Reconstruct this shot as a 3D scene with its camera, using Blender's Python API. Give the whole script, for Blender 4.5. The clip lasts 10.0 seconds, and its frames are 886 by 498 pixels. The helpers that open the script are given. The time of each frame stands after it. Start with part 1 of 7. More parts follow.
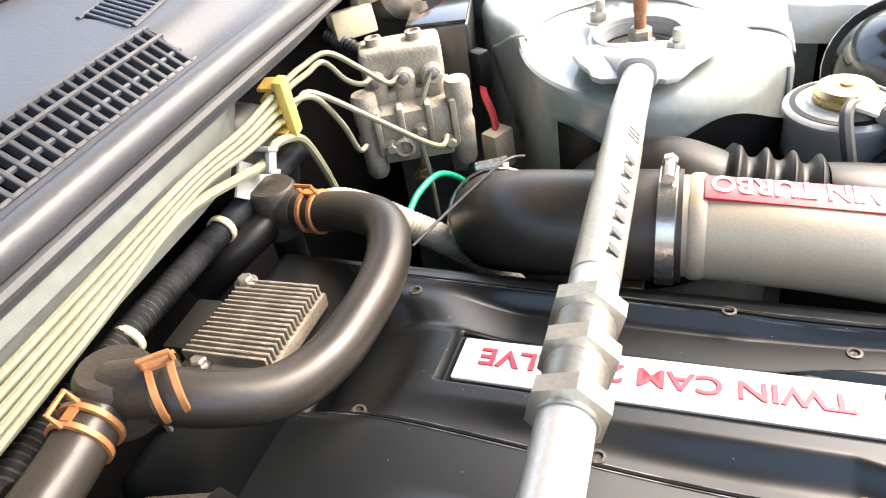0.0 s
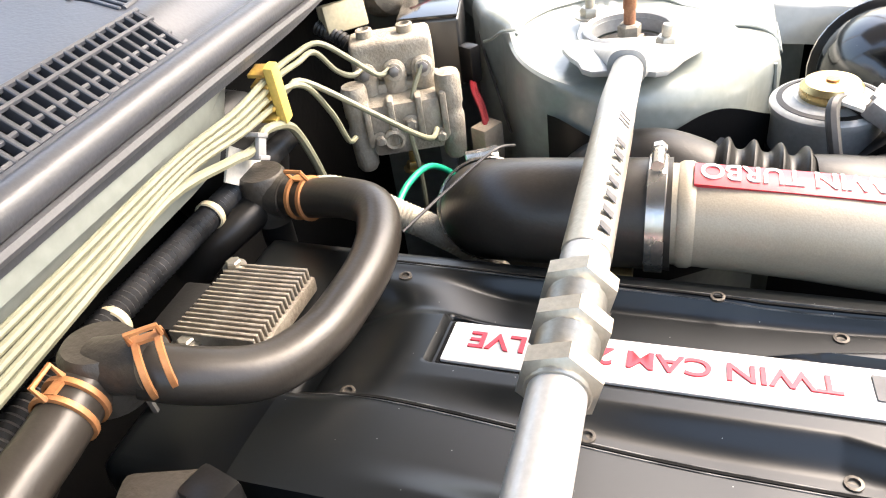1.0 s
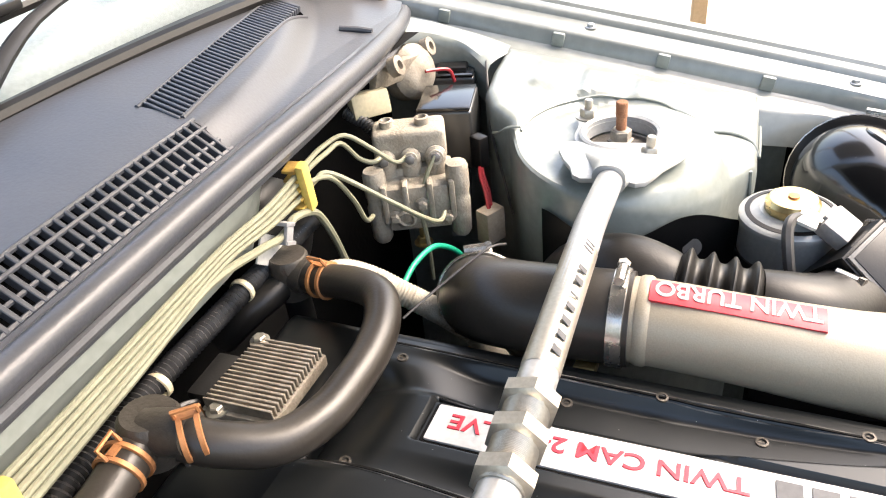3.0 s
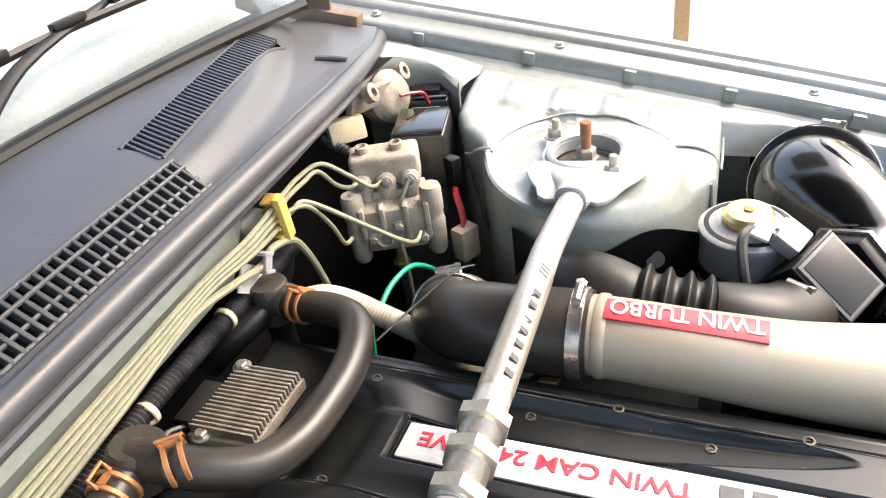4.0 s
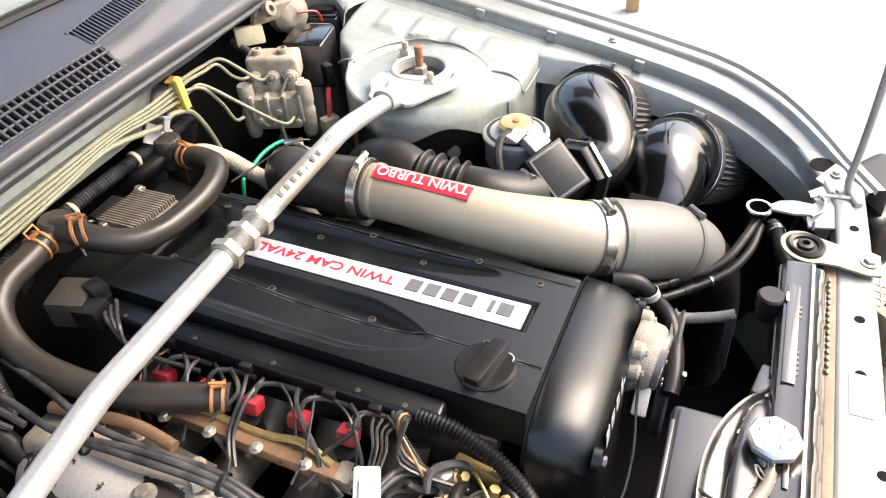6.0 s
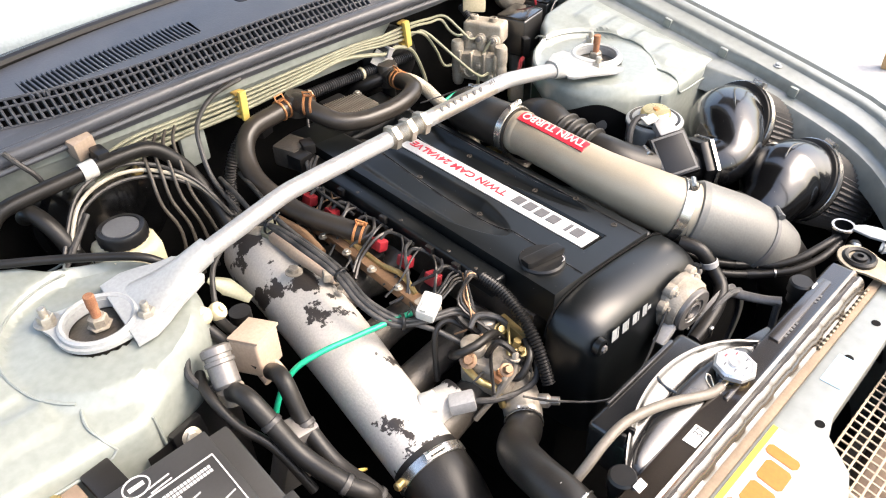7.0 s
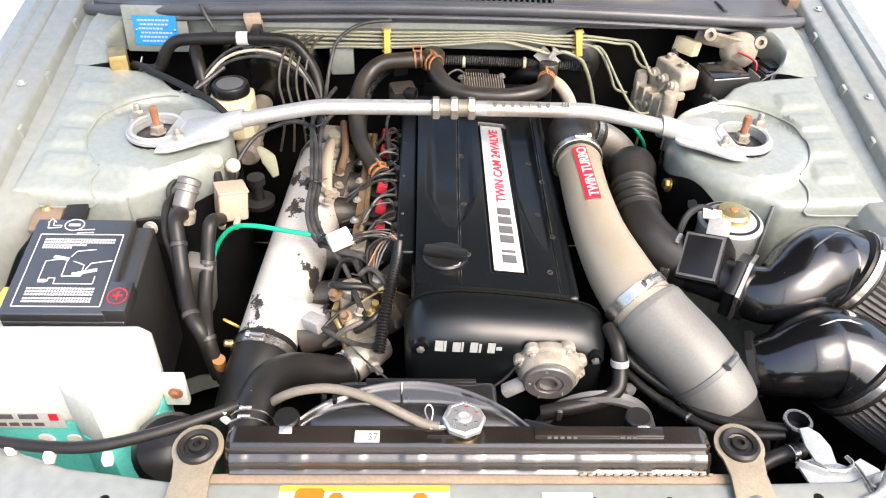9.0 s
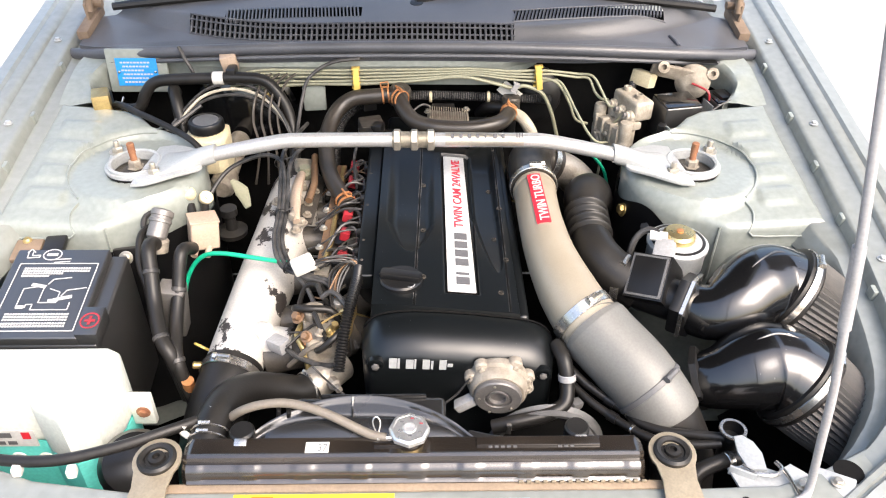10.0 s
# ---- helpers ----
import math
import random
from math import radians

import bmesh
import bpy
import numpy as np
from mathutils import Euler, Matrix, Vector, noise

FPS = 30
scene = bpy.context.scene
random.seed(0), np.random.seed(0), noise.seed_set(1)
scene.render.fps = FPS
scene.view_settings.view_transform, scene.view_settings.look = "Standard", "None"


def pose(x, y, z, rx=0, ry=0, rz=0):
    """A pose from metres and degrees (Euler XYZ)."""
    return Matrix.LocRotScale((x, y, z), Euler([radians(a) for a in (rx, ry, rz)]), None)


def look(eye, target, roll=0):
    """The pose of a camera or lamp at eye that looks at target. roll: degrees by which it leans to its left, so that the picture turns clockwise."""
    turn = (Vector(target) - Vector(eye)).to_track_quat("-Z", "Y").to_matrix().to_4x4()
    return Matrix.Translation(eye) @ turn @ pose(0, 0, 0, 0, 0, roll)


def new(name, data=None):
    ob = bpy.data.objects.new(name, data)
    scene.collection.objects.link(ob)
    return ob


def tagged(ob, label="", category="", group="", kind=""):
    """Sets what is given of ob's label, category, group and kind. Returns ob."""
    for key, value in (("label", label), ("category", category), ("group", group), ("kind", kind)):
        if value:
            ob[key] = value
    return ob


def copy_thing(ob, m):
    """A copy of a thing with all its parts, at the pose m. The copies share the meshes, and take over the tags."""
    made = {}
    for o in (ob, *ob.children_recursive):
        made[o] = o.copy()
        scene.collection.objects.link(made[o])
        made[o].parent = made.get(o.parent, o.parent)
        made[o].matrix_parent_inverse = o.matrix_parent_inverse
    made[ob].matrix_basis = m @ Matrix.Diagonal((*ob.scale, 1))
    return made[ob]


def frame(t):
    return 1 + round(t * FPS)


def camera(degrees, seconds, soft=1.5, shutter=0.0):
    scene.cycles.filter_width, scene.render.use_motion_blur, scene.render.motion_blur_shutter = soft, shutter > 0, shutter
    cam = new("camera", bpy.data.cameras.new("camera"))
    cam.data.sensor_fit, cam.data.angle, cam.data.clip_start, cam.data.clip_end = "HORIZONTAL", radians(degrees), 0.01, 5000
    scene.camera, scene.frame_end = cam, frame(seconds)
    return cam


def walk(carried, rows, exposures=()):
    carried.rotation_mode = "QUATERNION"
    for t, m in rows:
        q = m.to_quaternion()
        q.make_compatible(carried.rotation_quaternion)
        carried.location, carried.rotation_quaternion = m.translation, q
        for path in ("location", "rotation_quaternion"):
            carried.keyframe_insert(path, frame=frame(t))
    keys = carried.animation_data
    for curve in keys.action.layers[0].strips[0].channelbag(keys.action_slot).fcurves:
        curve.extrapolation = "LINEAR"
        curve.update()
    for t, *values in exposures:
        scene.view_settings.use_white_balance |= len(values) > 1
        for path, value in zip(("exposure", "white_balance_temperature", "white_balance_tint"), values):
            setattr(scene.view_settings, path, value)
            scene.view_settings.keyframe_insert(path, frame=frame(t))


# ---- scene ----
cam = camera(61.2, 10.0, 1.1)
PATH = [
    (0, (-0.253, -0.061, 1.178), (1.233, 0.56, -0.007), -10.5),
    (0.5, (-0.256, -0.057, 1.164), (1.248, 0.549, -0.008), -9.7),
    (1, (-0.264, -0.059, 1.164), (1.248, 0.528, -0.007), -9.1),
    (1.5, (-0.258, -0.058, 1.202), (1.259, 0.532, 0.04), -7.5),
    (2, (-0.275, -0.085, 1.223), (1.246, 0.504, 0.066), -6.0),
    (2.5, (-0.291, -0.094, 1.246), (1.228, 0.537, 0.108), -5.9),
    (4, (-0.304, -0.149, 1.31), (1.212, 0.509, 0.184), -8.9),
    (4.5, (-0.312, -0.177, 1.327), (1.195, 0.456, 0.174), -10.2),
    (5, (-0.32, -0.279, 1.356), (1.163, 0.311, 0.151), -11.5),
    (5.2, (-0.334, -0.327, 1.369), (1.131, 0.252, 0.137), -10.7),
    (6.3, (-0.62, -0.564, 1.477), (0.73, 0.133, 0.176), -1.4),
    (6.5, (-0.676, -0.613, 1.496), (0.625, 0.179, 0.2), -1.3),
    (7, (-0.691, -0.812, 1.514), (0.384, 0.319, 0.263), -2.2),
    (7.5, (-0.538, -0.995, 1.506), (0.249, 0.361, 0.264), -0.1),
    (8, (-0.358, -1.013, 1.486), (0.189, 0.435, 0.219), 2.6),
    (8.5, (-0.205, -1.089, 1.515), (0.027, 0.432, 0.236), 2.6),
    (9, (-0.058, -1.184, 1.552), (0.003, 0.365, 0.288), 2.0),
    (9.5, (0.001, -1.229, 1.575), (0.036, 0.353, 0.351), 0.7),
    (10, (0.022, -1.246, 1.575), (0.064, 0.362, 0.387), 0.7),
]
walk(cam, [(t, look(eye, target, roll)) for t, eye, target, roll in PATH],
     exposures=[(0.0, 2.66, 6450, 13), (2.5, 2.40, 6450, 13), (4.5, 2.10, 6400, 13), (6.5, 2.03, 6350, 13), (10.0, 1.84, 6150, 13)])

# ---- world, sun ----
world = bpy.data.worlds.new("overcast_sky")
scene.world = world
world.use_nodes = True
wn = world.node_tree.nodes
sky = wn.new("ShaderNodeTexSky")
sky.sky_type = "NISHITA"
sky.sun_disc = False
sky.sun_elevation = radians(49)
sky.sun_rotation = radians(139)
sky.air_density, sky.dust_density, sky.ozone_density = 1.5, 7.0, 1.0
world.node_tree.links.new(sky.outputs[0], wn["Background"].inputs[0])
wn["Background"].inputs[1].default_value = 0.15
sun = new("sun", bpy.data.lights.new("sun", "SUN"))
sun.data.energy, sun.data.angle, sun.data.color = 0.6, radians(40), (1.0, 0.96, 0.91)
sun.matrix_world = look((2.6, -3.0, 4.6), (0, 0, 0.0))


# ---- materials ----
def mat(name, col, rough=0.5, metal=0.0, col2=None, amount=0.5, scale=18.0, fine=160.0, bump=0.15, coat=0.0, spec=0.5,
        lo=0.35, hi=0.65, trans=0.0, dust=0.0, dust_col=(0.32, 0.29, 0.24), speck=0.0):
    """A surface with wear at two scales: broad blotches towards col2 and a fine grain with a little relief."""
    m = bpy.data.materials.new(name)
    m.use_nodes = True
    nt = m.node_tree
    b = nt.nodes["Principled BSDF"]
    add, link = nt.nodes.new, nt.links.new
    tc = add("ShaderNodeTexCoord")
    big, small = add("ShaderNodeTexNoise"), add("ShaderNodeTexNoise")
    for n, s, d in ((big, scale, 6.0), (small, fine, 3.0)):
        n.inputs["Scale"].default_value = s
        n.inputs["Detail"].default_value = d
        link(tc.outputs["Object"], n.inputs["Vector"])
    ramp = add("ShaderNodeValToRGB")
    ramp.color_ramp.elements[0].position, ramp.color_ramp.elements[1].position = lo, hi
    link(big.outputs["Fac"], ramp.inputs["Fac"])
    c2 = col2 or tuple(v * 0.72 for v in col)
    mix = add("ShaderNodeMix")
    mix.data_type = "RGBA"
    scaled = add("ShaderNodeMath")
    scaled.operation = "MULTIPLY"
    scaled.inputs[1].default_value = amount
    link(ramp.outputs["Color"], scaled.inputs[0])
    link(scaled.outputs[0], mix.inputs["Factor"])
    mix.inputs["A"].default_value, mix.inputs["B"].default_value = (*col, 1), (*c2, 1)
    grain = add("ShaderNodeMix")
    grain.data_type, grain.blend_type = "RGBA", "MULTIPLY"
    grain.inputs["Factor"].default_value = 0.35
    link(mix.outputs["Result"], grain.inputs["A"])
    gr = add("ShaderNodeMapRange")
    gr.inputs["From Min"].default_value, gr.inputs["From Max"].default_value = 0.3, 0.7
    gr.inputs["To Min"].default_value, gr.inputs["To Max"].default_value = 0.65, 1.15
    link(small.outputs["Fac"], gr.inputs["Value"])
    link(gr.outputs["Result"], grain.inputs["B"])
    out = grain.outputs["Result"]
    if dust:
        # dust that has settled on what faces up, in patches
        geo, sep = add("ShaderNodeNewGeometry"), add("ShaderNodeSeparateXYZ")
        link(geo.outputs["Normal"], sep.inputs[0])
        up = add("ShaderNodeMapRange")
        up.inputs["From Min"].default_value, up.inputs["From Max"].default_value = 0.2, 1.0
        up.inputs["To Min"].default_value, up.inputs["To Max"].default_value = 0.0, dust
        link(sep.outputs["Z"], up.inputs["Value"])
        patch = add("ShaderNodeMath")
        patch.operation = "MULTIPLY"
        link(up.outputs["Result"], patch.inputs[0])
        link(big.outputs["Fac"], patch.inputs[1])
        dm = add("ShaderNodeMix")
        dm.data_type = "RGBA"
        link(patch.outputs[0], dm.inputs["Factor"])
        link(out, dm.inputs["A"])
        dm.inputs["B"].default_value = (*dust_col, 1)
        out = dm.outputs["Result"]
    if speck:
        # single grains of grit and small chips
        vo, th = add("ShaderNodeTexVoronoi"), add("ShaderNodeMath")
        vo.inputs["Scale"].default_value = 95.0
        link(tc.outputs["Object"], vo.inputs["Vector"])
        th.operation = "LESS_THAN"
        th.inputs[1].default_value = speck
        link(vo.outputs["Distance"], th.inputs[0])
        sm = add("ShaderNodeMix")
        sm.data_type = "RGBA"
        link(th.outputs[0], sm.inputs["Factor"])
        link(out, sm.inputs["A"])
        sm.inputs["B"].default_value = (0.30, 0.29, 0.27, 1)
        out = sm.outputs["Result"]
    link(out, b.inputs["Base Color"])
    rr = add("ShaderNodeMapRange")
    rr.inputs["To Min"].default_value, rr.inputs["To Max"].default_value = max(0.02, rough - 0.1), min(1, rough + 0.12)
    link(big.outputs["Fac"], rr.inputs["Value"])
    link(rr.outputs["Result"], b.inputs["Roughness"])
    b.inputs["Metallic"].default_value = metal
    b.inputs["Coat Weight"].default_value = coat
    b.inputs["Coat Roughness"].default_value = 0.12
    b.inputs["Specular IOR Level"].default_value = spec
    b.inputs["Transmission Weight"].default_value = trans
    if bump:
        bp = add("ShaderNodeBump")
        bp.inputs["Strength"].default_value, bp.inputs["Distance"].default_value = bump, 0.002
        link(small.outputs["Fac"], bp.inputs["Height"])
        link(bp.outputs["Normal"], b.inputs["Normal"])
    return m


PAINT = mat("silver_green_paint", (0.235, 0.255, 0.232), 0.34, 0.05, (0.20, 0.218, 0.198), 0.5, 6, 90, 0.03, coat=0.4)
PAINT_OUT = mat("silver_fender_paint", (0.21, 0.222, 0.205), 0.34, 0.05, (0.185, 0.196, 0.18), 0.4, 4, 60, 0.01, coat=0.7)
COVER = mat("satin_black_cover_paint", (0.0036, 0.0045, 0.0050), 0.33, 0, (0.0046, 0.0055, 0.0060), 0.3, 5, 500, 0.0, spec=0.48, speck=0.032)
GLOSS = mat("gloss_black_paint", (0.004, 0.004, 0.0044), 0.14, 0, (0.007, 0.007, 0.007), 0.5, 14, 90, 0.03, coat=0.6, speck=0.035)
PLASTIC = mat("black_plastic", (0.006, 0.006, 0.0064), 0.32, 0, (0.013, 0.0125, 0.012), 0.5, 14, 400, 0.06, dust=0.03, spec=0.32)
RUBBER = mat("black_rubber", (0.008, 0.0077, 0.0074), 0.38, 0, (0.019, 0.017, 0.015), 0.6, 20, 300, 0.08, dust=0.035, spec=0.30)
OLDRUBBER = mat("dusty_brown_black_rubber", (0.020, 0.0172, 0.0145), 0.34, 0, (0.036, 0.030, 0.024), 0.6, 16, 300, 0.08, dust=0.06, spec=0.45)
WEAR = mat("worn_paint_edge", (0.01, 0.01, 0.01), 0.4, 0.2, (0.16, 0.155, 0.15), 1.0, 35, 400, 0.0, lo=0.45, hi=0.75)
COWL = mat("weathered_grey_black_plastic", (0.054, 0.057, 0.066), 0.34, 0, (0.074, 0.078, 0.090), 0.7, 7, 300, 0.12, dust=0.2)
# Near-black for dark parts; also carries the shade of holes and bay depths.
DARK = mat("near_black_and_shade", (0.004, 0.004, 0.004), 0.85, 0, (0.007, 0.0065, 0.006), 0.6, 8, 120, 0.2, spec=0.12)
ALLOY = mat("cast_aluminium", (0.44, 0.41, 0.36), 0.48, 0.75, (0.30, 0.26, 0.21), 0.6, 30, 260, 0.35)
OLDALLOY = mat("oxidised_cast_aluminium", (0.33, 0.295, 0.24), 0.66, 0.25, (0.17, 0.14, 0.105), 0.8, 45, 320, 0.5, dust=0.2)
PIPE = mat("blasted_aluminium_pipe", (0.34, 0.298, 0.228), 0.42, 0.25, (0.27, 0.228, 0.165), 0.55, 10, 700, 0.07)
GREYHOSE = mat("grey_coated_pipe", (0.15, 0.147, 0.135), 0.48, 0.15, (0.115, 0.112, 0.102), 0.5, 10, 300, 0.06)
BAR = mat("satin_aluminium_bar", (0.47, 0.47, 0.465), 0.36, 0.55, (0.48, 0.485, 0.48), 0.4, 20, 300, 0.04)
BRACKET = mat("silver_painted_steel", (0.38, 0.392, 0.388), 0.36, 0.2, (0.33, 0.34, 0.335), 0.5, 16, 220, 0.06)
NUT = mat("raw_aluminium_nut", (0.46, 0.43, 0.37), 0.38, 0.8, (0.44, 0.40, 0.33), 0.5, 40, 300, 0.1)
CLAMP = mat("stainless_clamp", (0.58, 0.56, 0.52), 0.25, 0.95, (0.5, 0.46, 0.4), 0.4, 50, 300, 0.05)
ZINC = mat("yellow_zinc_steel", (0.55, 0.42, 0.18), 0.38, 0.85, (0.38, 0.28, 0.13), 0.6, 60, 300, 0.1)
BRASS = mat("brass_cap_plating", (0.70, 0.53, 0.24), 0.28, 0.95, (0.55, 0.40, 0.18), 0.5, 60, 300, 0.05)
RAIL = mat("brown_plated_steel", (0.26, 0.155, 0.085), 0.45, 0.5, (0.16, 0.10, 0.06), 0.6, 30, 300, 0.15)
PLATED = mat("dull_tan_plating", (0.33, 0.28, 0.20), 0.45, 0.5, (0.24, 0.20, 0.14), 0.6, 40, 300, 0.15)
RUST = mat("rusty_steel", (0.24, 0.10, 0.05), 0.8, 0.3, (0.33, 0.17, 0.09), 0.8, 80, 500, 0.5)
COPPER = mat("orange_brown_clip", (0.50, 0.22, 0.08), 0.5, 0.4, (0.33, 0.15, 0.07), 0.6, 60, 300, 0.15)
WHITE = mat("white_plastic", (0.52, 0.51, 0.475), 0.42, 0, (0.66, 0.64, 0.56), 0.5, 20, 260, 0.05)
CREAM = mat("aged_cream_plastic", (0.54, 0.48, 0.32), 0.45, 0, (0.54, 0.46, 0.30), 0.5, 20, 260, 0.05)
BADGE_W = mat("white_badge_enamel", (0.48, 0.48, 0.47), 0.3, 0, (0.50, 0.50, 0.485), 0.4, 12, 200, 0.0)
RED = mat("red_badge_enamel", (0.55, 0.022, 0.04), 0.35, 0, (0.52, 0.02, 0.03), 0.4, 20, 200, 0.0)
REDPL = mat("red_plastic", (0.34, 0.02, 0.03), 0.4, 0, (0.14, 0.025, 0.025), 0.5, 40, 260, 0.05)
GREYINK = mat("dark_grey_lettering", (0.10, 0.10, 0.105), 0.55, 0, None, 0.3, 30, 200, 0.0, spec=0.2)
PALEINK = mat("pale_print", (0.45, 0.45, 0.44), 0.5, 0, None, 0.3, 60, 300, 0.0)
YELLOW = mat("yellow_plastic", (0.70, 0.53, 0.13), 0.42, 0, (0.60, 0.44, 0.12), 0.5, 30, 260, 0.05)
OLDYELLOW = mat("browned_yellow_plastic", (0.62, 0.42, 0.08), 0.5, 0, (0.25, 0.13, 0.05), 0.8, 70, 260, 0.1)
GREEN = mat("green_hose", (0.01, 0.36, 0.20), 0.35, 0, (0.01, 0.28, 0.15), 0.4, 30, 260, 0.02)
BRAKELINE = mat("olive_coated_brake_line", (0.27, 0.268, 0.185), 0.4, 0.10, (0.19, 0.185, 0.125), 0.5, 30, 260, 0.05)
BLUE = mat("blue_plate_enamel", (0.02, 0.25, 0.62), 0.4, 0, (0.02, 0.20, 0.52), 0.4, 20, 200, 0.0)
PALEBLUE = mat("faded_blue_sticker_film", (0.33, 0.50, 0.62), 0.45, 0, None, 0.3, 30, 260, 0.0)
ORANGE = mat("orange_print", (0.62, 0.13, 0.008), 0.45, 0, None, 0.3, 30, 260, 0.0)
YELLOWFILM = mat("yellow_sticker_film", (0.62, 0.50, 0.03), 0.45, 0, None, 0.3, 30, 260, 0.0)
TANK = mat("milky_tank_plastic", (0.62, 0.64, 0.58), 0.35, 0, (0.57, 0.60, 0.53), 0.5, 9, 200, 0.03)
TEAL = mat("coolant_seen_through_plastic", (0.10, 0.50, 0.44), 0.35, 0, (0.14, 0.58, 0.52), 0.5, 9, 200, 0.03)
RADTANK = mat("brown_black_radiator_plastic", (0.013, 0.0102, 0.008), 0.22, 0, (0.030, 0.0225, 0.016), 0.6, 9, 260, 0.06, coat=0.5, spec=0.9)
CAPMETAL = mat("polished_cap_steel", (0.62, 0.62, 0.61), 0.30, 0.8, (0.56, 0.55, 0.53), 0.4, 40, 300, 0.03)
SENSORTAN = mat("pinkish_tan_plastic", (0.40, 0.31, 0.235), 0.5, 0, (0.32, 0.24, 0.175), 0.5, 20, 260, 0.06)
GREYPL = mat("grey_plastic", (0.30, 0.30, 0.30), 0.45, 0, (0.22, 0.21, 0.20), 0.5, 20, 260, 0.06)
SHROUD = mat("glossy_black_moulding", (0.016, 0.0158, 0.0155), 0.24, 0, (0.018, 0.017, 0.016), 0.5, 10, 300, 0.04, spec=0.9)
TAN = mat("dusty_tan_wire", (0.46, 0.38, 0.28), 0.6, 0.2, (0.34, 0.26, 0.18), 0.6, 40, 260, 0.1)
# Lighter copy of OLDALLOY; the brake block's brighter light is in the colour.
CASTING = mat("dusty_cast_alloy_lit", (0.43, 0.39, 0.32), 0.62, 0.15, (0.25, 0.215, 0.165), 0.8, 45, 320, 0.5, dust=0.2)
DISC = mat("dull_grey_turned_disc", (0.20, 0.19, 0.18), 0.4, 0.5, (0.15, 0.14, 0.13), 0.5, 30, 300, 0.05)
DUSTY = mat("brown_dust_on_metal", (0.20, 0.145, 0.10), 0.85, 0, (0.12, 0.085, 0.06), 0.7, 25, 200, 0.3)
CASE = mat("shiny_black_battery_plastic", (0.018, 0.0175, 0.017), 0.42, 0, (0.026, 0.025, 0.024), 0.4, 14, 300, 0.03, coat=0.7, spec=1.0)
# Dashboard is made pale in place of sky glare on the windscreen.
DASH = mat("dashboard_sky_glare", (0.55, 0.56, 0.56), 0.6, 0, (0.48, 0.50, 0.50), 0.5, 6, 200, 0.05)
OLDHOSE = mat("faded_brown_grey_rubber", (0.17, 0.148, 0.118), 0.45, 0, (0.12, 0.104, 0.083), 0.6, 25, 260, 0.1)
DARKPL = mat("dark_grey_plastic", (0.10, 0.10, 0.10), 0.45, 0, (0.07, 0.068, 0.065), 0.5, 20, 260, 0.06)
PLEAT = mat("grey_black_filter_pleats", (0.06, 0.058, 0.055), 0.7, 0.1, (0.11, 0.10, 0.09), 0.6, 20, 400, 0.2)
WIRE = mat("dark_wire_sheath", (0.018, 0.018, 0.018), 0.36, 0, (0.10, 0.095, 0.09), 0.6, 40, 260, 0.05, spec=0.32)
BRAID = mat("braided_heat_sleeve", (0.44, 0.40, 0.32), 0.6, 0.1, (0.32, 0.28, 0.21), 0.6, 40, 500, 0.4)
GROUND = mat("pale_worn_concrete", (0.37, 0.355, 0.34), 0.85, 0, (0.29, 0.28, 0.265), 0.7, 1.2, 40, 0.3)
POSTWOOD = mat("orange_weathered_wood", (0.42, 0.28, 0.14), 0.75, 0, (0.34, 0.21, 0.10), 0.6, 8, 90, 0.2)


def flaked():
    """Silver paint that has flaked off a dark casting in islands."""
    m = mat("flaked_silver_paint", (0.52, 0.495, 0.455), 0.45, 0.2, (0.43, 0.405, 0.36), 0.5, 14, 300, 0.15)
    nt = m.node_tree
    add, link = nt.nodes.new, nt.links.new
    b = nt.nodes["Principled BSDF"]
    src = b.inputs["Base Color"].links[0].from_socket
    tc, no, ramp, mx = add("ShaderNodeTexCoord"), add("ShaderNodeTexNoise"), add("ShaderNodeValToRGB"), add("ShaderNodeMix")
    no.inputs["Scale"].default_value, no.inputs["Detail"].default_value = 11, 8
    no.inputs["Roughness"].default_value = 0.62
    link(tc.outputs["Object"], no.inputs["Vector"])
    ramp.color_ramp.elements[0].position, ramp.color_ramp.elements[1].position = 0.445, 0.457
    link(no.outputs["Fac"], ramp.inputs["Fac"])
    mx.data_type = "RGBA"
    link(ramp.outputs["Color"], mx.inputs["Factor"])
    mx.inputs["A"].default_value = (0.035, 0.030, 0.027, 1)
    link(src, mx.inputs["B"])
    link(mx.outputs["Result"], b.inputs["Base Color"])
    return m


FLAKED = flaked()
DARKALLOY = mat("dark_stained_alloy", (0.085, 0.075, 0.062), 0.42, 0.4, (0.05, 0.043, 0.036), 0.7, 30, 260, 0.3)
FOAM = mat("brown_foam_strip", (0.24, 0.18, 0.12), 0.85, 0, (0.17, 0.13, 0.09), 0.6, 30, 200, 0.4)
CONCRETE = mat("grey_unseen_roof", (0.16, 0.16, 0.16), 0.8, 0, (0.12, 0.12, 0.12), 0.5, 1.5, 40, 0.1)

# For the liner added under the bonnet to darken reflections.
FELT = mat("added_black_liner", (0.012, 0.012, 0.012), 0.95, 0, (0.018, 0.017, 0.016), 0.5, 20, 300, 0.2, spec=0.1)


def glass():
    m = bpy.data.materials.new("windscreen_glass")
    m.use_nodes = True
    b = m.node_tree.nodes["Principled BSDF"]
    b.inputs["Base Color"].default_value = (0.75, 0.85, 0.83, 1)
    b.inputs["Roughness"].default_value = 0.02
    b.inputs["Transmission Weight"].default_value = 1.0
    b.inputs["IOR"].default_value = 1.45
    return m


GLASS = glass()


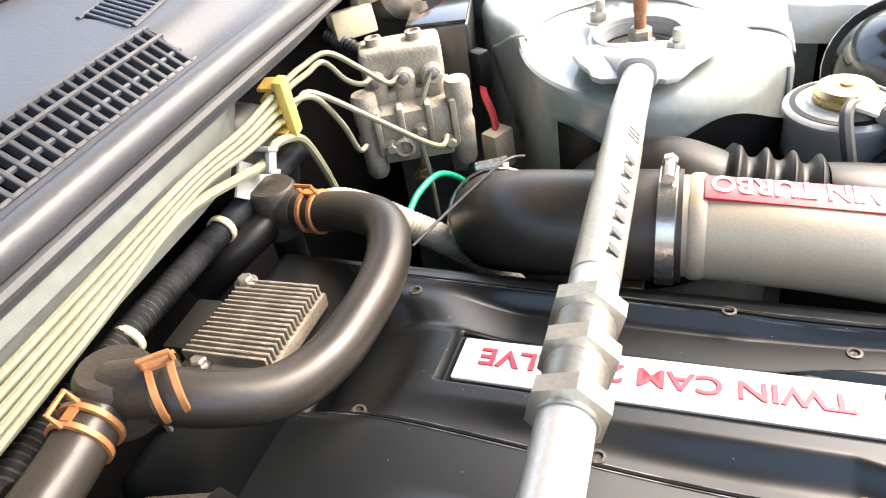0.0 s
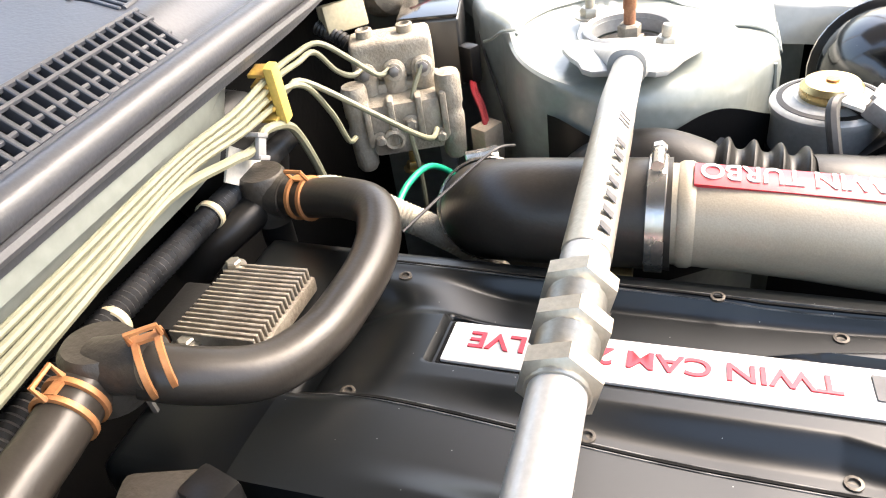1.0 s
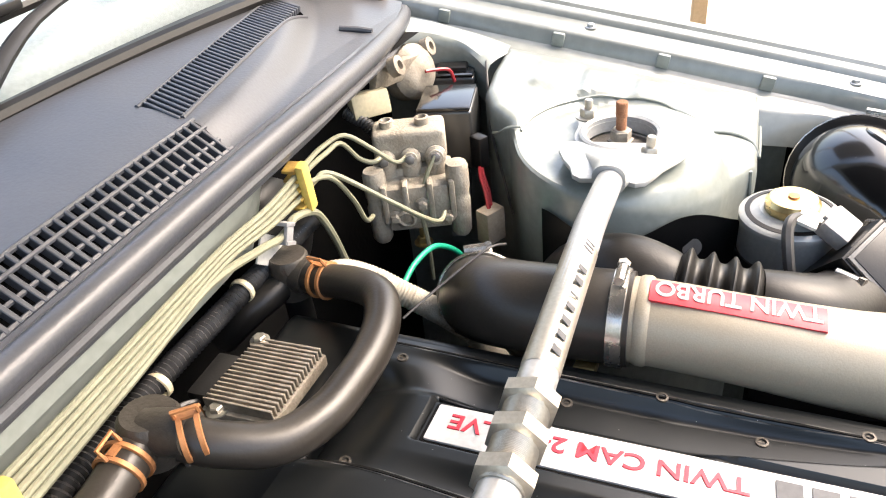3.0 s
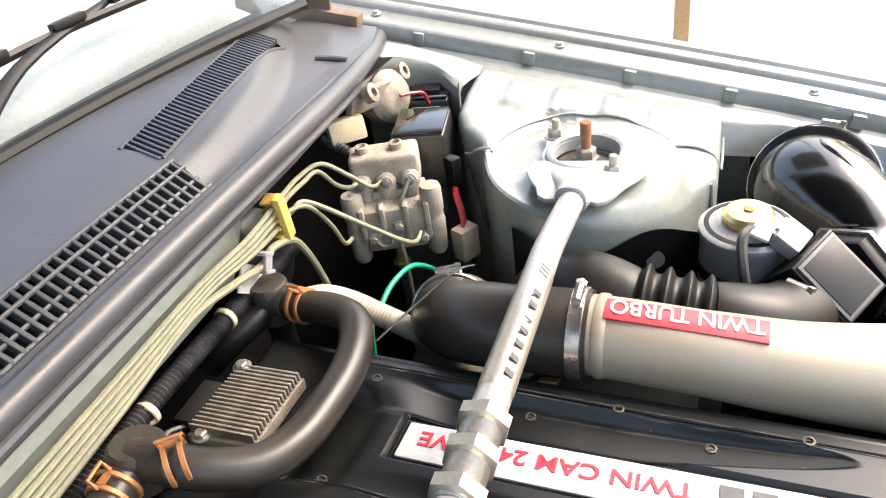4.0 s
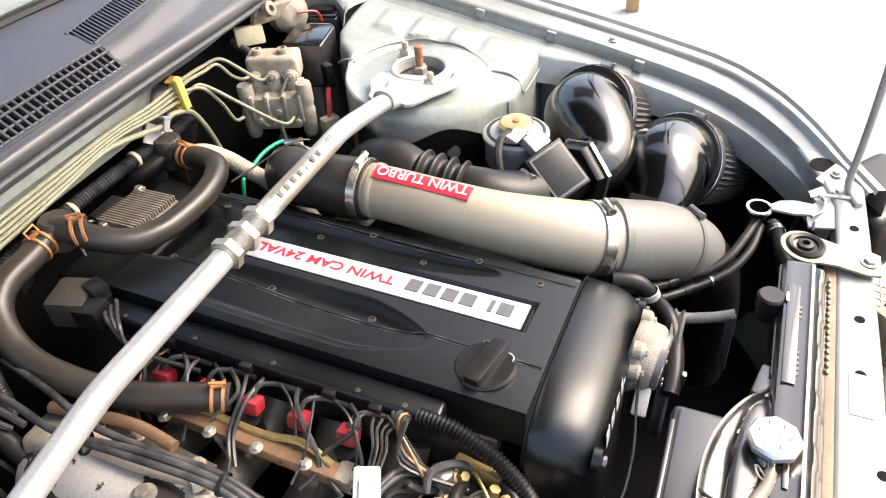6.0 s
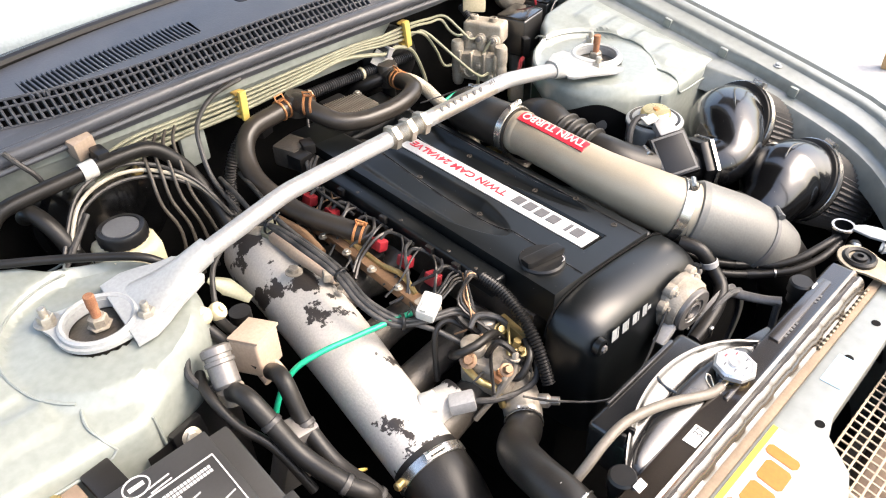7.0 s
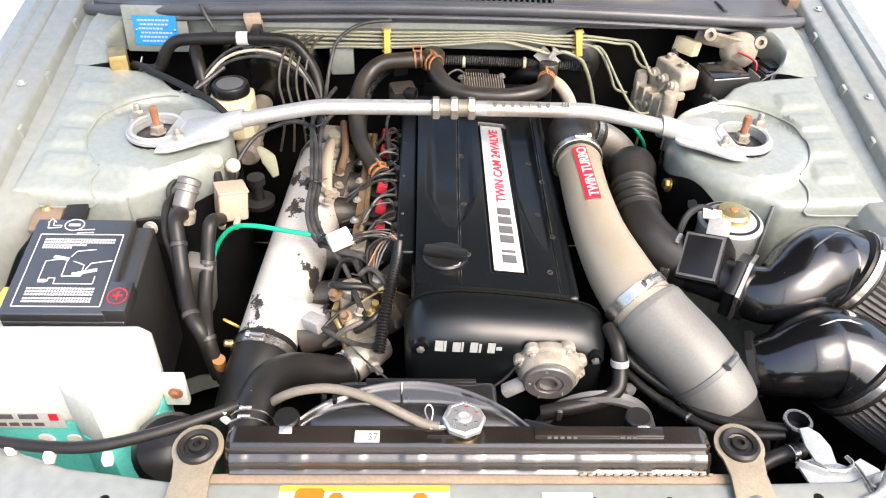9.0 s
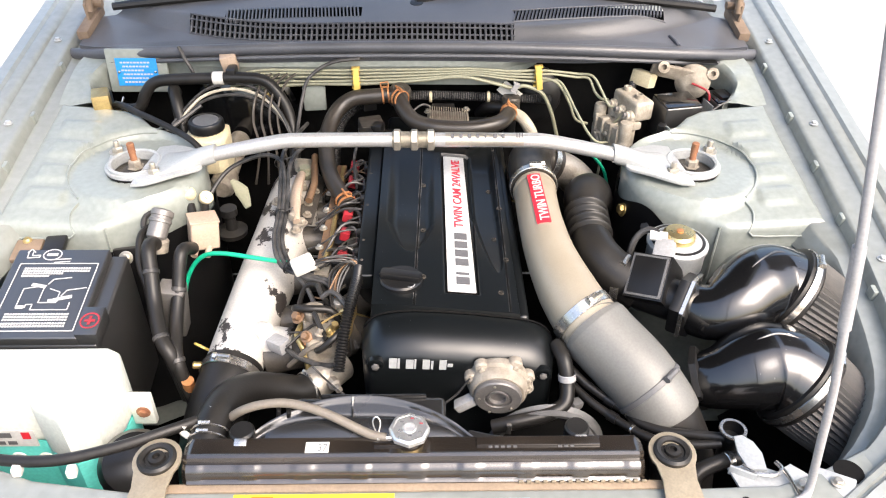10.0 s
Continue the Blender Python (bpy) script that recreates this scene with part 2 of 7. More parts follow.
# ---- mesh tools ----
class Geo:
    """Collects plain geometry in world metres for one mesh."""

    def __init__(self):
        self.v, self.f = [], []

    def add(self, vs, fs):
        n = len(self.v)
        self.v += [tuple(p) for p in vs]
        self.f += [tuple(i + n for i in q) for q in fs]
        return self

    def bm(self, bm, m=None):
        bm.verts.ensure_lookup_table()
        bm.verts.index_update()
        vs = [(m @ q.co) if m else q.co.copy() for q in bm.verts]
        fs = [[q.index for q in fc.verts] for fc in bm.faces]
        bm.free()
        return self.add(vs, fs)

    def box(self, c, size, rot=(0, 0, 0), bev=0.0, seg=2):
        b = bmesh.new()
        bmesh.ops.create_cube(b, size=1)
        bmesh.ops.scale(b, vec=size, verts=b.verts)
        if bev:
            bmesh.ops.bevel(b, geom=b.edges[:], offset=bev, segments=seg, affect="EDGES", profile=0.6)
        return self.bm(b, pose(*c, *rot))

    def prism(self, poly, z0, z1, m=None, bev=0.0, seg=2):
        """A plan polygon (x, y) raised from z0 to z1."""
        b = bmesh.new()
        lo = [b.verts.new((x, y, z0)) for x, y in poly]
        hi = [b.verts.new((x, y, z1)) for x, y in poly]
        n = len(poly)
        b.faces.new(lo[::-1])
        b.faces.new(hi)
        for i in range(n):
            b.faces.new((lo[i], lo[(i + 1) % n], hi[(i + 1) % n], hi[i]))
        bmesh.ops.recalc_face_normals(b, faces=b.faces)
        if bev:
            es = [e for e in b.edges if abs(e.verts[0].co.z - e.verts[1].co.z) < 1e-6]
            bmesh.ops.bevel(b, geom=es, offset=bev, segments=seg, affect="EDGES", profile=0.6)
        return self.bm(b, m)

    def rings(self, rings, closed=False, caps=True):
        n = len(rings[0])
        vs = [p for r in rings for p in r]
        fs = []
        k = len(rings)
        for i in range(k if closed else k - 1):
            a, b = i * n, ((i + 1) % k) * n
            for j in range(n):
                fs.append((a + j, a + (j + 1) % n, b + (j + 1) % n, b + j))
        if caps and not closed:
            fs.append(tuple(range(n))[::-1])
            fs.append(tuple(range((k - 1) * n, k * n)))
        return self.add(vs, fs)

    def tube(self, pts, r, seg=12, sub=5, caps=True, smooth=True, squash=1.0):
        """A round hose or rod along pts; r is one radius or one for each point."""
        pts = [Vector(p) for p in pts]
        rr = list(r) if hasattr(r, "__len__") else [r] * len(pts)
        if smooth and len(pts) > 2:
            q, s = [], []
            for i in range(len(pts) - 1):
                p0, p1, p2, p3 = pts[max(i - 1, 0)], pts[i], pts[i + 1], pts[min(i + 2, len(pts) - 1)]
                for k in range(sub):
                    u = k / sub
                    q.append(0.5 * (2 * p1 + (p2 - p0) * u + (2 * p0 - 5 * p1 + 4 * p2 - p3) * u * u + (3 * p1 - p0 - 3 * p2 + p3) * u ** 3))
                    s.append(rr[i] + (rr[i + 1] - rr[i]) * u)
            pts, rr = q + [pts[-1]], s + [rr[-1]]
        t = (pts[1] - pts[0]).normalized()
        n = t.orthogonal().normalized()
        rings = []
        for i, p in enumerate(pts):
            a, b = pts[max(i - 1, 0)], pts[min(i + 1, len(pts) - 1)]
            t = (b - a).normalized()
            n = (n - t * n.dot(t)).normalized()
            w = t.cross(n)
            rings.append([p + rr[i] * (math.cos(2 * math.pi * j / seg) * n + squash * math.sin(2 * math.pi * j / seg) * w) for j in range(seg)])
        return self.rings(rings, caps=caps)

    def lathe(self, base, axis, prof, seg=24, caps=True, flats=0):
        """Rings (radius, height) round an axis from base. flats: a polygon instead of a circle."""
        base, axis = Vector(base), Vector(axis).normalized()
        n = axis.orthogonal().normalized()
        w = axis.cross(n)
        k = flats or seg
        rings = [[base + axis * h + max(r, 1e-5) * (math.cos(2 * math.pi * j / k) * n + math.sin(2 * math.pi * j / k) * w) for j in range(k)] for r, h in prof]
        return self.rings(rings, caps=caps)

    def hose_ring(self, c, axis, r, w=0.011, t=0.0016):
        """A band clamp: a short sleeve with rolled edges, a screw housing and its worm screw."""
        c, axis = Vector(c), Vector(axis).normalized()
        self.lathe(c - axis * w / 2, axis, [(r, 0), (r + t, 0.0008), (r + t, w - 0.0008), (r, w)], 32, caps=False)
        up = Vector((0, 0, 1)) - axis * axis.z
        up = up.normalized() if up.length > 0.1 else axis.orthogonal().normalized()
        side = axis.cross(up)
        p = c + up * (r + 0.004)
        k = 1.0 if r > 0.035 else 0.55
        self.tube([p - side * 0.011 * k, p + side * 0.011 * k], 0.0048 * k, 8, smooth=False)
        self.tube([p + side * 0.011 * k, p + side * 0.017 * k], 0.0058 * k, 6, smooth=False)
        return self

    def grid(self, fn, nu, nv):
        vs = [fn(i / nu, j / nv) for i in range(nu + 1) for j in range(nv + 1)]
        fs = [(i * (nv + 1) + j, (i + 1) * (nv + 1) + j, (i + 1) * (nv + 1) + j + 1, i * (nv + 1) + j + 1) for i in range(nu) for j in range(nv)]
        return self.add(vs, fs)

    def mirror_x(self):
        g = Geo()
        g.v = [(-x, y, z) for x, y, z in self.v]
        g.f = [q[::-1] for q in self.f]
        return g


ORIGIN = {}


def mesh_of(name, g, m, at, flat=False, fix=True):
    me = bpy.data.meshes.new(name)
    me.from_pydata([(x - at[0], y - at[1], z - at[2]) for x, y, z in g.v], [], g.f)
    if fix:
        b = bmesh.new()
        b.from_mesh(me)
        bmesh.ops.recalc_face_normals(b, faces=b.faces)
        b.to_mesh(me)
        b.free()
    me.materials.append(m)
    if not flat:
        me.shade_smooth()
        me.set_sharp_from_angle(angle=radians(38))
    me.update()
    return me


def thing(name, at, label, category, group="", kind=""):
    ob = tagged(new(name), label, category, group, kind)
    ob.location = at
    ob.empty_display_size = 0.02
    ORIGIN[ob] = Vector(at)
    return ob


def part(name, g, m, parent, label="", flat=False, fix=True):
    at = ORIGIN[parent]
    ob = new(name, mesh_of(name, g, m, at, flat, fix))
    ob.parent = parent
    ORIGIN[ob] = at
    if label:
        ob["label"] = label
    return ob


def solo(name, g, m, label, category, at=None, group="", kind="", flat=False, fix=True):
    """A thing of one mesh."""
    if at is None:
        xs = list(zip(*g.v))
        at = ((min(xs[0]) + max(xs[0])) / 2, (min(xs[1]) + max(xs[1])) / 2, min(xs[2]))
    ob = tagged(new(name, mesh_of(name, g, m, at, flat, fix)), label, category, group, kind)
    ob.location = at
    ORIGIN[ob] = Vector(at)
    return ob


def words(name, text, size, m, parent, at, ex, ey, depth=0.0008, label="", width=None, bold=0.0):
    """Raised lettering: text along ex with its tops towards ey, at its lower left corner."""
    cu = bpy.data.curves.new(name, "FONT")
    cu.body, cu.size, cu.extrude, cu.offset = text, size, depth, bold
    tmp = bpy.data.objects.new("tmp", cu)
    dg = bpy.context.evaluated_depsgraph_get()
    scene.collection.objects.link(tmp)
    dg.update()
    me = bpy.data.meshes.new_from_object(tmp.evaluated_get(dg))
    g = Geo()
    ex, ey = Vector(ex).normalized(), Vector(ey).normalized()
    ez = ex.cross(ey)
    x0 = min(q.co.x for q in me.vertices)
    x1 = max(q.co.x for q in me.vertices)
    s = width / (x1 - x0) if width else 1
    g.add([Vector(at) + ex * ((q.co.x - x0) * s) + ey * q.co.y + ez * q.co.z for q in me.vertices], [tuple(p.vertices) for p in me.polygons])
    bpy.data.objects.remove(tmp)
    bpy.data.curves.remove(cu)
    bpy.data.meshes.remove(me)
    return part(name, g, m, parent, label, flat=True, fix=False)


def bars(g, at, ex, ey, count, step, size, lift=0.0006):
    """A row of plain bars in place of lettering."""
    ex, ey = Vector(ex).normalized(), Vector(ey).normalized()
    ez = ex.cross(ey)
    for i in range(count):
        p = Vector(at) + ex * (i * step)
        w, h = size
        c = [p, p + ex * w, p + ex * w + ey * h, p + ey * h]
        g.add([q for q in c] + [q + ez * lift for q in c], [(3, 2, 1, 0), (4, 5, 6, 7), (0, 1, 5, 4), (1, 2, 6, 5), (2, 3, 7, 6), (3, 0, 4, 7)])
    return g


def bolt(g, p, axis=(0, 0, 1), r=0.007, h=0.005, washer=True):
    p, axis = Vector(p), Vector(axis).normalized()
    if washer:
        g.lathe(p, axis, [(r * 1.5, 0), (r * 1.5, 0.0015), (r * 1.3, 0.002)], 16)
    g.lathe(p + axis * 0.0015, axis, [(r, 0), (r, h * 0.8), (r * 0.8, h)], flats=6)
    return g


def nut_stud(g, p, r=0.011, h=0.010, up=0.012):
    g.lathe(p, (0, 0, 1), [(r * 1.5, 0), (r * 1.5, 0.002)], 20)
    g.lathe((p[0], p[1], p[2] + 0.002), (0, 0, 1), [(r, 0), (r, h - 0.002), (r * 0.85, h)], flats=6)
    g.lathe((p[0], p[1], p[2] + h), (0, 0, 1), [(r * 0.5, 0), (r * 0.5, up), (r * 0.4, up + 0.002)], 10)
    return g


def spline(pts, n):
    """n points at even steps along a smooth line through pts."""
    pts = [Vector(p) for p in pts]
    q = []
    for i in range(len(pts) - 1):
        p0, p1, p2, p3 = pts[max(i - 1, 0)], pts[i], pts[i + 1], pts[min(i + 2, len(pts) - 1)]
        for k in range(16):
            u = k / 16
            q.append(0.5 * (2 * p1 + (p2 - p0) * u + (2 * p0 - 5 * p1 + 4 * p2 - p3) * u * u + (3 * p1 - p0 - 3 * p2 + p3) * u ** 3))
    q.append(pts[-1])
    d = [0.0]
    for a, b in zip(q, q[1:]):
        d.append(d[-1] + (b - a).length)
    out = []
    j = 0
    for i in range(n):
        s = d[-1] * i / (n - 1)
        while j < len(d) - 2 and d[j + 1] < s:
            j += 1
        u = (s - d[j]) / max(d[j + 1] - d[j], 1e-9)
        out.append(q[j].lerp(q[j + 1], min(max(u, 0), 1)))
    return out


def corrugated(pts, r, amp, pitch, seg=14, duty=2):
    """A convoluted tube: rounded ridges at an even pitch."""
    length = sum((Vector(b) - Vector(a)).length for a, b in zip(pts, pts[1:]))
    n = max(4, int(length / pitch)) * 4 + 1
    p = spline(pts, n)
    return Geo().tube(p, [r + amp * (0.5 + 0.5 * math.cos(i * math.pi / 2)) for i in range(n)], seg, smooth=False)


# ---- large structure ----
def sstep(a, b, x):
    u = max(0.0, min(1.0, (x - a) / (b - a)))
    return u * u * (3 - 2 * u)


def zf(y):
    """Height of the fender's rail along the car."""
    return 0.883 + 0.181 * y


g = Geo()
g.grid(lambda u, v: (-60 + 120 * u, -60 + 120 * v, 0.0), 8, 8)
solo("ground", g, GROUND, "pale worn concrete yard floor", "ground", (0, 0, 0), kind="structure")

# The first post is real; the second is added, unseen, under the roof.
for x, y in ((2.86, 0.015), (2.86, 1.84)):
    g = Geo().box((x, y, 1.45), (0.05, 0.06, 2.9), (0, 0, 10), 0.01)
    solo("timber_post", g, POSTWOOD, "orange-brown timber post under the added canopy", "post", group="canopy posts")
# Unseen roof, added so the black covers reflect something dark.
g = Geo().box((2.225, 0.925, 2.96), (1.45, 1.95, 0.12))
solo("ceiling", g, CONCRETE, "unseen grey canopy roof added to darken reflections", "ceiling", kind="structure")

LIP = [(0.775, 0.62), (0.772, 0.35), (0.768, 0.1), (0.760, -0.15), (0.748, -0.32), (0.728, -0.45), (0.690, -0.53), (0.635, -0.59), (0.565, -0.645), (0.50, -0.69)]
SECT = [(-0.075, -0.075), (-0.058, -0.036), (-0.052, -0.031), (-0.016, -0.028), (-0.010, -0.025), (-0.006, -0.006), (-0.002, -0.002), (0.003, -0.001), (0.034, 0.0), (0.038, 0.002), (0.041, 0.009), (0.046, 0.012), (0.059, 0.012), (0.063, 0.007), (0.069, 0.007), (0.074, 0.013), (0.098, 0.011), (0.114, -0.006), (0.123, -0.06), (0.127, -0.20), (0.122, -0.45), (0.100, -0.60)]


def lip_z(y):
    k = max(0.0, min(1.0, (-0.45 - y) / 0.2))
    return max(zf(y), 0.775 - 0.03 * k) if y < -0.45 else zf(y)


def fender_rings():
    line = spline([(x, y, 0) for x, y in LIP], 37)
    rings = []
    for i, p in enumerate(line):
        a, b = line[max(i - 1, 0)], line[min(i + 1, len(line) - 1)]
        t = (b - a).normalized()
        n = Vector((-t.y, t.x, 0))
        if n.x < 0:
            n = -n
        k = max(0.0, min(1.0, (-0.45 - p.y) / 0.2))
        rings.append([Vector((p.x, p.y, lip_z(p.y))) + n * (o * (1 - 0.5 * k) * (0.62 + 0.38 * sstep(-0.24, -0.16, p.y) if o < 0 else 1)) + Vector((0, 0, h)) for o, h in SECT])
    return rings


body = thing("car_body", (0, 0, 0), "silver-green car body shell with open engine bay", "car", kind="structure")
rg = fender_rings()
fr = Geo()
n = len(SECT)
fr.add([p for r in rg for p in r], [(i * n + j, (i + 1) * n + j, (i + 1) * n + j + 1, i * n + j + 1) for i in range(len(rg) - 1) for j in range(n - 1)])
part("fender", fr, PAINT_OUT, body, "silver outer wing with a folded drain channel")
part("fender", fr.mirror_x(), PAINT_OUT, body, "silver outer wing with a folded drain channel")
def lip_x(y):
    """Inner edge of the wing's top along the car."""
    return 0.775 - 0.02 * max(0.0, 0.35 - y) - 0.06 * max(0.0, -0.12 - y)


for s in (-1, 1):
    for y in (0.38, 0.083, -0.275, -0.50):
        part("fender_bolt", bolt(Geo(), (s * (lip_x(y) + 0.020), y, lip_z(y) + 0.0005), r=0.0055), BRACKET, body)
    for y in (0.47, 0.30, 0.125, -0.025, -0.165, -0.33):
        part("rail_clip", Geo().box((s * (lip_x(y) - 0.010), y, lip_z(y) - 0.015), (0.009, 0.018, 0.020), (10, 0, 0), 0.003), PAINT, body)
    for y in (0.105, -0.02):
        part("rail_slot", Geo().box((s * (lip_x(y) - 0.050), y, lip_z(y) - 0.0305), (0.004, 0.060, 0.003), (10, 0, 0), 0.001), DARK, body)

# strut towers: a sloping shoulder box with a round dome let into it
poly = [(0.735, 0.196), (0.66, 0.196), (0.60, 0.190), (0.565, 0.172), (0.535, 0.140)]
poly += [(0.53 + 0.128 * math.cos(a), 0.128 * math.sin(a)) for a in [radians(d) for d in range(112, 236, 8)]]
poly += [(0.480, -0.120), (0.515, -0.132), (0.540, -0.146), (0.560, -0.158), (0.735, -0.158)]


def shoulder_z(x, y):
    z = 0.846 + 0.17 * y + 0.07 * max(0.0, x - 0.58)
    for c in (-0.085, -0.02, 0.05, 0.115):
        z += 0.0055 * sstep(0.027, 0.016, abs(y - c)) * sstep(0.628, 0.642, x) * sstep(0.712, 0.698, x)
    r = math.hypot(x - 0.53, y)
    return z + (0.8475 - z) * sstep(0.128, 0.112, r)


def tower(s):
    ring, n = [], len(poly)
    for i in range(n):
        a, b = Vector((*poly[i], 0)), Vector((*poly[(i + 1) % n], 0))
        k = max(1, round((b - a).length / 0.008))
        ring += [a.lerp(b, j / k) for j in range(k)]
    mid, rows = Vector((0.585, 0.015, 0)), []
    for inset, drop in ((0.0, None), (0.0, 0.017), (0.0015, 0.009), (0.005, 0.004), (0.010, 0.001), (0.016, 0.0)):
        row = []
        for q in ring:
            w = q + (mid - q).normalized() * inset
            row.append((w.x, w.y, 0.30 if drop is None else shoulder_z(w.x, w.y) - drop))
        rows.append(row)
    for f in np.linspace(0.08, 0.995, 22):
        row = []
        for q in ring:
            w = q + (mid - q).normalized() * 0.016
            w = w.lerp(mid, float(f))
            r = math.hypot(w.x - 0.53, w.y)
            row.append((w.x, w.y, shoulder_z(w.x, w.y) - 0.030 * sstep(0.052, 0.047, r)))
        rows.append(row)
    tw = Geo().rings(rows, caps=False)
    # seam sealer round the dome, down the back wall and across the front wall
    tw.tube([(0.53 + 0.121 * math.cos(a), 0.121 * math.sin(a), shoulder_z(0.53 + 0.121 * math.cos(a), 0.121 * math.sin(a)) + 0.001) for a in [radians(d) for d in range(-50, 96, 8)]], 0.0022, 6, 2)
    tw.tube([(0.520, 0.121, 0.866), (0.515, 0.136, 0.866), (0.522, 0.150, 0.855), (0.540, 0.163, 0.845)], 0.002, 6, 3)
    tw.tube([(0.605, -0.095, 0.833), (0.612, -0.125, 0.829), (0.606, -0.150, 0.821), (0.606, -0.1605, 0.800), (0.700, -0.1605, 0.800), (0.716, -0.1605, 0.790), (0.718, -0.1605, 0.76)], 0.002, 6, 3)
    tw.tube([(0.548, -0.150, 0.812), (0.546, -0.154, 0.76), (0.545, -0.155, 0.70)], 0.0025, 6, 3)
    return tw if s > 0 else tw.mirror_x()


for s in (1, -1):
    part("strut_tower", tower(s), PAINT, body, "silver-green pressed steel strut tower")
    g = Geo().lathe((s * 0.53, 0, 0.8280), (0, 0, 1), [(0.0470, 0), (0.0470, 0.010), (0.0408, 0.012), (0.0408, 0.014), (0.036, 0.0145), (0.030, 0.0142), (0.022, 0.018), (0.016, 0.0185), (0, 0.0185)], 40)
    part("strut_mount", g, DARKALLOY, body, "rubber damper top mount")
    g = Geo().lathe((s * 0.53, 0, 0.8505), (0, 0, 1), [(0.016, 0), (0.016, 0.002), (0.0125, 0.003), (0.0125, 0.014), (0.010, 0.016)], flats=6)
    part("damper_nut", g, OLDALLOY, body)
    part("damper_rod", Geo().lathe((s * 0.53, 0, 0.848), (0, 0.0, 1), [(0.0062, 0), (0.0062, 0.033), (0.0055, 0.034), (0.0070, 0.0345), (0.0070, 0.052), (0.006, 0.053)], 14), RUST, body, "rusty damper rod end")

for s in (1, -1):
    g = Geo()
    g.grid(lambda u, v: (0.712 + 0.012 * v, -0.20 + 0.75 * u, 0.2 + (lip_z(-0.20 + 0.75 * u) - 0.243) * v), 8, 5)
    part("inner_wing", g if s > 0 else g.mirror_x(), PAINT, body)
    # Liner is near-black so the cavity below the wing looks shaded.
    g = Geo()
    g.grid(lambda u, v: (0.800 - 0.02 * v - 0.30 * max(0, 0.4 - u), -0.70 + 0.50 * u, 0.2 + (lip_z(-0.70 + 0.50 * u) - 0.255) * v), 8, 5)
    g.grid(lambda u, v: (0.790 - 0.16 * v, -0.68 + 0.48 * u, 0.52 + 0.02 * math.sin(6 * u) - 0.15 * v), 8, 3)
    part("splash_liner", g if s > 0 else g.mirror_x(), DARK, body, "near-black liner below the wing, shade of the cavity in its colour")

# scuttle beam, firewall and floor
def beam_y(x):
    return 0.300 + 0.05 * (x / 0.62) ** 4 + 0.035 * sstep(0.40, 0.52, x)


g = Geo()
prof_b = [(0.080, 0.888), (-0.016, 0.888), (-0.018, 0.892), (-0.018, 0.926), (-0.022, 0.932), (-0.012, 0.957), (-0.004, 0.961), (0.03, 0.962)]


def beam(x, k):
    """The lower face stops short and draws back where the brake lines leave for the hydraulic block."""
    w = sstep(0.17, 0.29, x)
    y, z = prof_b[k]
    if k < 5:
        y, z = y + 0.008 + 0.034 * w * (1 if k else 0), z + (0.934 - z) * w
    return (x, beam_y(x) + y, z - 0.012 * (x / 0.62) ** 2)


g.grid(lambda u, v: beam(-0.62 + 1.07 * u, round(v * 7)), 24, 7)
g.grid(lambda u, v: beam(0.45 + 0.17 * u, 4 + round(v * 3)), 6, 3)
g.add([beam(0.45, k) for k in range(8)] + [(0.452, 0.40, beam(0.45, k)[2]) for k in range(8)], [(k, k + 1, k + 9, k + 8) for k in range(7)])
part("scuttle_beam", g, PAINT, body, "silver-green panel along the scuttle")
# Firewall and undertray are near-black; the bay's deep shade is their colour.
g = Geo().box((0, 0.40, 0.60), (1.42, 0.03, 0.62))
part("firewall", g, DARK, body, "near-black firewall, shade of the bay in its colour")
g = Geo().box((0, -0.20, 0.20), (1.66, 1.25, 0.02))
part("undertray", g, DARK, body, "near-black undertray, shade of the bay in its colour")
for s in (-1, 1):
    rim = spline([(0.585, 0.352, 0.936), (0.625, 0.350, 0.932), (0.663, 0.330, 0.924), (0.683, 0.295, 0.916), (0.688, 0.255, 0.905), (0.672, 0.225, 0.894), (0.650, 0.200, 0.884)], 25)
    edge = spline([(0.600, 0.400, 0.950), (0.660, 0.395, 0.945), (0.715, 0.372, 0.938), (0.735, 0.320, 0.925), (0.738, 0.270, 0.912), (0.738, 0.225, 0.900), (0.738, 0.185, 0.886)], 25)
    g = Geo()
    rows = []
    for k, (a, b) in enumerate(zip(rim, edge)):
        rows.append([a + Vector((0, 0, -0.055)), a + Vector((-0.002, -0.001, -0.010)), a, a.lerp(b, 0.10) + Vector((0, 0, 0.005)), a.lerp(b, 0.35) + Vector((0, 0, 0.003 + 0.004 * math.sin(k * 0.9))), a.lerp(b, 0.7), b])
    n = 7
    g.add([(s * q.x, q.y, q.z) for r in rows for q in r], [(i * n + j, (i + 1) * n + j, (i + 1) * n + j + 1, i * n + j + 1) for i in range(24) for j in range(n - 1)])
    part("corner_panel", g, PAINT, body, "pressed steel corner panel")
    g = Geo().box((s * 0.738, 0.440, 0.972), (0.026, 0.12, 0.022), (10, 0, 0), 0.005)
    g.box((s * 0.736, 0.462, 1.000), (0.006, 0.075, 0.050), (10, 0, 0), 0.002)
    g.tube([(s * 0.730, 0.430, 1.00), (s * 0.728, 0.440, 1.10), (s * 0.725, 0.415, 1.20), (s * 0.70, 0.390, 1.232)], 0.008, 10, 4)
    g.lathe((s * 0.735, 0.470, 1.005), (1, 0, 0), [(0.009, -0.02), (0.009, 0.02)], 14)
    part("bonnet_hinge", g, DUSTY, body, "grimy steel bonnet hinge")
g = Geo().box((-0.655, 0.205, 0.885), (0.035, 0.05, 0.05), (0, 0, 20), 0.006)
g.box((-0.63, 0.195, 0.862), (0.05, 0.03, 0.012), (0, 10, 20), 0.003)
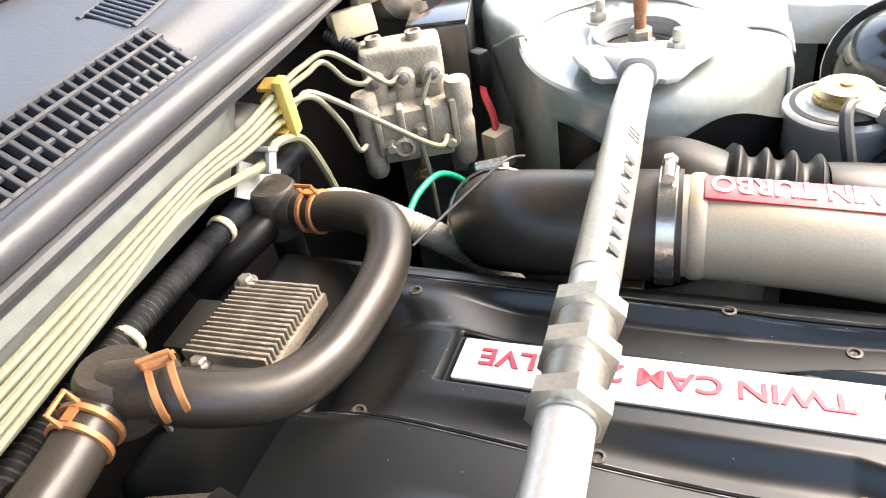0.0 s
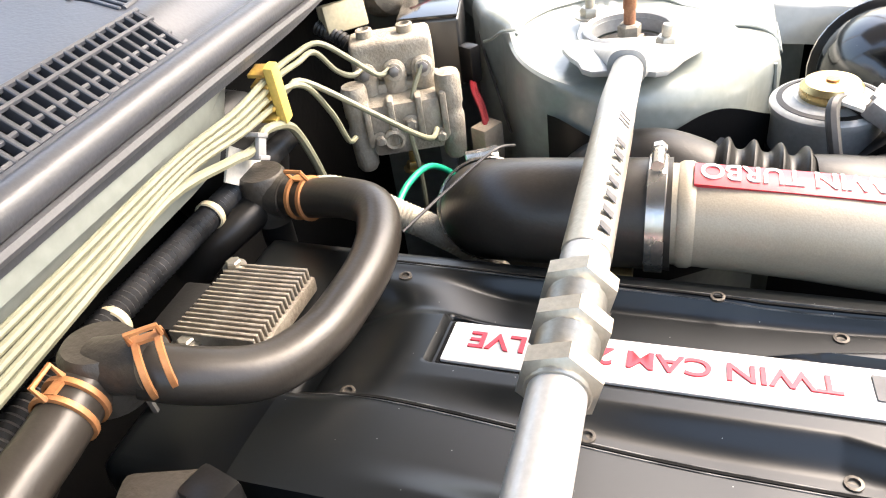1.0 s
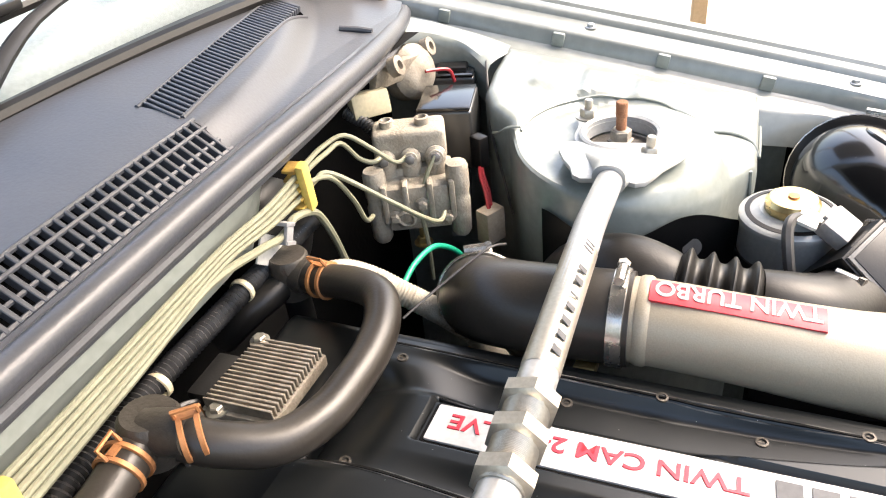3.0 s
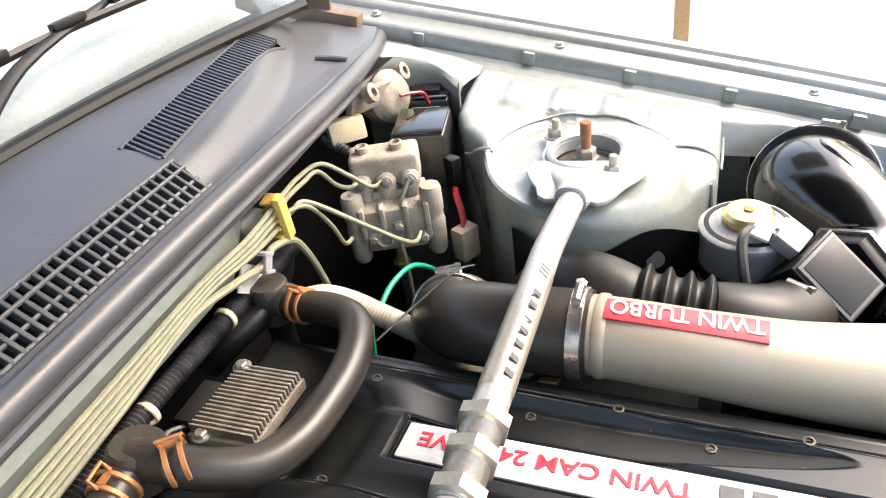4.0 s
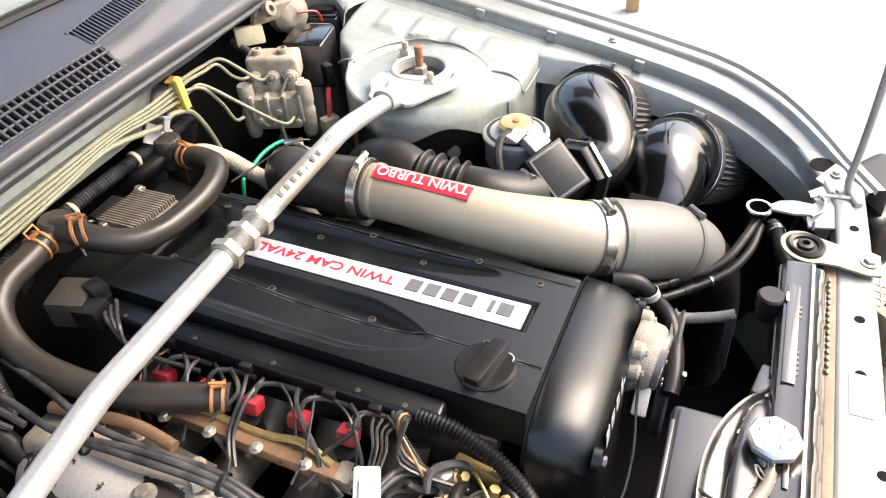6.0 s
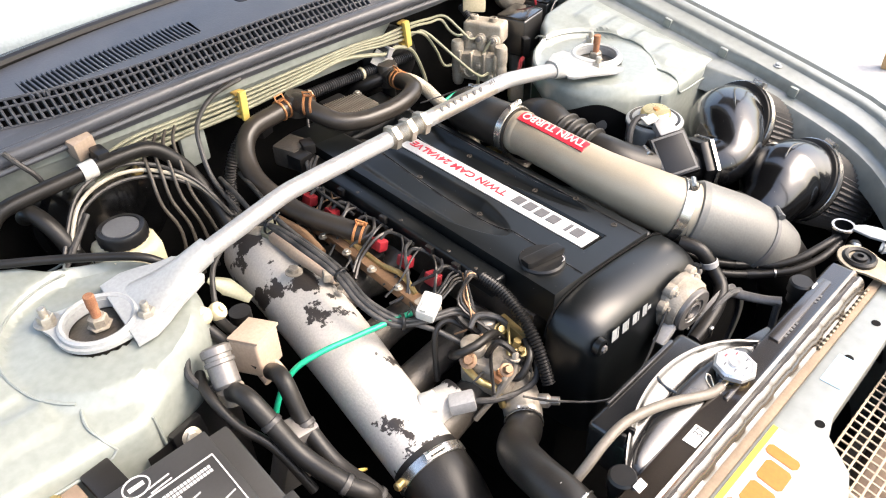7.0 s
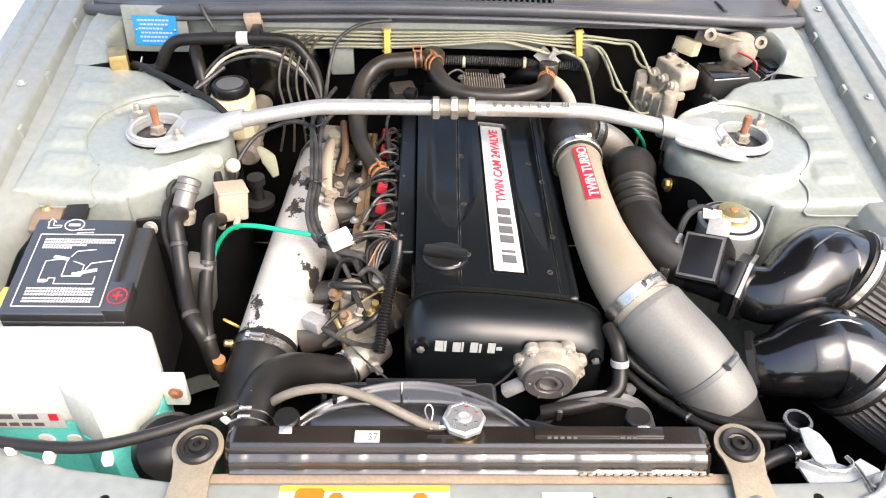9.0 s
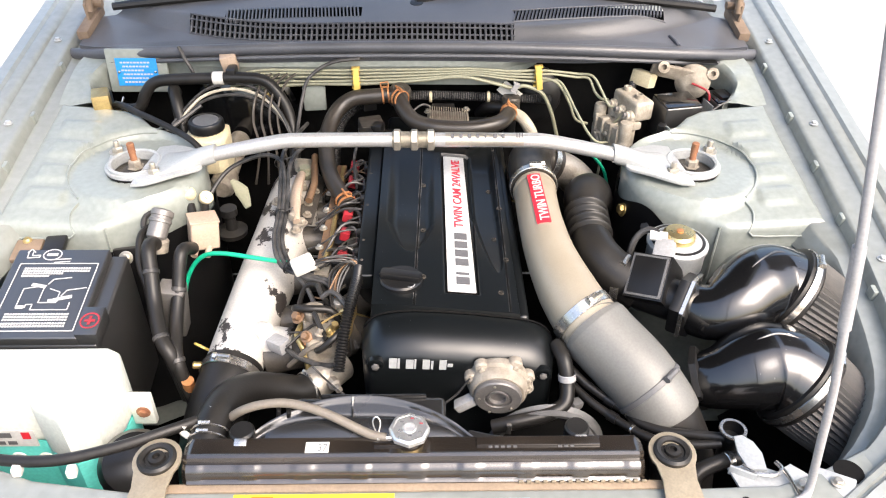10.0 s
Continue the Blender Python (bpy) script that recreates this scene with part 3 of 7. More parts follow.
part("bracket", g, ZINC, body, "yellow zinc bracket on the wing")

# the open bonnet, lifted at its rear edge and held by the prop rod
def bonnet_at(u, v, d):
    x = -0.74 + 1.48 * u
    return Vector((x * (1 - 0.06 * v), 0.40 - 0.85 * v, 1.225 + 0.735 * v - 0.03 * (x / 0.74) ** 4)) + Vector((0, 0.65, 0.76)) * (d + 0.025 * math.sin(math.pi * v))


bon = thing("bonnet", (0, 0.40, 1.20), "open silver bonnet with an added black liner", "bonnet", kind="structure")
g = Geo()
rows = [[bonnet_at(u, v, 0.018) for u in np.linspace(0, 1, 13)] + [bonnet_at(u, v, 0.006) for u in np.linspace(1, 0, 13)] for v in np.linspace(0, 1, 13)]
part("skin", g.rings(rows), PAINT_OUT, bon)
# Unseen liner, added to blacken what the engine covers reflect.
part("liner", Geo().rings([[bonnet_at(u, v, 0.003) for u in np.linspace(0.06, 0.94, 11)] + [bonnet_at(u, v, -0.012) for u in np.linspace(0.94, 0.06, 11)] for v in np.linspace(0.06, 0.94, 11)]), FELT, bon, "unseen black liner added to darken reflections and bounce")
for u in (0.04, 0.96):
    part("frame_rib", Geo().tube([bonnet_at(u, v, -0.004) for v in np.linspace(0.03, 0.97, 9)], 0.026, 8, 2, squash=0.5), PAINT, bon)
for v in (0.04, 0.96):
    part("frame_rib", Geo().tube([bonnet_at(u, v, -0.004) for u in np.linspace(0.03, 0.97, 11)], 0.026, 8, 2, squash=0.5), PAINT, bon)

# front cross panel with its holes and stickers
plan = [(-0.70, -0.56), (-0.60, -0.604), (-0.48, -0.646), (-0.335, -0.667), (0.36, -0.667), (0.47, -0.664), (0.535, -0.642), (0.62, -0.602), (0.71, -0.570), (0.73, -0.615), (0.61, -0.680), (0.545, -0.702), (0.40, -0.709), (0.17, -0.717), (0.045, -0.719), (0.012, -0.728), (-0.022, -0.766), (-0.10, -0.795), (-0.35, -0.80), (-0.52, -0.75), (-0.70, -0.66)]
g = Geo().prism(plan, 0.735, 0.770, bev=0.006, seg=3)
part("front_panel", g, PAINT_OUT, body, "pale painted front cross panel")
for x, y in ((0.42, -0.688), (0.33, -0.692), (0.24, -0.693), (0.15, -0.693), (0.02, -0.712), (-0.42, -0.69)):
    part("panel_hole", Geo().lathe((x, y, 0.7695), (0, 0, 1), [(0.006, 0), (0.006, 0.0012), (0.0, 0.0012)], 16), DARK, body)
for x, y in ((0.568, -0.646), (0.655, -0.612)):
    part("oval_hole", Geo().lathe((x, y, 0.7695), (0, 0, 1), [(0.019, 0), (0.019, 0.0012), (0.0, 0.0012)], 24), DARK, body)
g = Geo().box((-0.120, -0.711, 0.7705), (0.200, 0.070, 0.001))
stick = part("sticker", g, BADGE_W, body, "white sticker with yellow edge and orange bars")
g = Geo().box((-0.120, -0.676, 0.7712), (0.200, 0.007, 0.0006))
part("yellow_edge", g, YELLOWFILM, stick)
for k, (w, h, d) in enumerate(((0.034, 0.046, 0.0), (0.016, 0.040, 0.0), (0.034, 0.032, 0.0), (0.032, 0.032, 0.0), (0.016, 0.040, 0.0))):
    x = -0.204 + (0.0, 0.040, 0.060, 0.100, 0.138)[k]
    part("orange_bar", Geo().prism([(x + 0.004, -0.722), (x + w - 0.004, -0.722), (x + w, -0.718), (x + w + 0.003, -0.726 + h), (x + w - 0.001, -0.722 + h), (x + 0.007, -0.722 + h), (x + 0.003, -0.726 + h), (x, -0.718)], 0.7712, 0.7718), ORANGE, stick, "orange plain bar")
g = Geo().box((0.119, -0.694, 0.7705), (0.060, 0.026, 0.001))
part("sticker", g, PALEBLUE, body, "small pale blue sticker")

# what shows ahead of the cross panel
fb = thing("oil_cooler", (0.22, -0.82, 0.55), "dusty brown oil cooler under a wire stone guard", "oil cooler")
part("core", Geo().box((0.24, -0.850, 0.60), (0.40, 0.18, 0.08), (12, 0, 0), 0.006), DUSTY, fb, "brown dusty core")
for k in range(3):
    part("tube_bank", Geo().box((0.24, -0.790 - 0.05 * k, 0.648 - 0.010 * k), (0.38, 0.018, 0.012), (12, 0, 0), 0.004), DUSTY, fb)
mesh = Geo()
for i in range(27):
    mesh.tube([(0.03 + i * 0.0145, -0.728, 0.694), (0.03 + i * 0.0145 + 0.012, -0.93, 0.645)], 0.0016, 5, smooth=False)
for i in range(16):
    mesh.tube([(0.025, -0.730 - i * 0.0135, 0.694 - i * 0.0034), (0.43, -0.730 - i * 0.0135, 0.694 - i * 0.0034)], 0.0016, 5, smooth=False)
part("stone_mesh", mesh, TAN, fb, "fine tan wire stone guard")
part("mesh_frame", Geo().tube([(0.02, -0.726, 0.695), (0.02, -0.94, 0.646), (0.44, -0.94, 0.646)], 0.005, 8, smooth=False), TAN, fb)
g = Geo().box((0.05, -1.00, 0.42), (1.3, 0.08, 0.24), (0, 0, 0), 0.02)
solo("bumper_beam", g, DUSTY, "dusty front bumper beam below the cross panel", "bumper")
part("lower_grille_tray", Geo().box((0.0, -0.86, 0.30), (1.3, 0.30, 0.02)), DARK, body, "dark tray ahead of the radiator")
lat = thing("bonnet_latch", (0.29, -0.755, 0.60), "dusty bonnet catch with a coil spring", "bonnet latch")
part("hook_plate", Geo().box((0.30, -0.757, 0.70), (0.05, 0.05, 0.07), (0, 20, 25), 0.008), TAN, lat)
part("spring", corrugated([(0.31, -0.745, 0.74), (0.33, -0.785, 0.71), (0.34, -0.82, 0.67)], 0.007, 0.005, 0.006), TAN, lat)
part("lever", Geo().tube([(0.27, -0.75, 0.74), (0.31, -0.78, 0.76), (0.33, -0.80, 0.73)], 0.009, 8), DUSTY, lat)

part("stay", Geo().box((0.235, -0.762, 0.715), (0.09, 0.02, 0.05), (20, 0, 12), 0.006), TAN, lat)
part("arm", Geo().tube([(0.20, -0.80, 0.70), (0.26, -0.79, 0.725), (0.34, -0.80, 0.71), (0.40, -0.78, 0.68)], 0.011, 8, 5), DUSTY, lat)

hl = thing("headlamp", (0.60, -0.74, 0.55), "headlamp unit with adjusters behind the front edge", "headlamp")
part("shell", Geo().box((0.62, -0.74, 0.66), (0.18, 0.13, 0.12), (0, 0, -38), 0.02, 3), PLASTIC, hl)
part("adjuster", Geo().lathe((0.56, -0.69, 0.735), (0, 0, 1), [(0.014, 0), (0.014, 0.012), (0.007, 0.016), (0.007, 0.03)], 14), OLDALLOY, hl)
part("bracket", Geo().box((0.575, -0.665, 0.742), (0.07, 0.03, 0.02), (0, 8, -35), 0.006), BRACKET, hl)
copy_thing(hl, pose(-0.60, -0.74, 0.55, 0, 0, 76))

# ---- windscreen, wiper and scuttle grille ----
ws = thing("windscreen", (0, 0.52, 1.03), "sloping car windscreen above the black scuttle panel", "windscreen", kind="structure")


def screen(u, v):
    x = -0.68 + 1.36 * u
    return (x * (1 - 0.12 * v), 0.502 + 0.60 * v - 0.055 * (x / 0.68) ** 2, 1.036 + 0.37 * v - 0.025 * (x / 0.68) ** 2)


pane = part("pane", Geo().grid(screen, 20, 8), GLASS, ws)
pane.visible_shadow = False
g = Geo().tube([Vector(screen(u, -0.01)) for u in np.linspace(0, 1, 21)], 0.009, 8, 2)
part("seal", g, RUBBER, ws)
# Its pale colour stands in for the sky reflected by the glass.
g = Geo().box((0, 0.80, 0.58), (1.30, 0.50, 0.90), (0, 0, 0), 0.05, 3)
part("dashboard", g, DASH, body, "dashboard coloured pale for the sky's reflection in the windscreen")
g = Geo().box((0, 0.72, 0.10), (1.5, 0.7, 0.04))
part("floor_pan", g, DARK, body)

cowl = thing("scuttle_panel", (0, 0.40, 0.95), "weathered black plastic scuttle panel with slotted grilles", "scuttle panel")


def tier(x):
    """How far the upper tier's front edge draws back towards the car's sides."""
    return 0.13 * (max(0.0, abs(x) - 0.18) / 0.445) ** 2


def cowl_z(x, y):
    t = y - tier(x)
    return 0.970 + 0.012 * sstep(0.285, 0.300, y) + 0.026 * sstep(0.304, 0.342, t) + 0.16 * max(0, y - 0.342) - 0.03 * (x / 0.7) ** 2


def cowl_back(x):
    return 0.512 - 0.030 * (x / 0.68) ** 2


def cowl_front(x):
    return 0.284 + 0.085 * (abs(x) / 0.77) ** 4


def fine_y(x):
    return 0.378 + (x - 0.215) * 0.18


def in_grille(x, y):
    a = -0.50 < x < 0.21 and 0.306 < y - tier(x) < 0.341
    b = 0.213 < x < 0.562 and abs(y - fine_y(x)) < 0.024
    c = -0.42 < x < -0.12 and abs(y - 0.392) < 0.020
    return a or b or c


NX, NY = 296, 80
top = [[(-0.74 + 1.48 * i / NX, cowl_front(-0.74 + 1.48 * i / NX) + (cowl_back(-0.74 + 1.48 * i / NX) - cowl_front(-0.74 + 1.48 * i / NX)) * j / NY) for j in range(NY + 1)] for i in range(NX + 1)]
g = Geo()
vs = [(x, y, cowl_z(x, y)) for col in top for x, y in col]
fs = []
for i in range(NX):
    for j in range(NY):
        cx, cy = (top[i][j][0] + top[i + 1][j + 1][0]) / 2, (top[i][j][1] + top[i + 1][j + 1][1]) / 2
        if not in_grille(cx, cy):
            fs.append((i * (NY + 1) + j, (i + 1) * (NY + 1) + j, (i + 1) * (NY + 1) + j + 1, i * (NY + 1) + j + 1))
g.add(vs, fs)
xs_ = [-0.74 + 1.48 * i / 40 for i in range(41)]
g.add([(x, cowl_front(x), cowl_z(x, cowl_front(x))) for x in xs_] + [(x, cowl_front(x) + 0.002, cowl_z(x, cowl_front(x)) - 0.025) for x in xs_], [(i, i + 1, 42 + i, 41 + i) for i in range(40)])
part("panel", g, COWL, cowl, fix=False)
# Near-black sheet puts the shade under the grille slots into colour.
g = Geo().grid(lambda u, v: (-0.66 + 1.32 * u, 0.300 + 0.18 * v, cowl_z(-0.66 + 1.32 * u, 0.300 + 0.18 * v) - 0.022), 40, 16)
part("slot_shade_sheet", g, DARK, cowl)
def seal_z(x):
    return 0.976 - 0.050 * (abs(x) / 0.77) ** 2.5


seal = Geo().tube([(x, cowl_front(x) + 0.001, seal_z(x)) for x in np.linspace(-0.765, 0.765, 33)], 0.0125, 14, 2)
seal.tube([(x, cowl_front(x) - 0.004, seal_z(x) - 0.017) for x in np.linspace(-0.74, 0.74, 33)], 0.0052, 8, 2)
seal.tube([(x, cowl_front(x) + 0.017, seal_z(x) + 0.004) for x in np.linspace(-0.74, 0.74, 33)], 0.0045, 8, 2)
part("rubber_seal", seal, COWL, cowl, "black rubber bonnet seal")
for yc, w in ((0.307, 0.004), (0.3185, 0.0034), (0.330, 0.0034), (0.341, 0.004)):
    part("grille_bar", Geo().tube([(x, yc + tier(x), cowl_z(x, yc + tier(x)) + 0.0005) for x in np.linspace(-0.50, 0.212, 24)], w * 0.62, 6, smooth=False), COWL, cowl)
me_a = mesh_of("slat", Geo().box((0, 0, 0), (0.0042, 0.044, 0.009), (0, 0, 0), 0.0008, 1), COWL, (0, 0, 0))
me_b = mesh_of("slat", Geo().box((0, 0, 0), (0.0036, 0.049, 0.008), (0, 0, 0), 0.0008, 1), COWL, (0, 0, 0))
for k in range(63):
    x = -0.495 + k * 0.01130
    y = 0.324 + tier(x)
    ob = new("slat", me_a)
    ob.parent = cowl
    ob.location = Vector((x, y, cowl_z(x, y) - 0.0025)) - ORIGIN[cowl]
    ob.rotation_euler = (radians(37), 0, 0)
for k in range(43):
    x = 0.216 + k * 0.0081
    ob = new("slat", me_b)
    ob.parent = cowl
    ob.location = Vector((x, fine_y(x), cowl_z(x, fine_y(x)) - 0.002)) - ORIGIN[cowl]
    ob.rotation_euler = (radians(9), 0, radians(-14))
for k in range(37):
    x = -0.416 + k * 0.008
    ob = new("slat", me_b)
    ob.parent = cowl
    ob.location = Vector((x, 0.392, cowl_z(x, 0.392) - 0.002)) - ORIGIN[cowl]
    ob.rotation_euler = (radians(10), 0, radians(6))
for o in (-0.0245, 0.0245):
    part("grille_bar", Geo().tube([(x, fine_y(x) + o, cowl_z(x, fine_y(x) + o) + 0.0002) for x in np.linspace(0.212, 0.563, 14)], 0.0022, 8, smooth=False), COWL, cowl)
# folded seam and pressed step at the end of the panel
part("step", Geo().tube([(0.565, 0.372, cowl_z(0.565, 0.372) + 0.002), (0.572, 0.350, cowl_z(0.572, 0.350) + 0.003), (0.575, 0.330, cowl_z(0.575, 0.330) + 0.001)], 0.004, 8, 4), COWL, cowl)
wip = thing("windscreen_wiper", (0.02, 0.42, 1.0), "black windscreen wiper resting at the foot of the glass", "wiper")
part("pivot", Geo().lathe((0.0, 0.435, 0.998), (0, -0.2, 1), [(0.020, 0), (0.020, 0.018), (0.014, 0.026), (0, 0.027)], 20), PLASTIC, wip)
part("arm", Geo().tube([(0.0, 0.435, 1.020), (0.10, 0.475, 1.045), (0.26, 0.540, 1.080), (0.44, 0.570, 1.092)], [0.012, 0.010, 0.007, 0.005], 8, 5, squash=0.6), PLASTIC, wip)
part("blade", Geo().tube([(0.06, 0.556, 1.082), (0.30, 0.562, 1.088), (0.55, 0.547, 1.080)], 0.006, 6, 5), RUBBER, wip)
for x in (0.14, 0.24, 0.36, 0.46):
    part("bridge", Geo().box((x, 0.558, 1.095), (0.05, 0.012, 0.010), (0, 0, -3), 0.003), PLASTIC, wip)


# ---- engine ----
def ez(y):
    return 0.8285 + SLOPE * (y - 0.08)


SLOPE, TIP = 0.038, -0.1


def top_z(x, y):
    return ez(y) + TIP * (x - 0.075)


def trough(x, y, mid, half, toe, run):
    """Depth, 0 to 1, of a sunk channel with a round front end."""
    w = half * math.sqrt(max(0.0, min(1.0, (y - toe) / run)))
    return sstep(0.0, 0.75, 1 - ((x - mid) / w) ** 2) * sstep(0.0, 1.0, w / half) if w > 1e-4 else 0.0


def cover_z(x, y):
    z = top_z(x, y) - 1.2 * max(0, abs(x - 0.055) - 0.08) ** 2
    k = max(0.0, min(1.0, (y + 0.262) / 0.16))
    fade = 1 - 0.92 * sstep(0.045, 0.125, y)
    inset = sstep(0.1065, 0.1035, x) * sstep(0.0490, 0.0520, x) * sstep(-0.334, -0.331, y) * sstep(0.088, 0.085, y)
    swell = -5.0 * max(0.0, y - 0.085) ** 2 * sstep(0.0, 0.03, x) * sstep(0.135, 0.105, x)
    return z - 0.015 * (1 - sstep(-0.10, 0.13, y)) * trough(x, y, -0.007, 0.045, -0.236, 0.085) - fade * (0.016 * trough(x, y, 0.1275 + 0.012 * (1 - k), 0.029, -0.275, 0.16)) + swell - 0.006 * inset


eng = thing("engine", (0.06, -0.15, 0.25), "straight-six engine with satin black covers", "engine")
# Block colour is near-black for the shade low in the bay.
part("block", Geo().box((0.07, -0.10, 0.50), (0.22, 0.56, 0.46), (0, 0, 0), 0.02), DARK, eng, "near-black engine block, shade of the bay in its colour")
part("cylinder_head", Geo().box((0.055, -0.09, 0.745), (0.252, 0.50, 0.08), (3.8, 0, 0), 0.008), DARKALLOY, eng, "stained cast alloy cylinder head")
g = Geo()
X0, X1, Y0, Y1 = -0.064, 0.166, -0.370, 0.165
g.grid(lambda u, v: (X0 + (X1 - X0) * u, Y0 + (Y1 - Y0) * v, cover_z(X0 + (X1 - X0) * u, Y0 + (Y1 - Y0) * v)), 190, 260)
rim = [(X0 + (X1 - X0) * i / 40, Y0) for i in range(41)] + [(X1, Y0 + (Y1 - Y0) * i / 40) for i in range(1, 41)] + [(X1 - (X1 - X0) * i / 40, Y1) for i in range(1, 41)] + [(X0, Y1 - (Y1 - Y0) * i / 40) for i in range(1, 40)]
k = len(rim)
g.add([(x, y, cover_z(x, y)) for x, y in rim] + [(x * 1.04, y, 0.77) for x, y in rim], [(i, (i + 1) % k, k + (i + 1) % k, k + i) for i in range(k)])
part("coil_cover", g, COVER, eng, "satin black centre cover with two sunk channels")
# seams of the centre plate
for x, lean in ((0.0095, 0.022), (0.1565, 0.012)):
    ys = np.linspace(-0.367, 0.16, 60)
    g = Geo().tube([(x + lean * y, y, cover_z(x + lean * y, y) + 0.0002) for y in ys], 0.0011, 4, smooth=False)
    part("seam", g, DARK, eng)
    for o in (-0.0019, 0.0019):
        g = Geo().tube([(x + lean * y + o, y, cover_z(x + lean * y + o, y)) for y in ys], 0.0007, 5, smooth=False)
        part("seam_edge", g, WEAR, eng, "worn paint along the seam")
for x, ys in ((0.0150, (0.126, -0.019, -0.156, -0.30)), (0.1400, (0.131, -0.015, -0.167, -0.325)), (0.155, (-0.09, -0.24))):
    for y in ys:
        g = Geo().lathe((x, y, cover_z(x, y) - 0.0005), (0, 0, 1), [(0.0050, 0), (0.0050, 0.002), (0.0032, 0.0022), (0.0028, 0.0005), (0, 0.0005)], 14)
        part("cover_screw", g, DARKALLOY, eng)
part("rear_cover", Geo().box((0.055, 0.213, 0.800), (0.235, 0.095, 0.055), (3.0, 0, 0), 0.012, 3), COVER, eng, "black cover at the back of the head")
part("cam_cover_edge", Geo().box((0.172, -0.105, 0.780), (0.020, 0.53, 0.05), (2.2, 0, 0), 0.008, 3), COVER, eng, "black cam cover edge")
g = Geo().box((-0.081, -0.055, 0.806), (0.030, 0.46, 0.030), (2.2, 0, 0), 0.005, 3)
part("harness_rail", g, COVER, eng, "black rail beside the cam cover")
for y in (0.12, 0.02, -0.085, -0.19, -0.245):
    part("rail_screw", bolt(Geo(), (-0.088, y, ez(y) - 0.0065), (-0.1, 0, 1), 0.0036, 0.003), DARKALLOY, eng)
    part("rail_clip", Geo().box((-0.098, y + 0.03, ez(y) - 0.010), (0.010, 0.016, 0.012), (0, 0, 0), 0.003), PLASTIC, eng)

tc_plan = [(-0.078, 0.60), (-0.081, 0.76), (-0.076, 0.785), (-0.062, 0.803), (-0.040, 0.812), (0.0, 0.816), (0.06, 0.812), (0.12, 0.805), (0.17, 0.797), (0.198, 0.787), (0.215, 0.770), (0.221, 0.745), (0.220, 0.60)]
TCP = [(q.x, q.z - 0.006) for q in spline([(x, 0, z) for x, z in tc_plan], 90)]
rows = []
for y, o in ((-0.371, 0.004), (-0.3725, 0.001), (-0.376, 0.0), (-0.396, 0.001), (-0.412, 0.004), (-0.425, 0.009), (-0.435, 0.0155), (-0.4425, 0.0235), (-0.4475, 0.033), (-0.450, 0.045), (-0.4505, 0.058)):
    row = []
    for x, z in TCP:
        h = sstep(0.70, 0.80, z)
        row.append((x - math.copysign(0.55 * o * sstep(0.0, 0.07, abs(x - 0.07)), x - 0.07), y, z - o * h))
    rows.append(row)
tcov = part("timing_cover", Geo().rings(rows), COVER, eng, "satin black timing belt cover with worn lettering")
g = Geo().tube([(x, -0.3705, z - 0.0055) for x, z in tc_plan[1:-1]], 0.0018, 6, 2)
part("cover_joint", g, DARK, eng)
for x, z in ((-0.056, 0.770), (0.197, 0.748)):
    g = Geo().lathe((x, -0.440, z), (0, -1, 0), [(0.0125, 0), (0.0125, 0.009), (0.009, 0.010), (0.009, 0.008), (0, 0.008)], 20)
    part("cover_boss", g, COVER, eng)
    part("cover_bolt", bolt(Geo(), (x, -0.449, z), (0, -1, 0), 0.006, 0.004, False), DISC, eng)
for i, (w, h) in enumerate(((0.016, 0.019), (0.005, 0.019), (0.016, 0.017), (0.004, 0.018), (0.015, 0.018), (0.005, 0.016), (0.015, 0.018), (0.011, 0.006))):
    g = bars(Geo(), (-0.036 + 0.0125 * i, -0.4498, 0.766 - 0.0006 * i + (0.006 if i == 7 else 0)), (1, 0, -0.06), (0.06, 0.10, 1), 1, 0, (w * 0.72, h))
    part("worn_bar", g, BRACKET, tcov, "worn bare-metal bar", flat=True)

cap = part("oil_cap", Geo().lathe((-0.020, -0.312, 0.800), (0, 0.06, 1), [(0.043, 0), (0.043, 0.010), (0.040, 0.013), (0.0345, 0.014), (0.0345, 0.026), (0.032, 0.029), (0.0, 0.030)], 40), PLASTIC, eng, "round black oil filler cap")
g = Geo().prism([(-0.033, -0.008), (-0.028, -0.010), (0.028, -0.010), (0.033, -0.008), (0.033, 0.008), (0.028, 0.010), (-0.028, 0.010), (-0.033, 0.008)], 0, 0.010, pose(-0.020, -0.313, 0.829, -4, 0, -12), 0.002)
part("grip", g, PLASTIC, cap)
g = Geo().lathe((-0.006, -0.330, 0.829), (0, 0.06, 1), [(0.009, 0), (0.009, 0.0012), (0.0072, 0.0012), (0.0072, 0)], 20, caps=False)
part("oil_mark", g, GREYPL, cap)

cas = part("cam_angle_sensor", Geo().lathe((0.130, -0.446, 0.740), (-0.1, -1, -0.08), [(0.046, 0), (0.048, 0.003), (0.048, 0.012), (0.044, 0.016), (0.043, 0.028), (0.039, 0.033), (0, 0.033)], 40), OLDALLOY, eng, "cast aluminium cam angle sensor")
CD = Vector((-0.1, -1, -0.08)).normalized()
CC = Vector((0.130, -0.446, 0.740)) + CD * 0.033
part("sensor_disc", Geo().lathe(CC, CD, [(0.036, 0), (0.036, 0.006), (0.034, 0.008), (0.021, 0.008), (0.020, 0.0055), (0.0165, 0.0055), (0.016, 0.008), (0.0125, 0.008), (0.0115, 0.002), (0, 0.002)], 40), DISC, cas, "dark grey ringed disc")
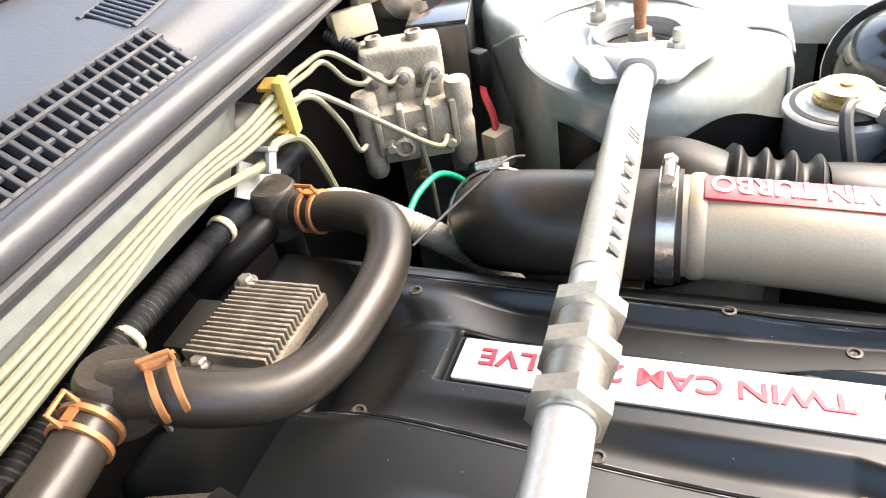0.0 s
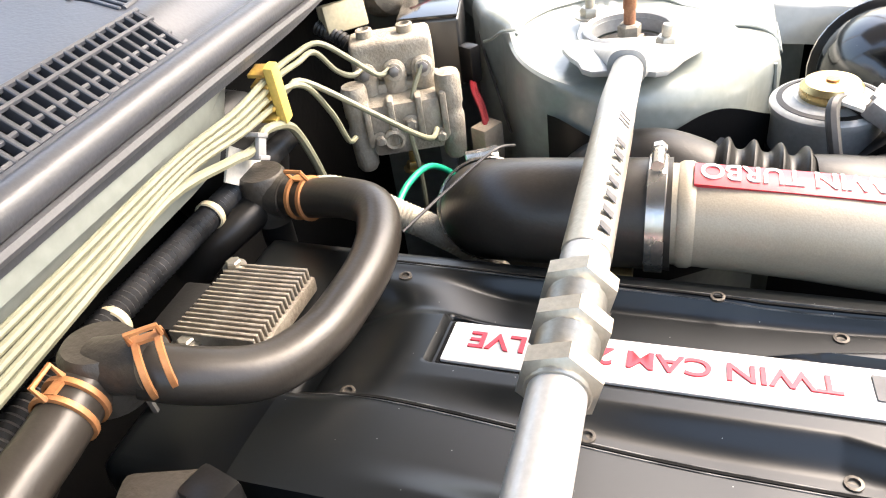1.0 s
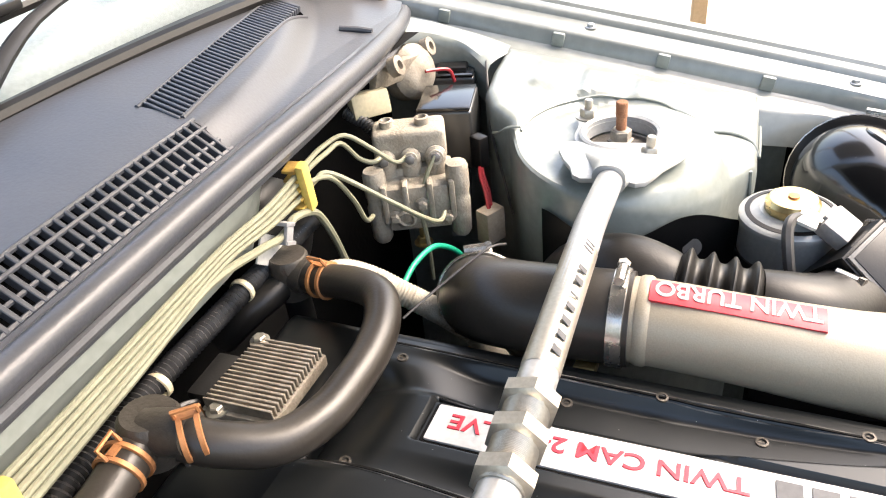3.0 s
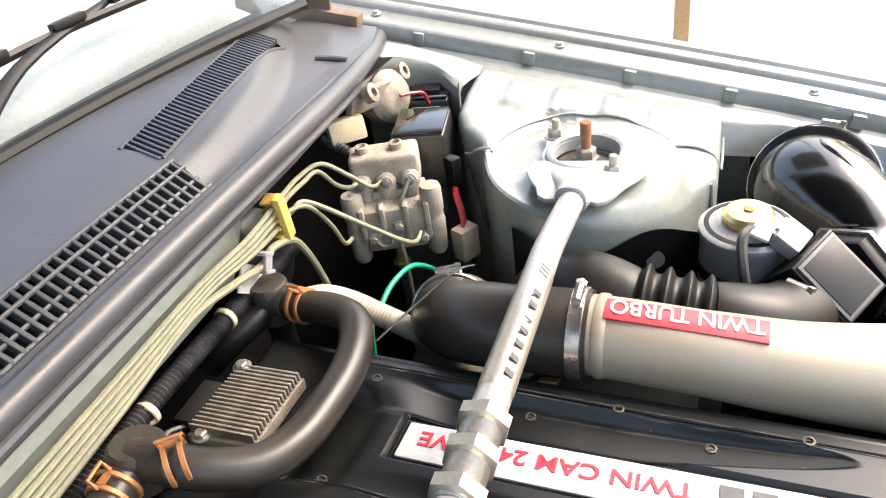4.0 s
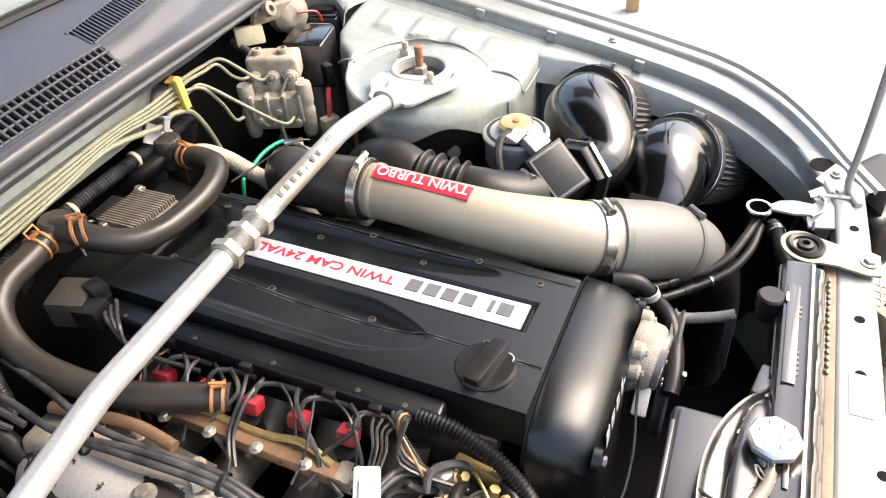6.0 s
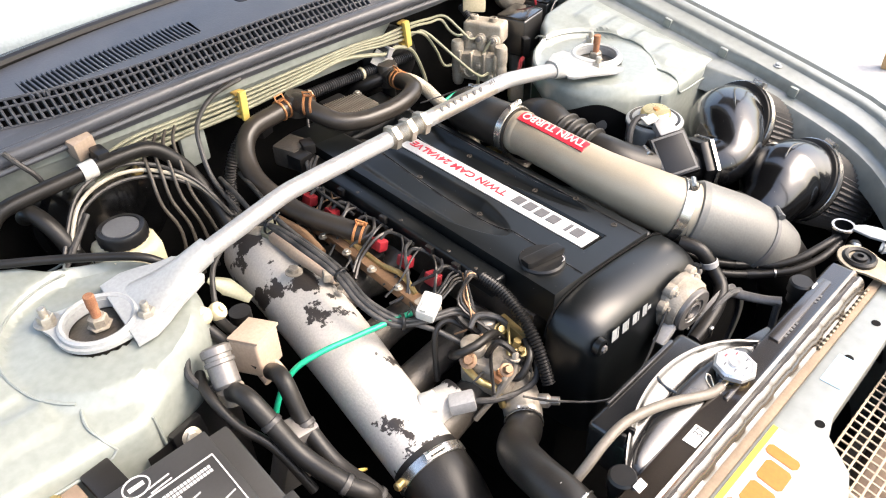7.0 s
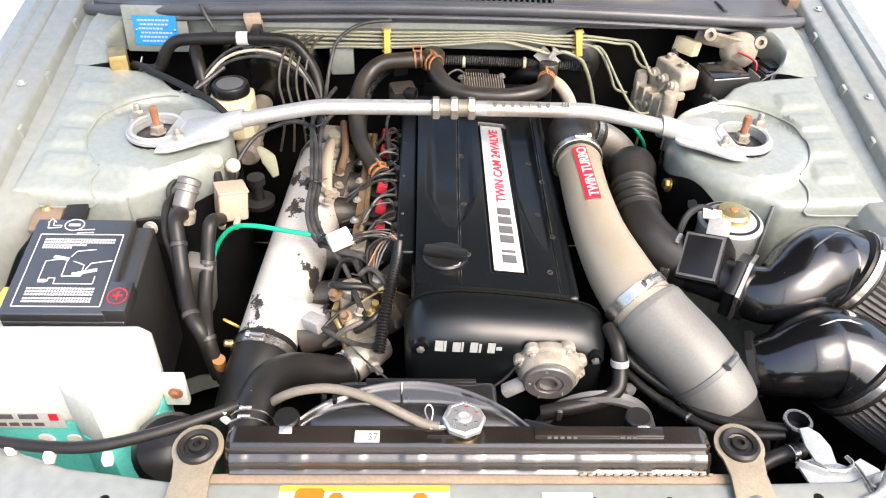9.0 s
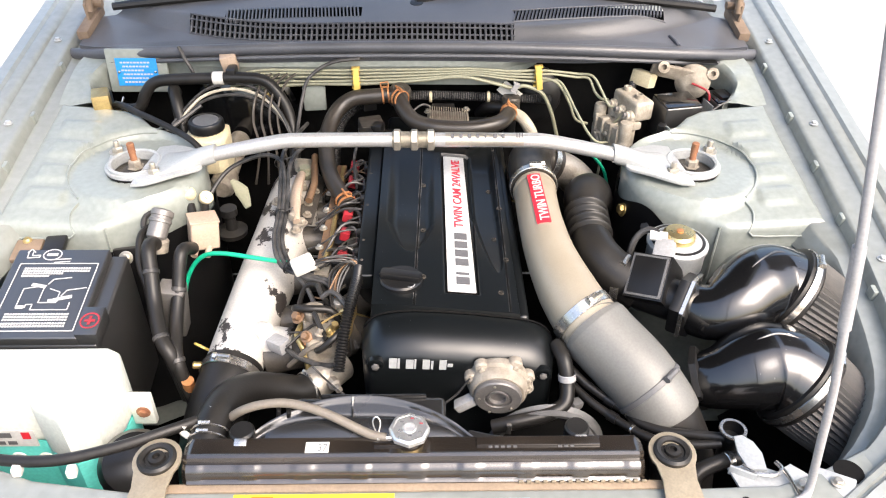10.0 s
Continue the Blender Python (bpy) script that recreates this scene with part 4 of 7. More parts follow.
for a in (15, 60, 130, 165, 345):
    p = Vector((0.130 + 0.043 * math.cos(radians(a)), -0.450, 0.741 + 0.043 * math.sin(radians(a))))
    g = Geo().lathe(p, (0, -1, 0), [(0.0115, 0), (0.0115, 0.010), (0.009, 0.013)], 16)
    part("ear", g, OLDALLOY, cas)
    part("ear_bolt", bolt(Geo(), p + Vector((0, -0.012, 0)), (0, -1, 0), 0.005, 0.004), OLDALLOY, cas)
for i in range(5):
    a = radians(72 * i + 30)
    part("disc_screw", bolt(Geo(), CC + CD * 0.0078 + Vector((0.028 * math.cos(a), 0, 0.028 * math.sin(a))), CD, 0.0022, 0.0015, False), NUT, cas)
part("sensor_plug", Geo().box((0.080, -0.470, 0.712), (0.036, 0.018, 0.015), (0, -35, 0), 0.003), GREYPL, cas)
g = Geo().tube([(0.085, -0.463, 0.757), (0.062, -0.467, 0.722), (0.015, -0.475, 0.690), (-0.05, -0.47, 0.678), (-0.12, -0.43, 0.70), (-0.16, -0.40, 0.72)], 0.0018, 6, 5)
part("sensor_wire", g, WIRE, cas)

ey = Vector((0, 1, SLOPE)).normalized()


def plate_at(x, y, lift):
    return Vector((x, y, top_z(x, y) + lift))


PLM = Matrix(((1, 0, 0, 0), (0, 1, 0, 0), (TIP, SLOPE, 1, top_z(0, 0) - 0.0054), (0, 0, 0, 1)))
g = Geo().prism([(0.0525, -0.327), (0.0545, -0.329), (0.1005, -0.329), (0.1025, -0.327), (0.0970, 0.080), (0.0950, 0.082), (0.0545, 0.082), (0.0525, 0.080)], 0, 0.0016, PLM, 0.0)
part("badge_rim", g, DARK, eng)
g = Geo().prism([(0.0545, -0.325), (0.0555, -0.326), (0.0995, -0.326), (0.1005, -0.325), (0.0950, 0.078), (0.094, 0.079), (0.0555, 0.079), (0.0545, 0.078)], 0, 0.0036, PLM, 0.0008)
plate = part("badge_plate", g, BADGE_W, eng, "white badge plate with red and grey lettering")
words("lettering", "TWIN CAM 24VALVE", 0.0225, RED, plate, plate_at(0.0855, -0.157, -0.0012), ey, (-1, 0, -TIP), 0.0005, width=0.222, label="red raised lettering", bold=0.0003)
for i in range(6):
    y = -0.309 + 0.0235 * i
    part("dark_bar", bars(Geo(), plate_at(0.091, y, -0.0014), ey, (-1, 0, -TIP), 1, 0, (0.0055 if i == 1 else 0.0175, 0.022), 0.0008), GREYINK, plate, "grey plain bar", flat=True)

# ---- strut brace ----
br = thing("strut_brace", (0, -0.03, 0.85), "polished aluminium strut tower brace bar", "strut brace")
BARP = [(-0.40, -0.010, 0.8770), (-0.33, -0.012, 0.894), (-0.265, -0.0135, 0.9085), (-0.235, -0.014, 0.9135), (-0.20, -0.0145, 0.915), (0.0, -0.0145, 0.916), (0.20, -0.0145, 0.915), (0.235, -0.014, 0.9135), (0.265, -0.0135, 0.9085), (0.33, -0.012, 0.894), (0.40, -0.010, 0.8770)]
part("bar", Geo().tube(BARP, 0.0135, 28, 4), BAR, br)
for x in (-0.033, -0.001, 0.029):
    g = Geo().lathe((x - 0.0075, -0.0145, 0.916), (1, 0, 0), [(0.0165, 0), (0.0205, 0.0025), (0.0205, 0.0125), (0.0165, 0.015)], flats=6)
    part("adjuster_nut", g, NUT, br)
pts = [(-0.042 + 0.0006 * i, -0.0145, 0.916) for i in range(131)]
part("thread", Geo().tube(pts, [0.0148 + 0.0006 * (i % 2) for i in range(131)], 20, smooth=False), NUT, br)
g = Geo()
g.rings([[(0.056 + 0.012 * i, -0.0145 + 0.01385 * math.cos(a), 0.916 - 0.0004 * i * 0.3 + 0.01385 * math.sin(a)) for a in np.linspace(radians(20), radians(200), 16)] for i in range(13)], caps=False)
lab = part("brand_label", g, NUT, br, "dull silver label with dark print")
for x, w, h in [(0.066 + 0.0155 * i, w * 0.55, 0.0085) for i, w in enumerate((0.011, 0.011, 0.011, 0.010, 0.004, 0.012, 0.010))] + [(0.186 + 0.005 * i, 0.0016, 0.010) for i in range(3)]:
    part("dark_bar", bars(Geo(), (x, -0.026, 0.9245), (1, 0, 0), (0, 0.63, 0.78), 1, 0, (w, h), 0.0006), GREYINK, lab, flat=True)
for s in (-1, 1):
    g = Geo()
    # plate that lies on the dome, with a round hole for the damper
    ear = [0.0545 + 0.024 * math.exp(-((a - radians(45)) / 0.32) ** 2) + 0.020 * math.exp(-((a - radians(220)) / 0.45) ** 2) for a in np.linspace(0, 2 * math.pi, 48, endpoint=False)]
    outer = [(0.53 + ear[i] * math.cos(a), ear[i] * math.sin(a)) for i, a in enumerate(np.linspace(0, 2 * math.pi, 48, endpoint=False))]
    inner = [(0.53 + 0.041 * math.cos(a), 0.041 * math.sin(a)) for a in np.linspace(0, 2 * math.pi, 48, endpoint=False)]
    vs = [(s * x, y, z) for ring, z in ((inner, 0.8525), (outer, 0.8525), (outer, 0.8575), (inner, 0.8575)) for x, y in ring]
    fs = [(a * 48 + i, a * 48 + (i + 1) % 48, ((a + 1) % 4) * 48 + (i + 1) % 48, ((a + 1) % 4) * 48 + i) for a in range(4) for i in range(48)]
    g.add(vs, fs)
    g.lathe((s * 0.53, 0, 0.8565), (0, 0, 1), [(0.050, 0), (0.0495, 0.006), (0.046, 0.008), (0.042, 0.006), (0.0405, -0.012)], 40, caps=False)
    rows = []
    for x, w, z, h in ((0.372, 0.0170, 0.8855, 0.0170), (0.392, 0.0178, 0.8795, 0.0178), (0.414, 0.022, 0.8725, 0.0165), (0.436, 0.030, 0.8665, 0.0135), (0.458, 0.040, 0.8620, 0.0105), (0.480, 0.050, 0.8585, 0.006), (0.490, 0.052, 0.857, 0.002)):
        rows.append([(s * x, -0.010 + w * math.copysign(abs(math.cos(t)) ** 0.8, math.cos(t)), z + h * math.copysign(abs(math.sin(t)) ** 0.8, math.sin(t))) for t in np.linspace(0, 2 * math.pi, 28, endpoint=False)])
    g.rings(rows)
    lobe = [(0.398, -0.022), (0.394, -0.034), (0.400, -0.044), (0.415, -0.050), (0.440, -0.058), (0.468, -0.072), (0.490, -0.080), (0.515, -0.078), (0.500, 0.060), (0.470, 0.062), (0.446, 0.052), (0.425, 0.040), (0.405, 0.034), (0.396, 0.024), (0.398, 0.010)]
    g.prism([(s * x, y) for x, y in lobe][:: -s], 0.8530, 0.8592, Matrix(((1, 0, 0, 0), (0, 1, 0, 0), (-0.10 * s, 0, 1, 0.052), (0, 0, 0, 1))), 0.0018)
    eb = part("end_bracket", g, BRACKET, br)
    g = nut_stud(Geo(), (s * 0.577, 0.047, 0.857))
    part("nut", g, NUT, eb)
    g = nut_stud(Geo(), (s * 0.482, -0.040, 0.859))
    part("nut", g, NUT, eb)

# ---- charge pipe ----
cp = thing("charge_pipe", (0.26, -0.2, 0.55), "blasted aluminium charge pipe with a red badge", "charge pipe")
CL = [(0.222, 0.02, 0.833), (0.222, -0.06, 0.835), (0.222, -0.15, 0.829), (0.230, -0.235, 0.816), (0.248, -0.310, 0.801), (0.268, -0.360, 0.788), (0.292, -0.391, 0.775)]
part("pipe", Geo().tube(CL, [0.037, 0.038, 0.0385, 0.042, 0.048, 0.0505, 0.0510], 40, 7), PIPE, cp)
g = Geo().lathe((0.222, -0.066, 0.8350), (0, 1, 0), [(0.0385, -0.006), (0.0400, -0.003), (0.0400, 0.003), (0.0385, 0.006)], 40, caps=False)
part("weld_bead", g, PIPE, cp)
part("lower_pipe", Geo().tube([(0.2835, -0.380, 0.7795), (0.2850, -0.382, 0.7787), (0.300, -0.400, 0.770), (0.338, -0.440, 0.748), (0.370, -0.473, 0.718), (0.384, -0.488, 0.699)], [0.0545, 0.0575, 0.0570, 0.0565, 0.0545, 0.0525], 44, 7), GREYHOSE, cp, "grey coated lower charge pipe")
part("down_hose", Geo().tube([(0.376, -0.479, 0.711), (0.394, -0.499, 0.680), (0.410, -0.517, 0.640), (0.42, -0.53, 0.55), (0.42, -0.53, 0.42)], [0.050, 0.0495, 0.048, 0.046, 0.044], 32, 5), RUBBER, cp)
part("rubber_elbow", Geo().tube([(0.222, -0.056, 0.8347), (0.222, 0.025, 0.833), (0.229, 0.064, 0.827), (0.250, 0.092, 0.812), (0.282, 0.104, 0.792)], [0.0425, 0.0415, 0.042, 0.042, 0.041], 36, 7), OLDRUBBER, cp, "black rubber elbow")
part("turbo_outlet", Geo().tube([(0.272, 0.101, 0.799), (0.325, 0.112, 0.766), (0.36, 0.10, 0.72), (0.37, 0.06, 0.64)], 0.036, 24, 5), ALLOY, cp, "cast alloy outlet pipe")
part("clamp", Geo().hose_ring((0.222, -0.045, 0.8347), (0, 1, 0), 0.0432, 0.014), CLAMP, cp)
part("clamp", Geo().hose_ring((0.263, 0.0975, 0.8045), (0.76, 0.36, -0.50), 0.0432, 0.015), CLAMP, cp)
part("clamp", Geo().hose_ring((0.268, -0.3605, 0.7878), (0.56, -0.76, -0.33), 0.0515, 0.018), CLAMP, cp)
part("clamp", Geo().hose_ring((0.358, -0.461, 0.7305), (0.62, -0.60, -0.50), 0.0556, 0.009), DARKPL, cp)
# badge on the pipe's crown
ctr = spline(CL, 60)


def crown(y, side, up):
    p = min(ctr, key=lambda q: abs(q.y - y))
    a = radians(90 + side)
    r = 0.0385 + 0.041 * max(0.0, -0.15 - y)
    return Vector((p.x + (r + up) * math.cos(a), y, p.z + (r + up) * math.sin(a)))


g = Geo()
ys = np.linspace(-0.206, -0.070, 13)


def on_badge(y, side, up):
    a, b = crown(-0.206, side, up), crown(-0.070, side, up)
    return a.lerp(b, (y + 0.206) / 0.136)


rows = []
for y in ys:
    rows.append([on_badge(y, sd, -0.002) for sd in (25, 17, 9, 1, -7)] + [on_badge(y, sd, 0.0036) for sd in (-7, 1, 9, 17, 25)])
g.rings(rows)
badge = part("badge", g, RED, cp, "red badge with white raised lettering")
up_t = on_badge(-0.15, 23, 0.0036) - on_badge(-0.15, -5, 0.0036)
pm = on_badge(-0.2025, -3.5, 0.0042)
ed = (on_badge(-0.074, -3.5, 0.0042) - pm).normalized()
words("lettering", "TWIN TURBO", 0.0225, BADGE_W, badge, pm, ed, up_t, 0.0010, width=0.129, label="white raised lettering", bold=0.0003)
part("pipe_stay", Geo().box((0.200, -0.02, 0.79), (0.03, 0.02, 0.012), (0, 20, 0), 0.003), ZINC, cp)

# ---- intake ----
D = Vector((0.83, -0.56, 0)).normalized()
ang = math.degrees(math.atan2(D.y, D.x))
maf = thing("airflow_meter", (0.39, -0.30, 0.70), "black airflow meter box on the intake duct", "airflow meter")
MM = pose(0.401, -0.268, 0.782, 0, 0, ang) @ pose(0, 0, 0, 0, -13, 0) @ pose(0, 0, 0, 39, 0, 0)
part("housing", Geo().prism([(-0.034, -0.040), (0.034, -0.040), (0.034, 0.040), (-0.034, 0.040)], -0.062, 0.030, MM, 0.003), PLASTIC, maf)
lid = part("lid", Geo().prism([(-0.031, -0.037), (0.031, -0.037), (0.031, 0.037), (-0.031, 0.037)], 0.0295, 0.0335, MM, 0.003), DARKPL, maf)
part("lid_panel", Geo().prism([(-0.0265, -0.0325), (0.0265, -0.0325), (0.0265, 0.0325), (-0.0265, 0.0325)], 0.033, 0.0345, MM, 0.0008), PLASTIC, lid)
part("flow_tube", Geo().tube([Vector((0.402, -0.268, 0.760)) - D * 0.065, Vector((0.402, -0.268, 0.760)) + D * 0.075], 0.036, 28, smooth=False), PLASTIC, maf)
part("flange", Geo().lathe(Vector((0.402, -0.268, 0.762)) + D * 0.046, D, [(0.052, 0), (0.054, 0.003), (0.054, 0.015), (0.052, 0.018)], flats=6), PLASTIC, maf)
part("adapter_plate", Geo().lathe(Vector((0.402, -0.268, 0.762)) + D * 0.064, D, [(0.058, 0), (0.058, 0.006)], flats=6), CLAMP, maf, "bright alloy adapter plate")
part("plug", Geo().box((0.424, -0.234, 0.822), (0.034, 0.030, 0.020), (30, -10, ang + 6), 0.003), GREYPL, maf, "grey sensor plug")
part("plug_lock", Geo().box((0.428, -0.228, 0.833), (0.020, 0.014, 0.006), (30, -10, ang + 6), 0.001), GREYPL, maf)
part("plug_tab", Geo().box((0.420, -0.205, 0.832), (0.030, 0.020, 0.004), (16, 0, ang + 20), 0.001), WHITE, maf, "white paper tab on the plug")
part("cable", Geo().tube([(0.428, -0.216, 0.818), (0.424, -0.198, 0.830), (0.405, -0.186, 0.832), (0.385, -0.188, 0.81), (0.375, -0.20, 0.76)], 0.006, 8, 5), WIRE, maf)

bel = thing("intake_hose", (0.33, -0.15, 0.70), "black ribbed rubber intake hose", "intake hose")
part("rear_section", Geo().tube([(0.375, 0.05, 0.70), (0.348, 0.012, 0.775), (0.328, -0.032, 0.802), (0.320, -0.062, 0.805), (0.317, -0.086, 0.804)], [0.040, 0.042, 0.043, 0.040, 0.033], 28, 6), RUBBER, bel)
p = spline([(0.317, -0.084, 0.804), (0.315, -0.122, 0.801), (0.314, -0.164, 0.796)], 65)
part("bellows", Geo().tube(p, [0.0315 + 0.0095 * (0.5 - 0.5 * math.cos(2 * math.pi * i / 16)) ** 1.6 for i in range(65)], 32, smooth=False), RUBBER, bel)
part("front_section", Geo().tube([(0.314, -0.160, 0.796), (0.316, -0.185, 0.792), (0.324, -0.208, 0.784), (0.346, -0.232, 0.772), (0.388, -0.2585, 0.760)], [0.035, 0.038, 0.0405, 0.0415, 0.0415], 28, 6), RUBBER, bel)
part("clamp", Geo().hose_ring(Vector((0.402, -0.268, 0.760)) - D * 0.050, D, 0.0435, 0.016), CLAMP, bel)

for el, rad_, fl, d in (([(0.458, -0.306, 0.758), (0.488, -0.325, 0.764), (0.526, -0.316, 0.773), (0.564, -0.290, 0.780), (0.597, -0.272, 0.777), (0.627, -0.274, 0.767)], [0.042, 0.047, 0.058, 0.067, 0.071, 0.072], Vector((0.458, -0.306, 0.758)), Vector((0.84, -0.30, -0.45))),
                        ([(0.452, -0.416, 0.700), (0.482, -0.424, 0.714), (0.517, -0.421, 0.724), (0.551, -0.415, 0.727), (0.580, -0.419, 0.722), (0.604, -0.431, 0.712)], [0.042, 0.050, 0.063, 0.072, 0.074, 0.074], Vector((0.452, -0.416, 0.700)), Vector((0.75, -0.42, -0.50)))):
    f = thing("air_intake", (el[3][0], el[3][1], 0.6), "glossy black intake elbow with a pleated cone filter", "air intake", "pair of cone air filters")
    part("elbow", Geo().tube(el, rad_, 40, 8), GLOSS, f, "glossy black elbow")
    mould = Geo().tube([Vector(q) + Vector((0, 0, r * 0.995)) for q, r in zip(el[1:], rad_[1:])], 0.0022, 6, 6)
    part("mould_line", mould, GLOSS, f)
    d = d.normalized()
    p = Vector(el[-1])
    part("flange", Geo().lathe(fl - d * 0.004, (Vector(el[1]) - fl), [(0.051, 0), (0.051, 0.010), (0.045, 0.014)], flats=6), PLASTIC, f)
    part("rubber_collar", Geo().lathe(p - d * 0.012, d, [(0.072, 0), (0.079, 0.003), (0.080, 0.026), (0.077, 0.030)], 48), RUBBER, f)
    part("clamp", Geo().hose_ring(p + d * 0.003, d, 0.0805, 0.012), CLAMP, f)
    seg = 96
    prof = [(0.077, 0.018), (0.076, 0.040), (0.070, 0.100), (0.065, 0.150)]
    ax = d
    nn = ax.orthogonal().normalized()
    ww = ax.cross(nn)
    rings = [[p + ax * h + (r * (1.0 if j % 2 else 0.93)) * (math.cos(2 * math.pi * j / seg) * nn + math.sin(2 * math.pi * j / seg) * ww) for j in range(seg)] for r, h in prof]
    part("pleats", Geo().rings(rings), PLEAT, f, "grey-black pleated filter element")
    part("end_cap", Geo().lathe(p + d * 0.147, d, [(0.067, 0), (0.068, 0.004), (0.064, 0.014), (0.040, 0.018), (0, 0.018)], 40), RUBBER, f)

# ---- steering reservoir and its bracket ----
res = thing("steering_reservoir", (0.46, -0.192, 0.72), "silver canister with a brass screw cap", "reservoir")
part("canister", Geo().lathe((0.46, -0.192, 0.735), (0, 0, 1), [(0.044, 0), (0.050, 0.006), (0.050, 0.066), (0.053, 0.070), (0.053, 0.076), (0.050, 0.079), (0.034, 0.081), (0.032, 0.083)], 48), BRACKET, res)
part("rubber_ring", Geo().lathe((0.46, -0.192, 0.812), (0, 0, 1), [(0.047, 0), (0.047, 0.003), (0.042, 0.004), (0.041, 0.002)], 48, caps=False), RUBBER, res)
cap = part("cap", Geo().lathe((0.46, -0.192, 0.817), (0, 0, 1), [(0.027, 0), (0.028, 0.002), (0.028, 0.010), (0.024, 0.015), (0.012, 0.016), (0, 0.016)], 36), BRASS, res, "brass pressed cap")
part("lug", Geo().box((0.46, -0.192, 0.824), (0.062, 0.016, 0.008), (0, 0, 25), 0.003), BRASS, cap)
part("rivet", Geo().lathe((0.46, -0.192, 0.832), (0, 0, 1), [(0.006, 0), (0.006, 0.003), (0, 0.0035)], 14), COPPER, cap)
part("strap", Geo().lathe((0.46, -0.192, 0.752), (0, 0, 1), [(0.0503, 0), (0.0518, 0.001), (0.0518, 0.014), (0.0503, 0.015)], 40, caps=False), PLASTIC, res)

hb = thing("heat_shield", (0.42, -0.06, 0.68), "black steel bracket sheet below the strut tower", "bracket")
g = Geo()
ARC = spline([(0.53 + 0.134 * math.cos(radians(d)), 0.134 * math.sin(radians(d)), 0) for d in (148, 165, 182, 200, 218)] + [(0.452, -0.125, 0), (0.468, -0.150, 0)], 31)
g.grid(lambda u, v: (ARC[round(u * 30)].x, ARC[round(u * 30)].y, 0.62 + (0.185 + 0.012 * math.cos(9 * u)) * v), 30, 4)
part("sheet", g, PLASTIC, hb)
p = ARC[14]
part("flange_bolt", bolt(Geo(), (p.x - 0.001, p.y, 0.778), (-0.95, -0.1, 0.2), 0.010, 0.008), ZINC, hb, "yellow zinc flange bolt")
p = ARC[22]
part("grommet", Geo().lathe((p.x - 0.001, p.y, 0.774), (-0.9, -0.4, 0.2), [(0.011, 0), (0.011, 0.0012), (0, 0.0012)], 20), DARKPL, hb)

hs_ = thing("tower_shield", (-0.46, -0.12, 0.60), "black steel sheet around the foot of the strut tower", "bracket")
AR2 = spline([(-0.53 - 0.135 * math.cos(radians(d)), 0.135 * math.sin(radians(d)), 0) for d in (128, 148, 165, 182, 200, 218)] + [(-0.474, -0.131, 0), (-0.512, -0.143, 0), (-0.540, -0.158, 0), (-0.575, -0.167, 0)], 41)
part("sheet", Geo().grid(lambda u, v: (AR2[round(u * 40)].x, AR2[round(u * 40)].y, 0.36 + (0.412 + 0.006 * math.cos(11 * u)) * v), 40, 4), PLASTIC, hs_)
part("tab", Geo().box((-0.518, -0.157, 0.748), (0.046, 0.012, 0.050), (-12, 0, 12), 0.004), PLASTIC, hs_)
part("tab_bolt", bolt(Geo(), (-0.518, -0.164, 0.758), (0, -0.9, 0.5), 0.0085, 0.006), NUT, hs_)

# ---- hydraulic block and what stands behind the left tower ----
U = Vector((0.36, -0.933, 0))
W = Vector((-0.933, -0.36, 0))
UA = math.degrees(math.atan2(U.y, U.x))
ab = thing("brake_hydraulic_unit", (0.43, 0.22, 0.70), "dusty cast alloy brake hydraulic block with pipes", "brake unit")
up_c = Vector((0.472, 0.250, 0.862))
part("valve_body", Geo().box(up_c, (0.090, 0.046, 0.044), (0, 0, UA), 0.008, 3), CASTING, ab)
low_c = Vector((0.438, 0.232, 0.812))
part("pump_body", Geo().box(low_c + Vector((0, 0, -0.012)), (0.078, 0.050, 0.060), (0, 0, UA), 0.006, 2), CASTING, ab)
for k in (-1, 1):
    part("accumulator", Geo().lathe(low_c + U * (0.050 * k) + W * 0.012 + Vector((0, 0, -0.060)), (0, 0, 1), [(0.009, 0), (0.0125, 0.006), (0.0140, 0.050), (0.0125, 0.054), (0.0125, 0.062), (0.0140, 0.066), (0.0140, 0.095), (0.012, 0.100), (0, 0.101)], 20), CASTING, ab)
for k in (-0.031, 0, 0.031):
    part("port_boss", Geo().lathe(up_c + U * k + W * 0.020 + Vector((0, 0, -0.012)), W + Vector((0, 0, 0.25)), [(0.0125, 0), (0.0125, 0.012), (0.009, 0.014), (0.009, 0.020)], 16), CASTING, ab)
    part("solenoid", Geo().lathe(up_c + U * k + W * 0.024 + Vector((0, 0, -0.055)), (0, 0, 1), [(0.013, 0), (0.013, 0.04)], 18), CASTING, ab)
for k in (-0.026, 0.018):
    part("top_plug", Geo().lathe(up_c + U * k + Vector((0, 0, 0.020)), (0, 0, 1), [(0.009, 0), (0.009, 0.010), (0.006, 0.011), (0.005, 0.004), (0, 0.004)], 16), CASTING, ab)
for k, z in ((-0.03, -0.02), (0.005, -0.005), (0.035, -0.025)):
    part("body_bolt", bolt(Geo(), low_c + U * k + W * 0.026 + Vector((0, 0, z)), W, 0.006, 0.006), CASTING, ab)
for k in (-0.040, -0.014, 0.016, 0.042):
    part("casting_rib", Geo().box(low_c + U * k + W * 0.020 + Vector((0, 0, -0.002)), (0.007, 0.020, 0.052), (0, 0, UA), 0.003, 2), CASTING, ab)
part("bore", Geo().lathe(low_c + U * -0.016 + W * 0.024 + Vector((0, 0, -0.022)), W, [(0.012, 0), (0.012, 0.006), (0.009, 0.008), (0.008, 0.003), (0, 0.003)], 18), CASTING, ab)
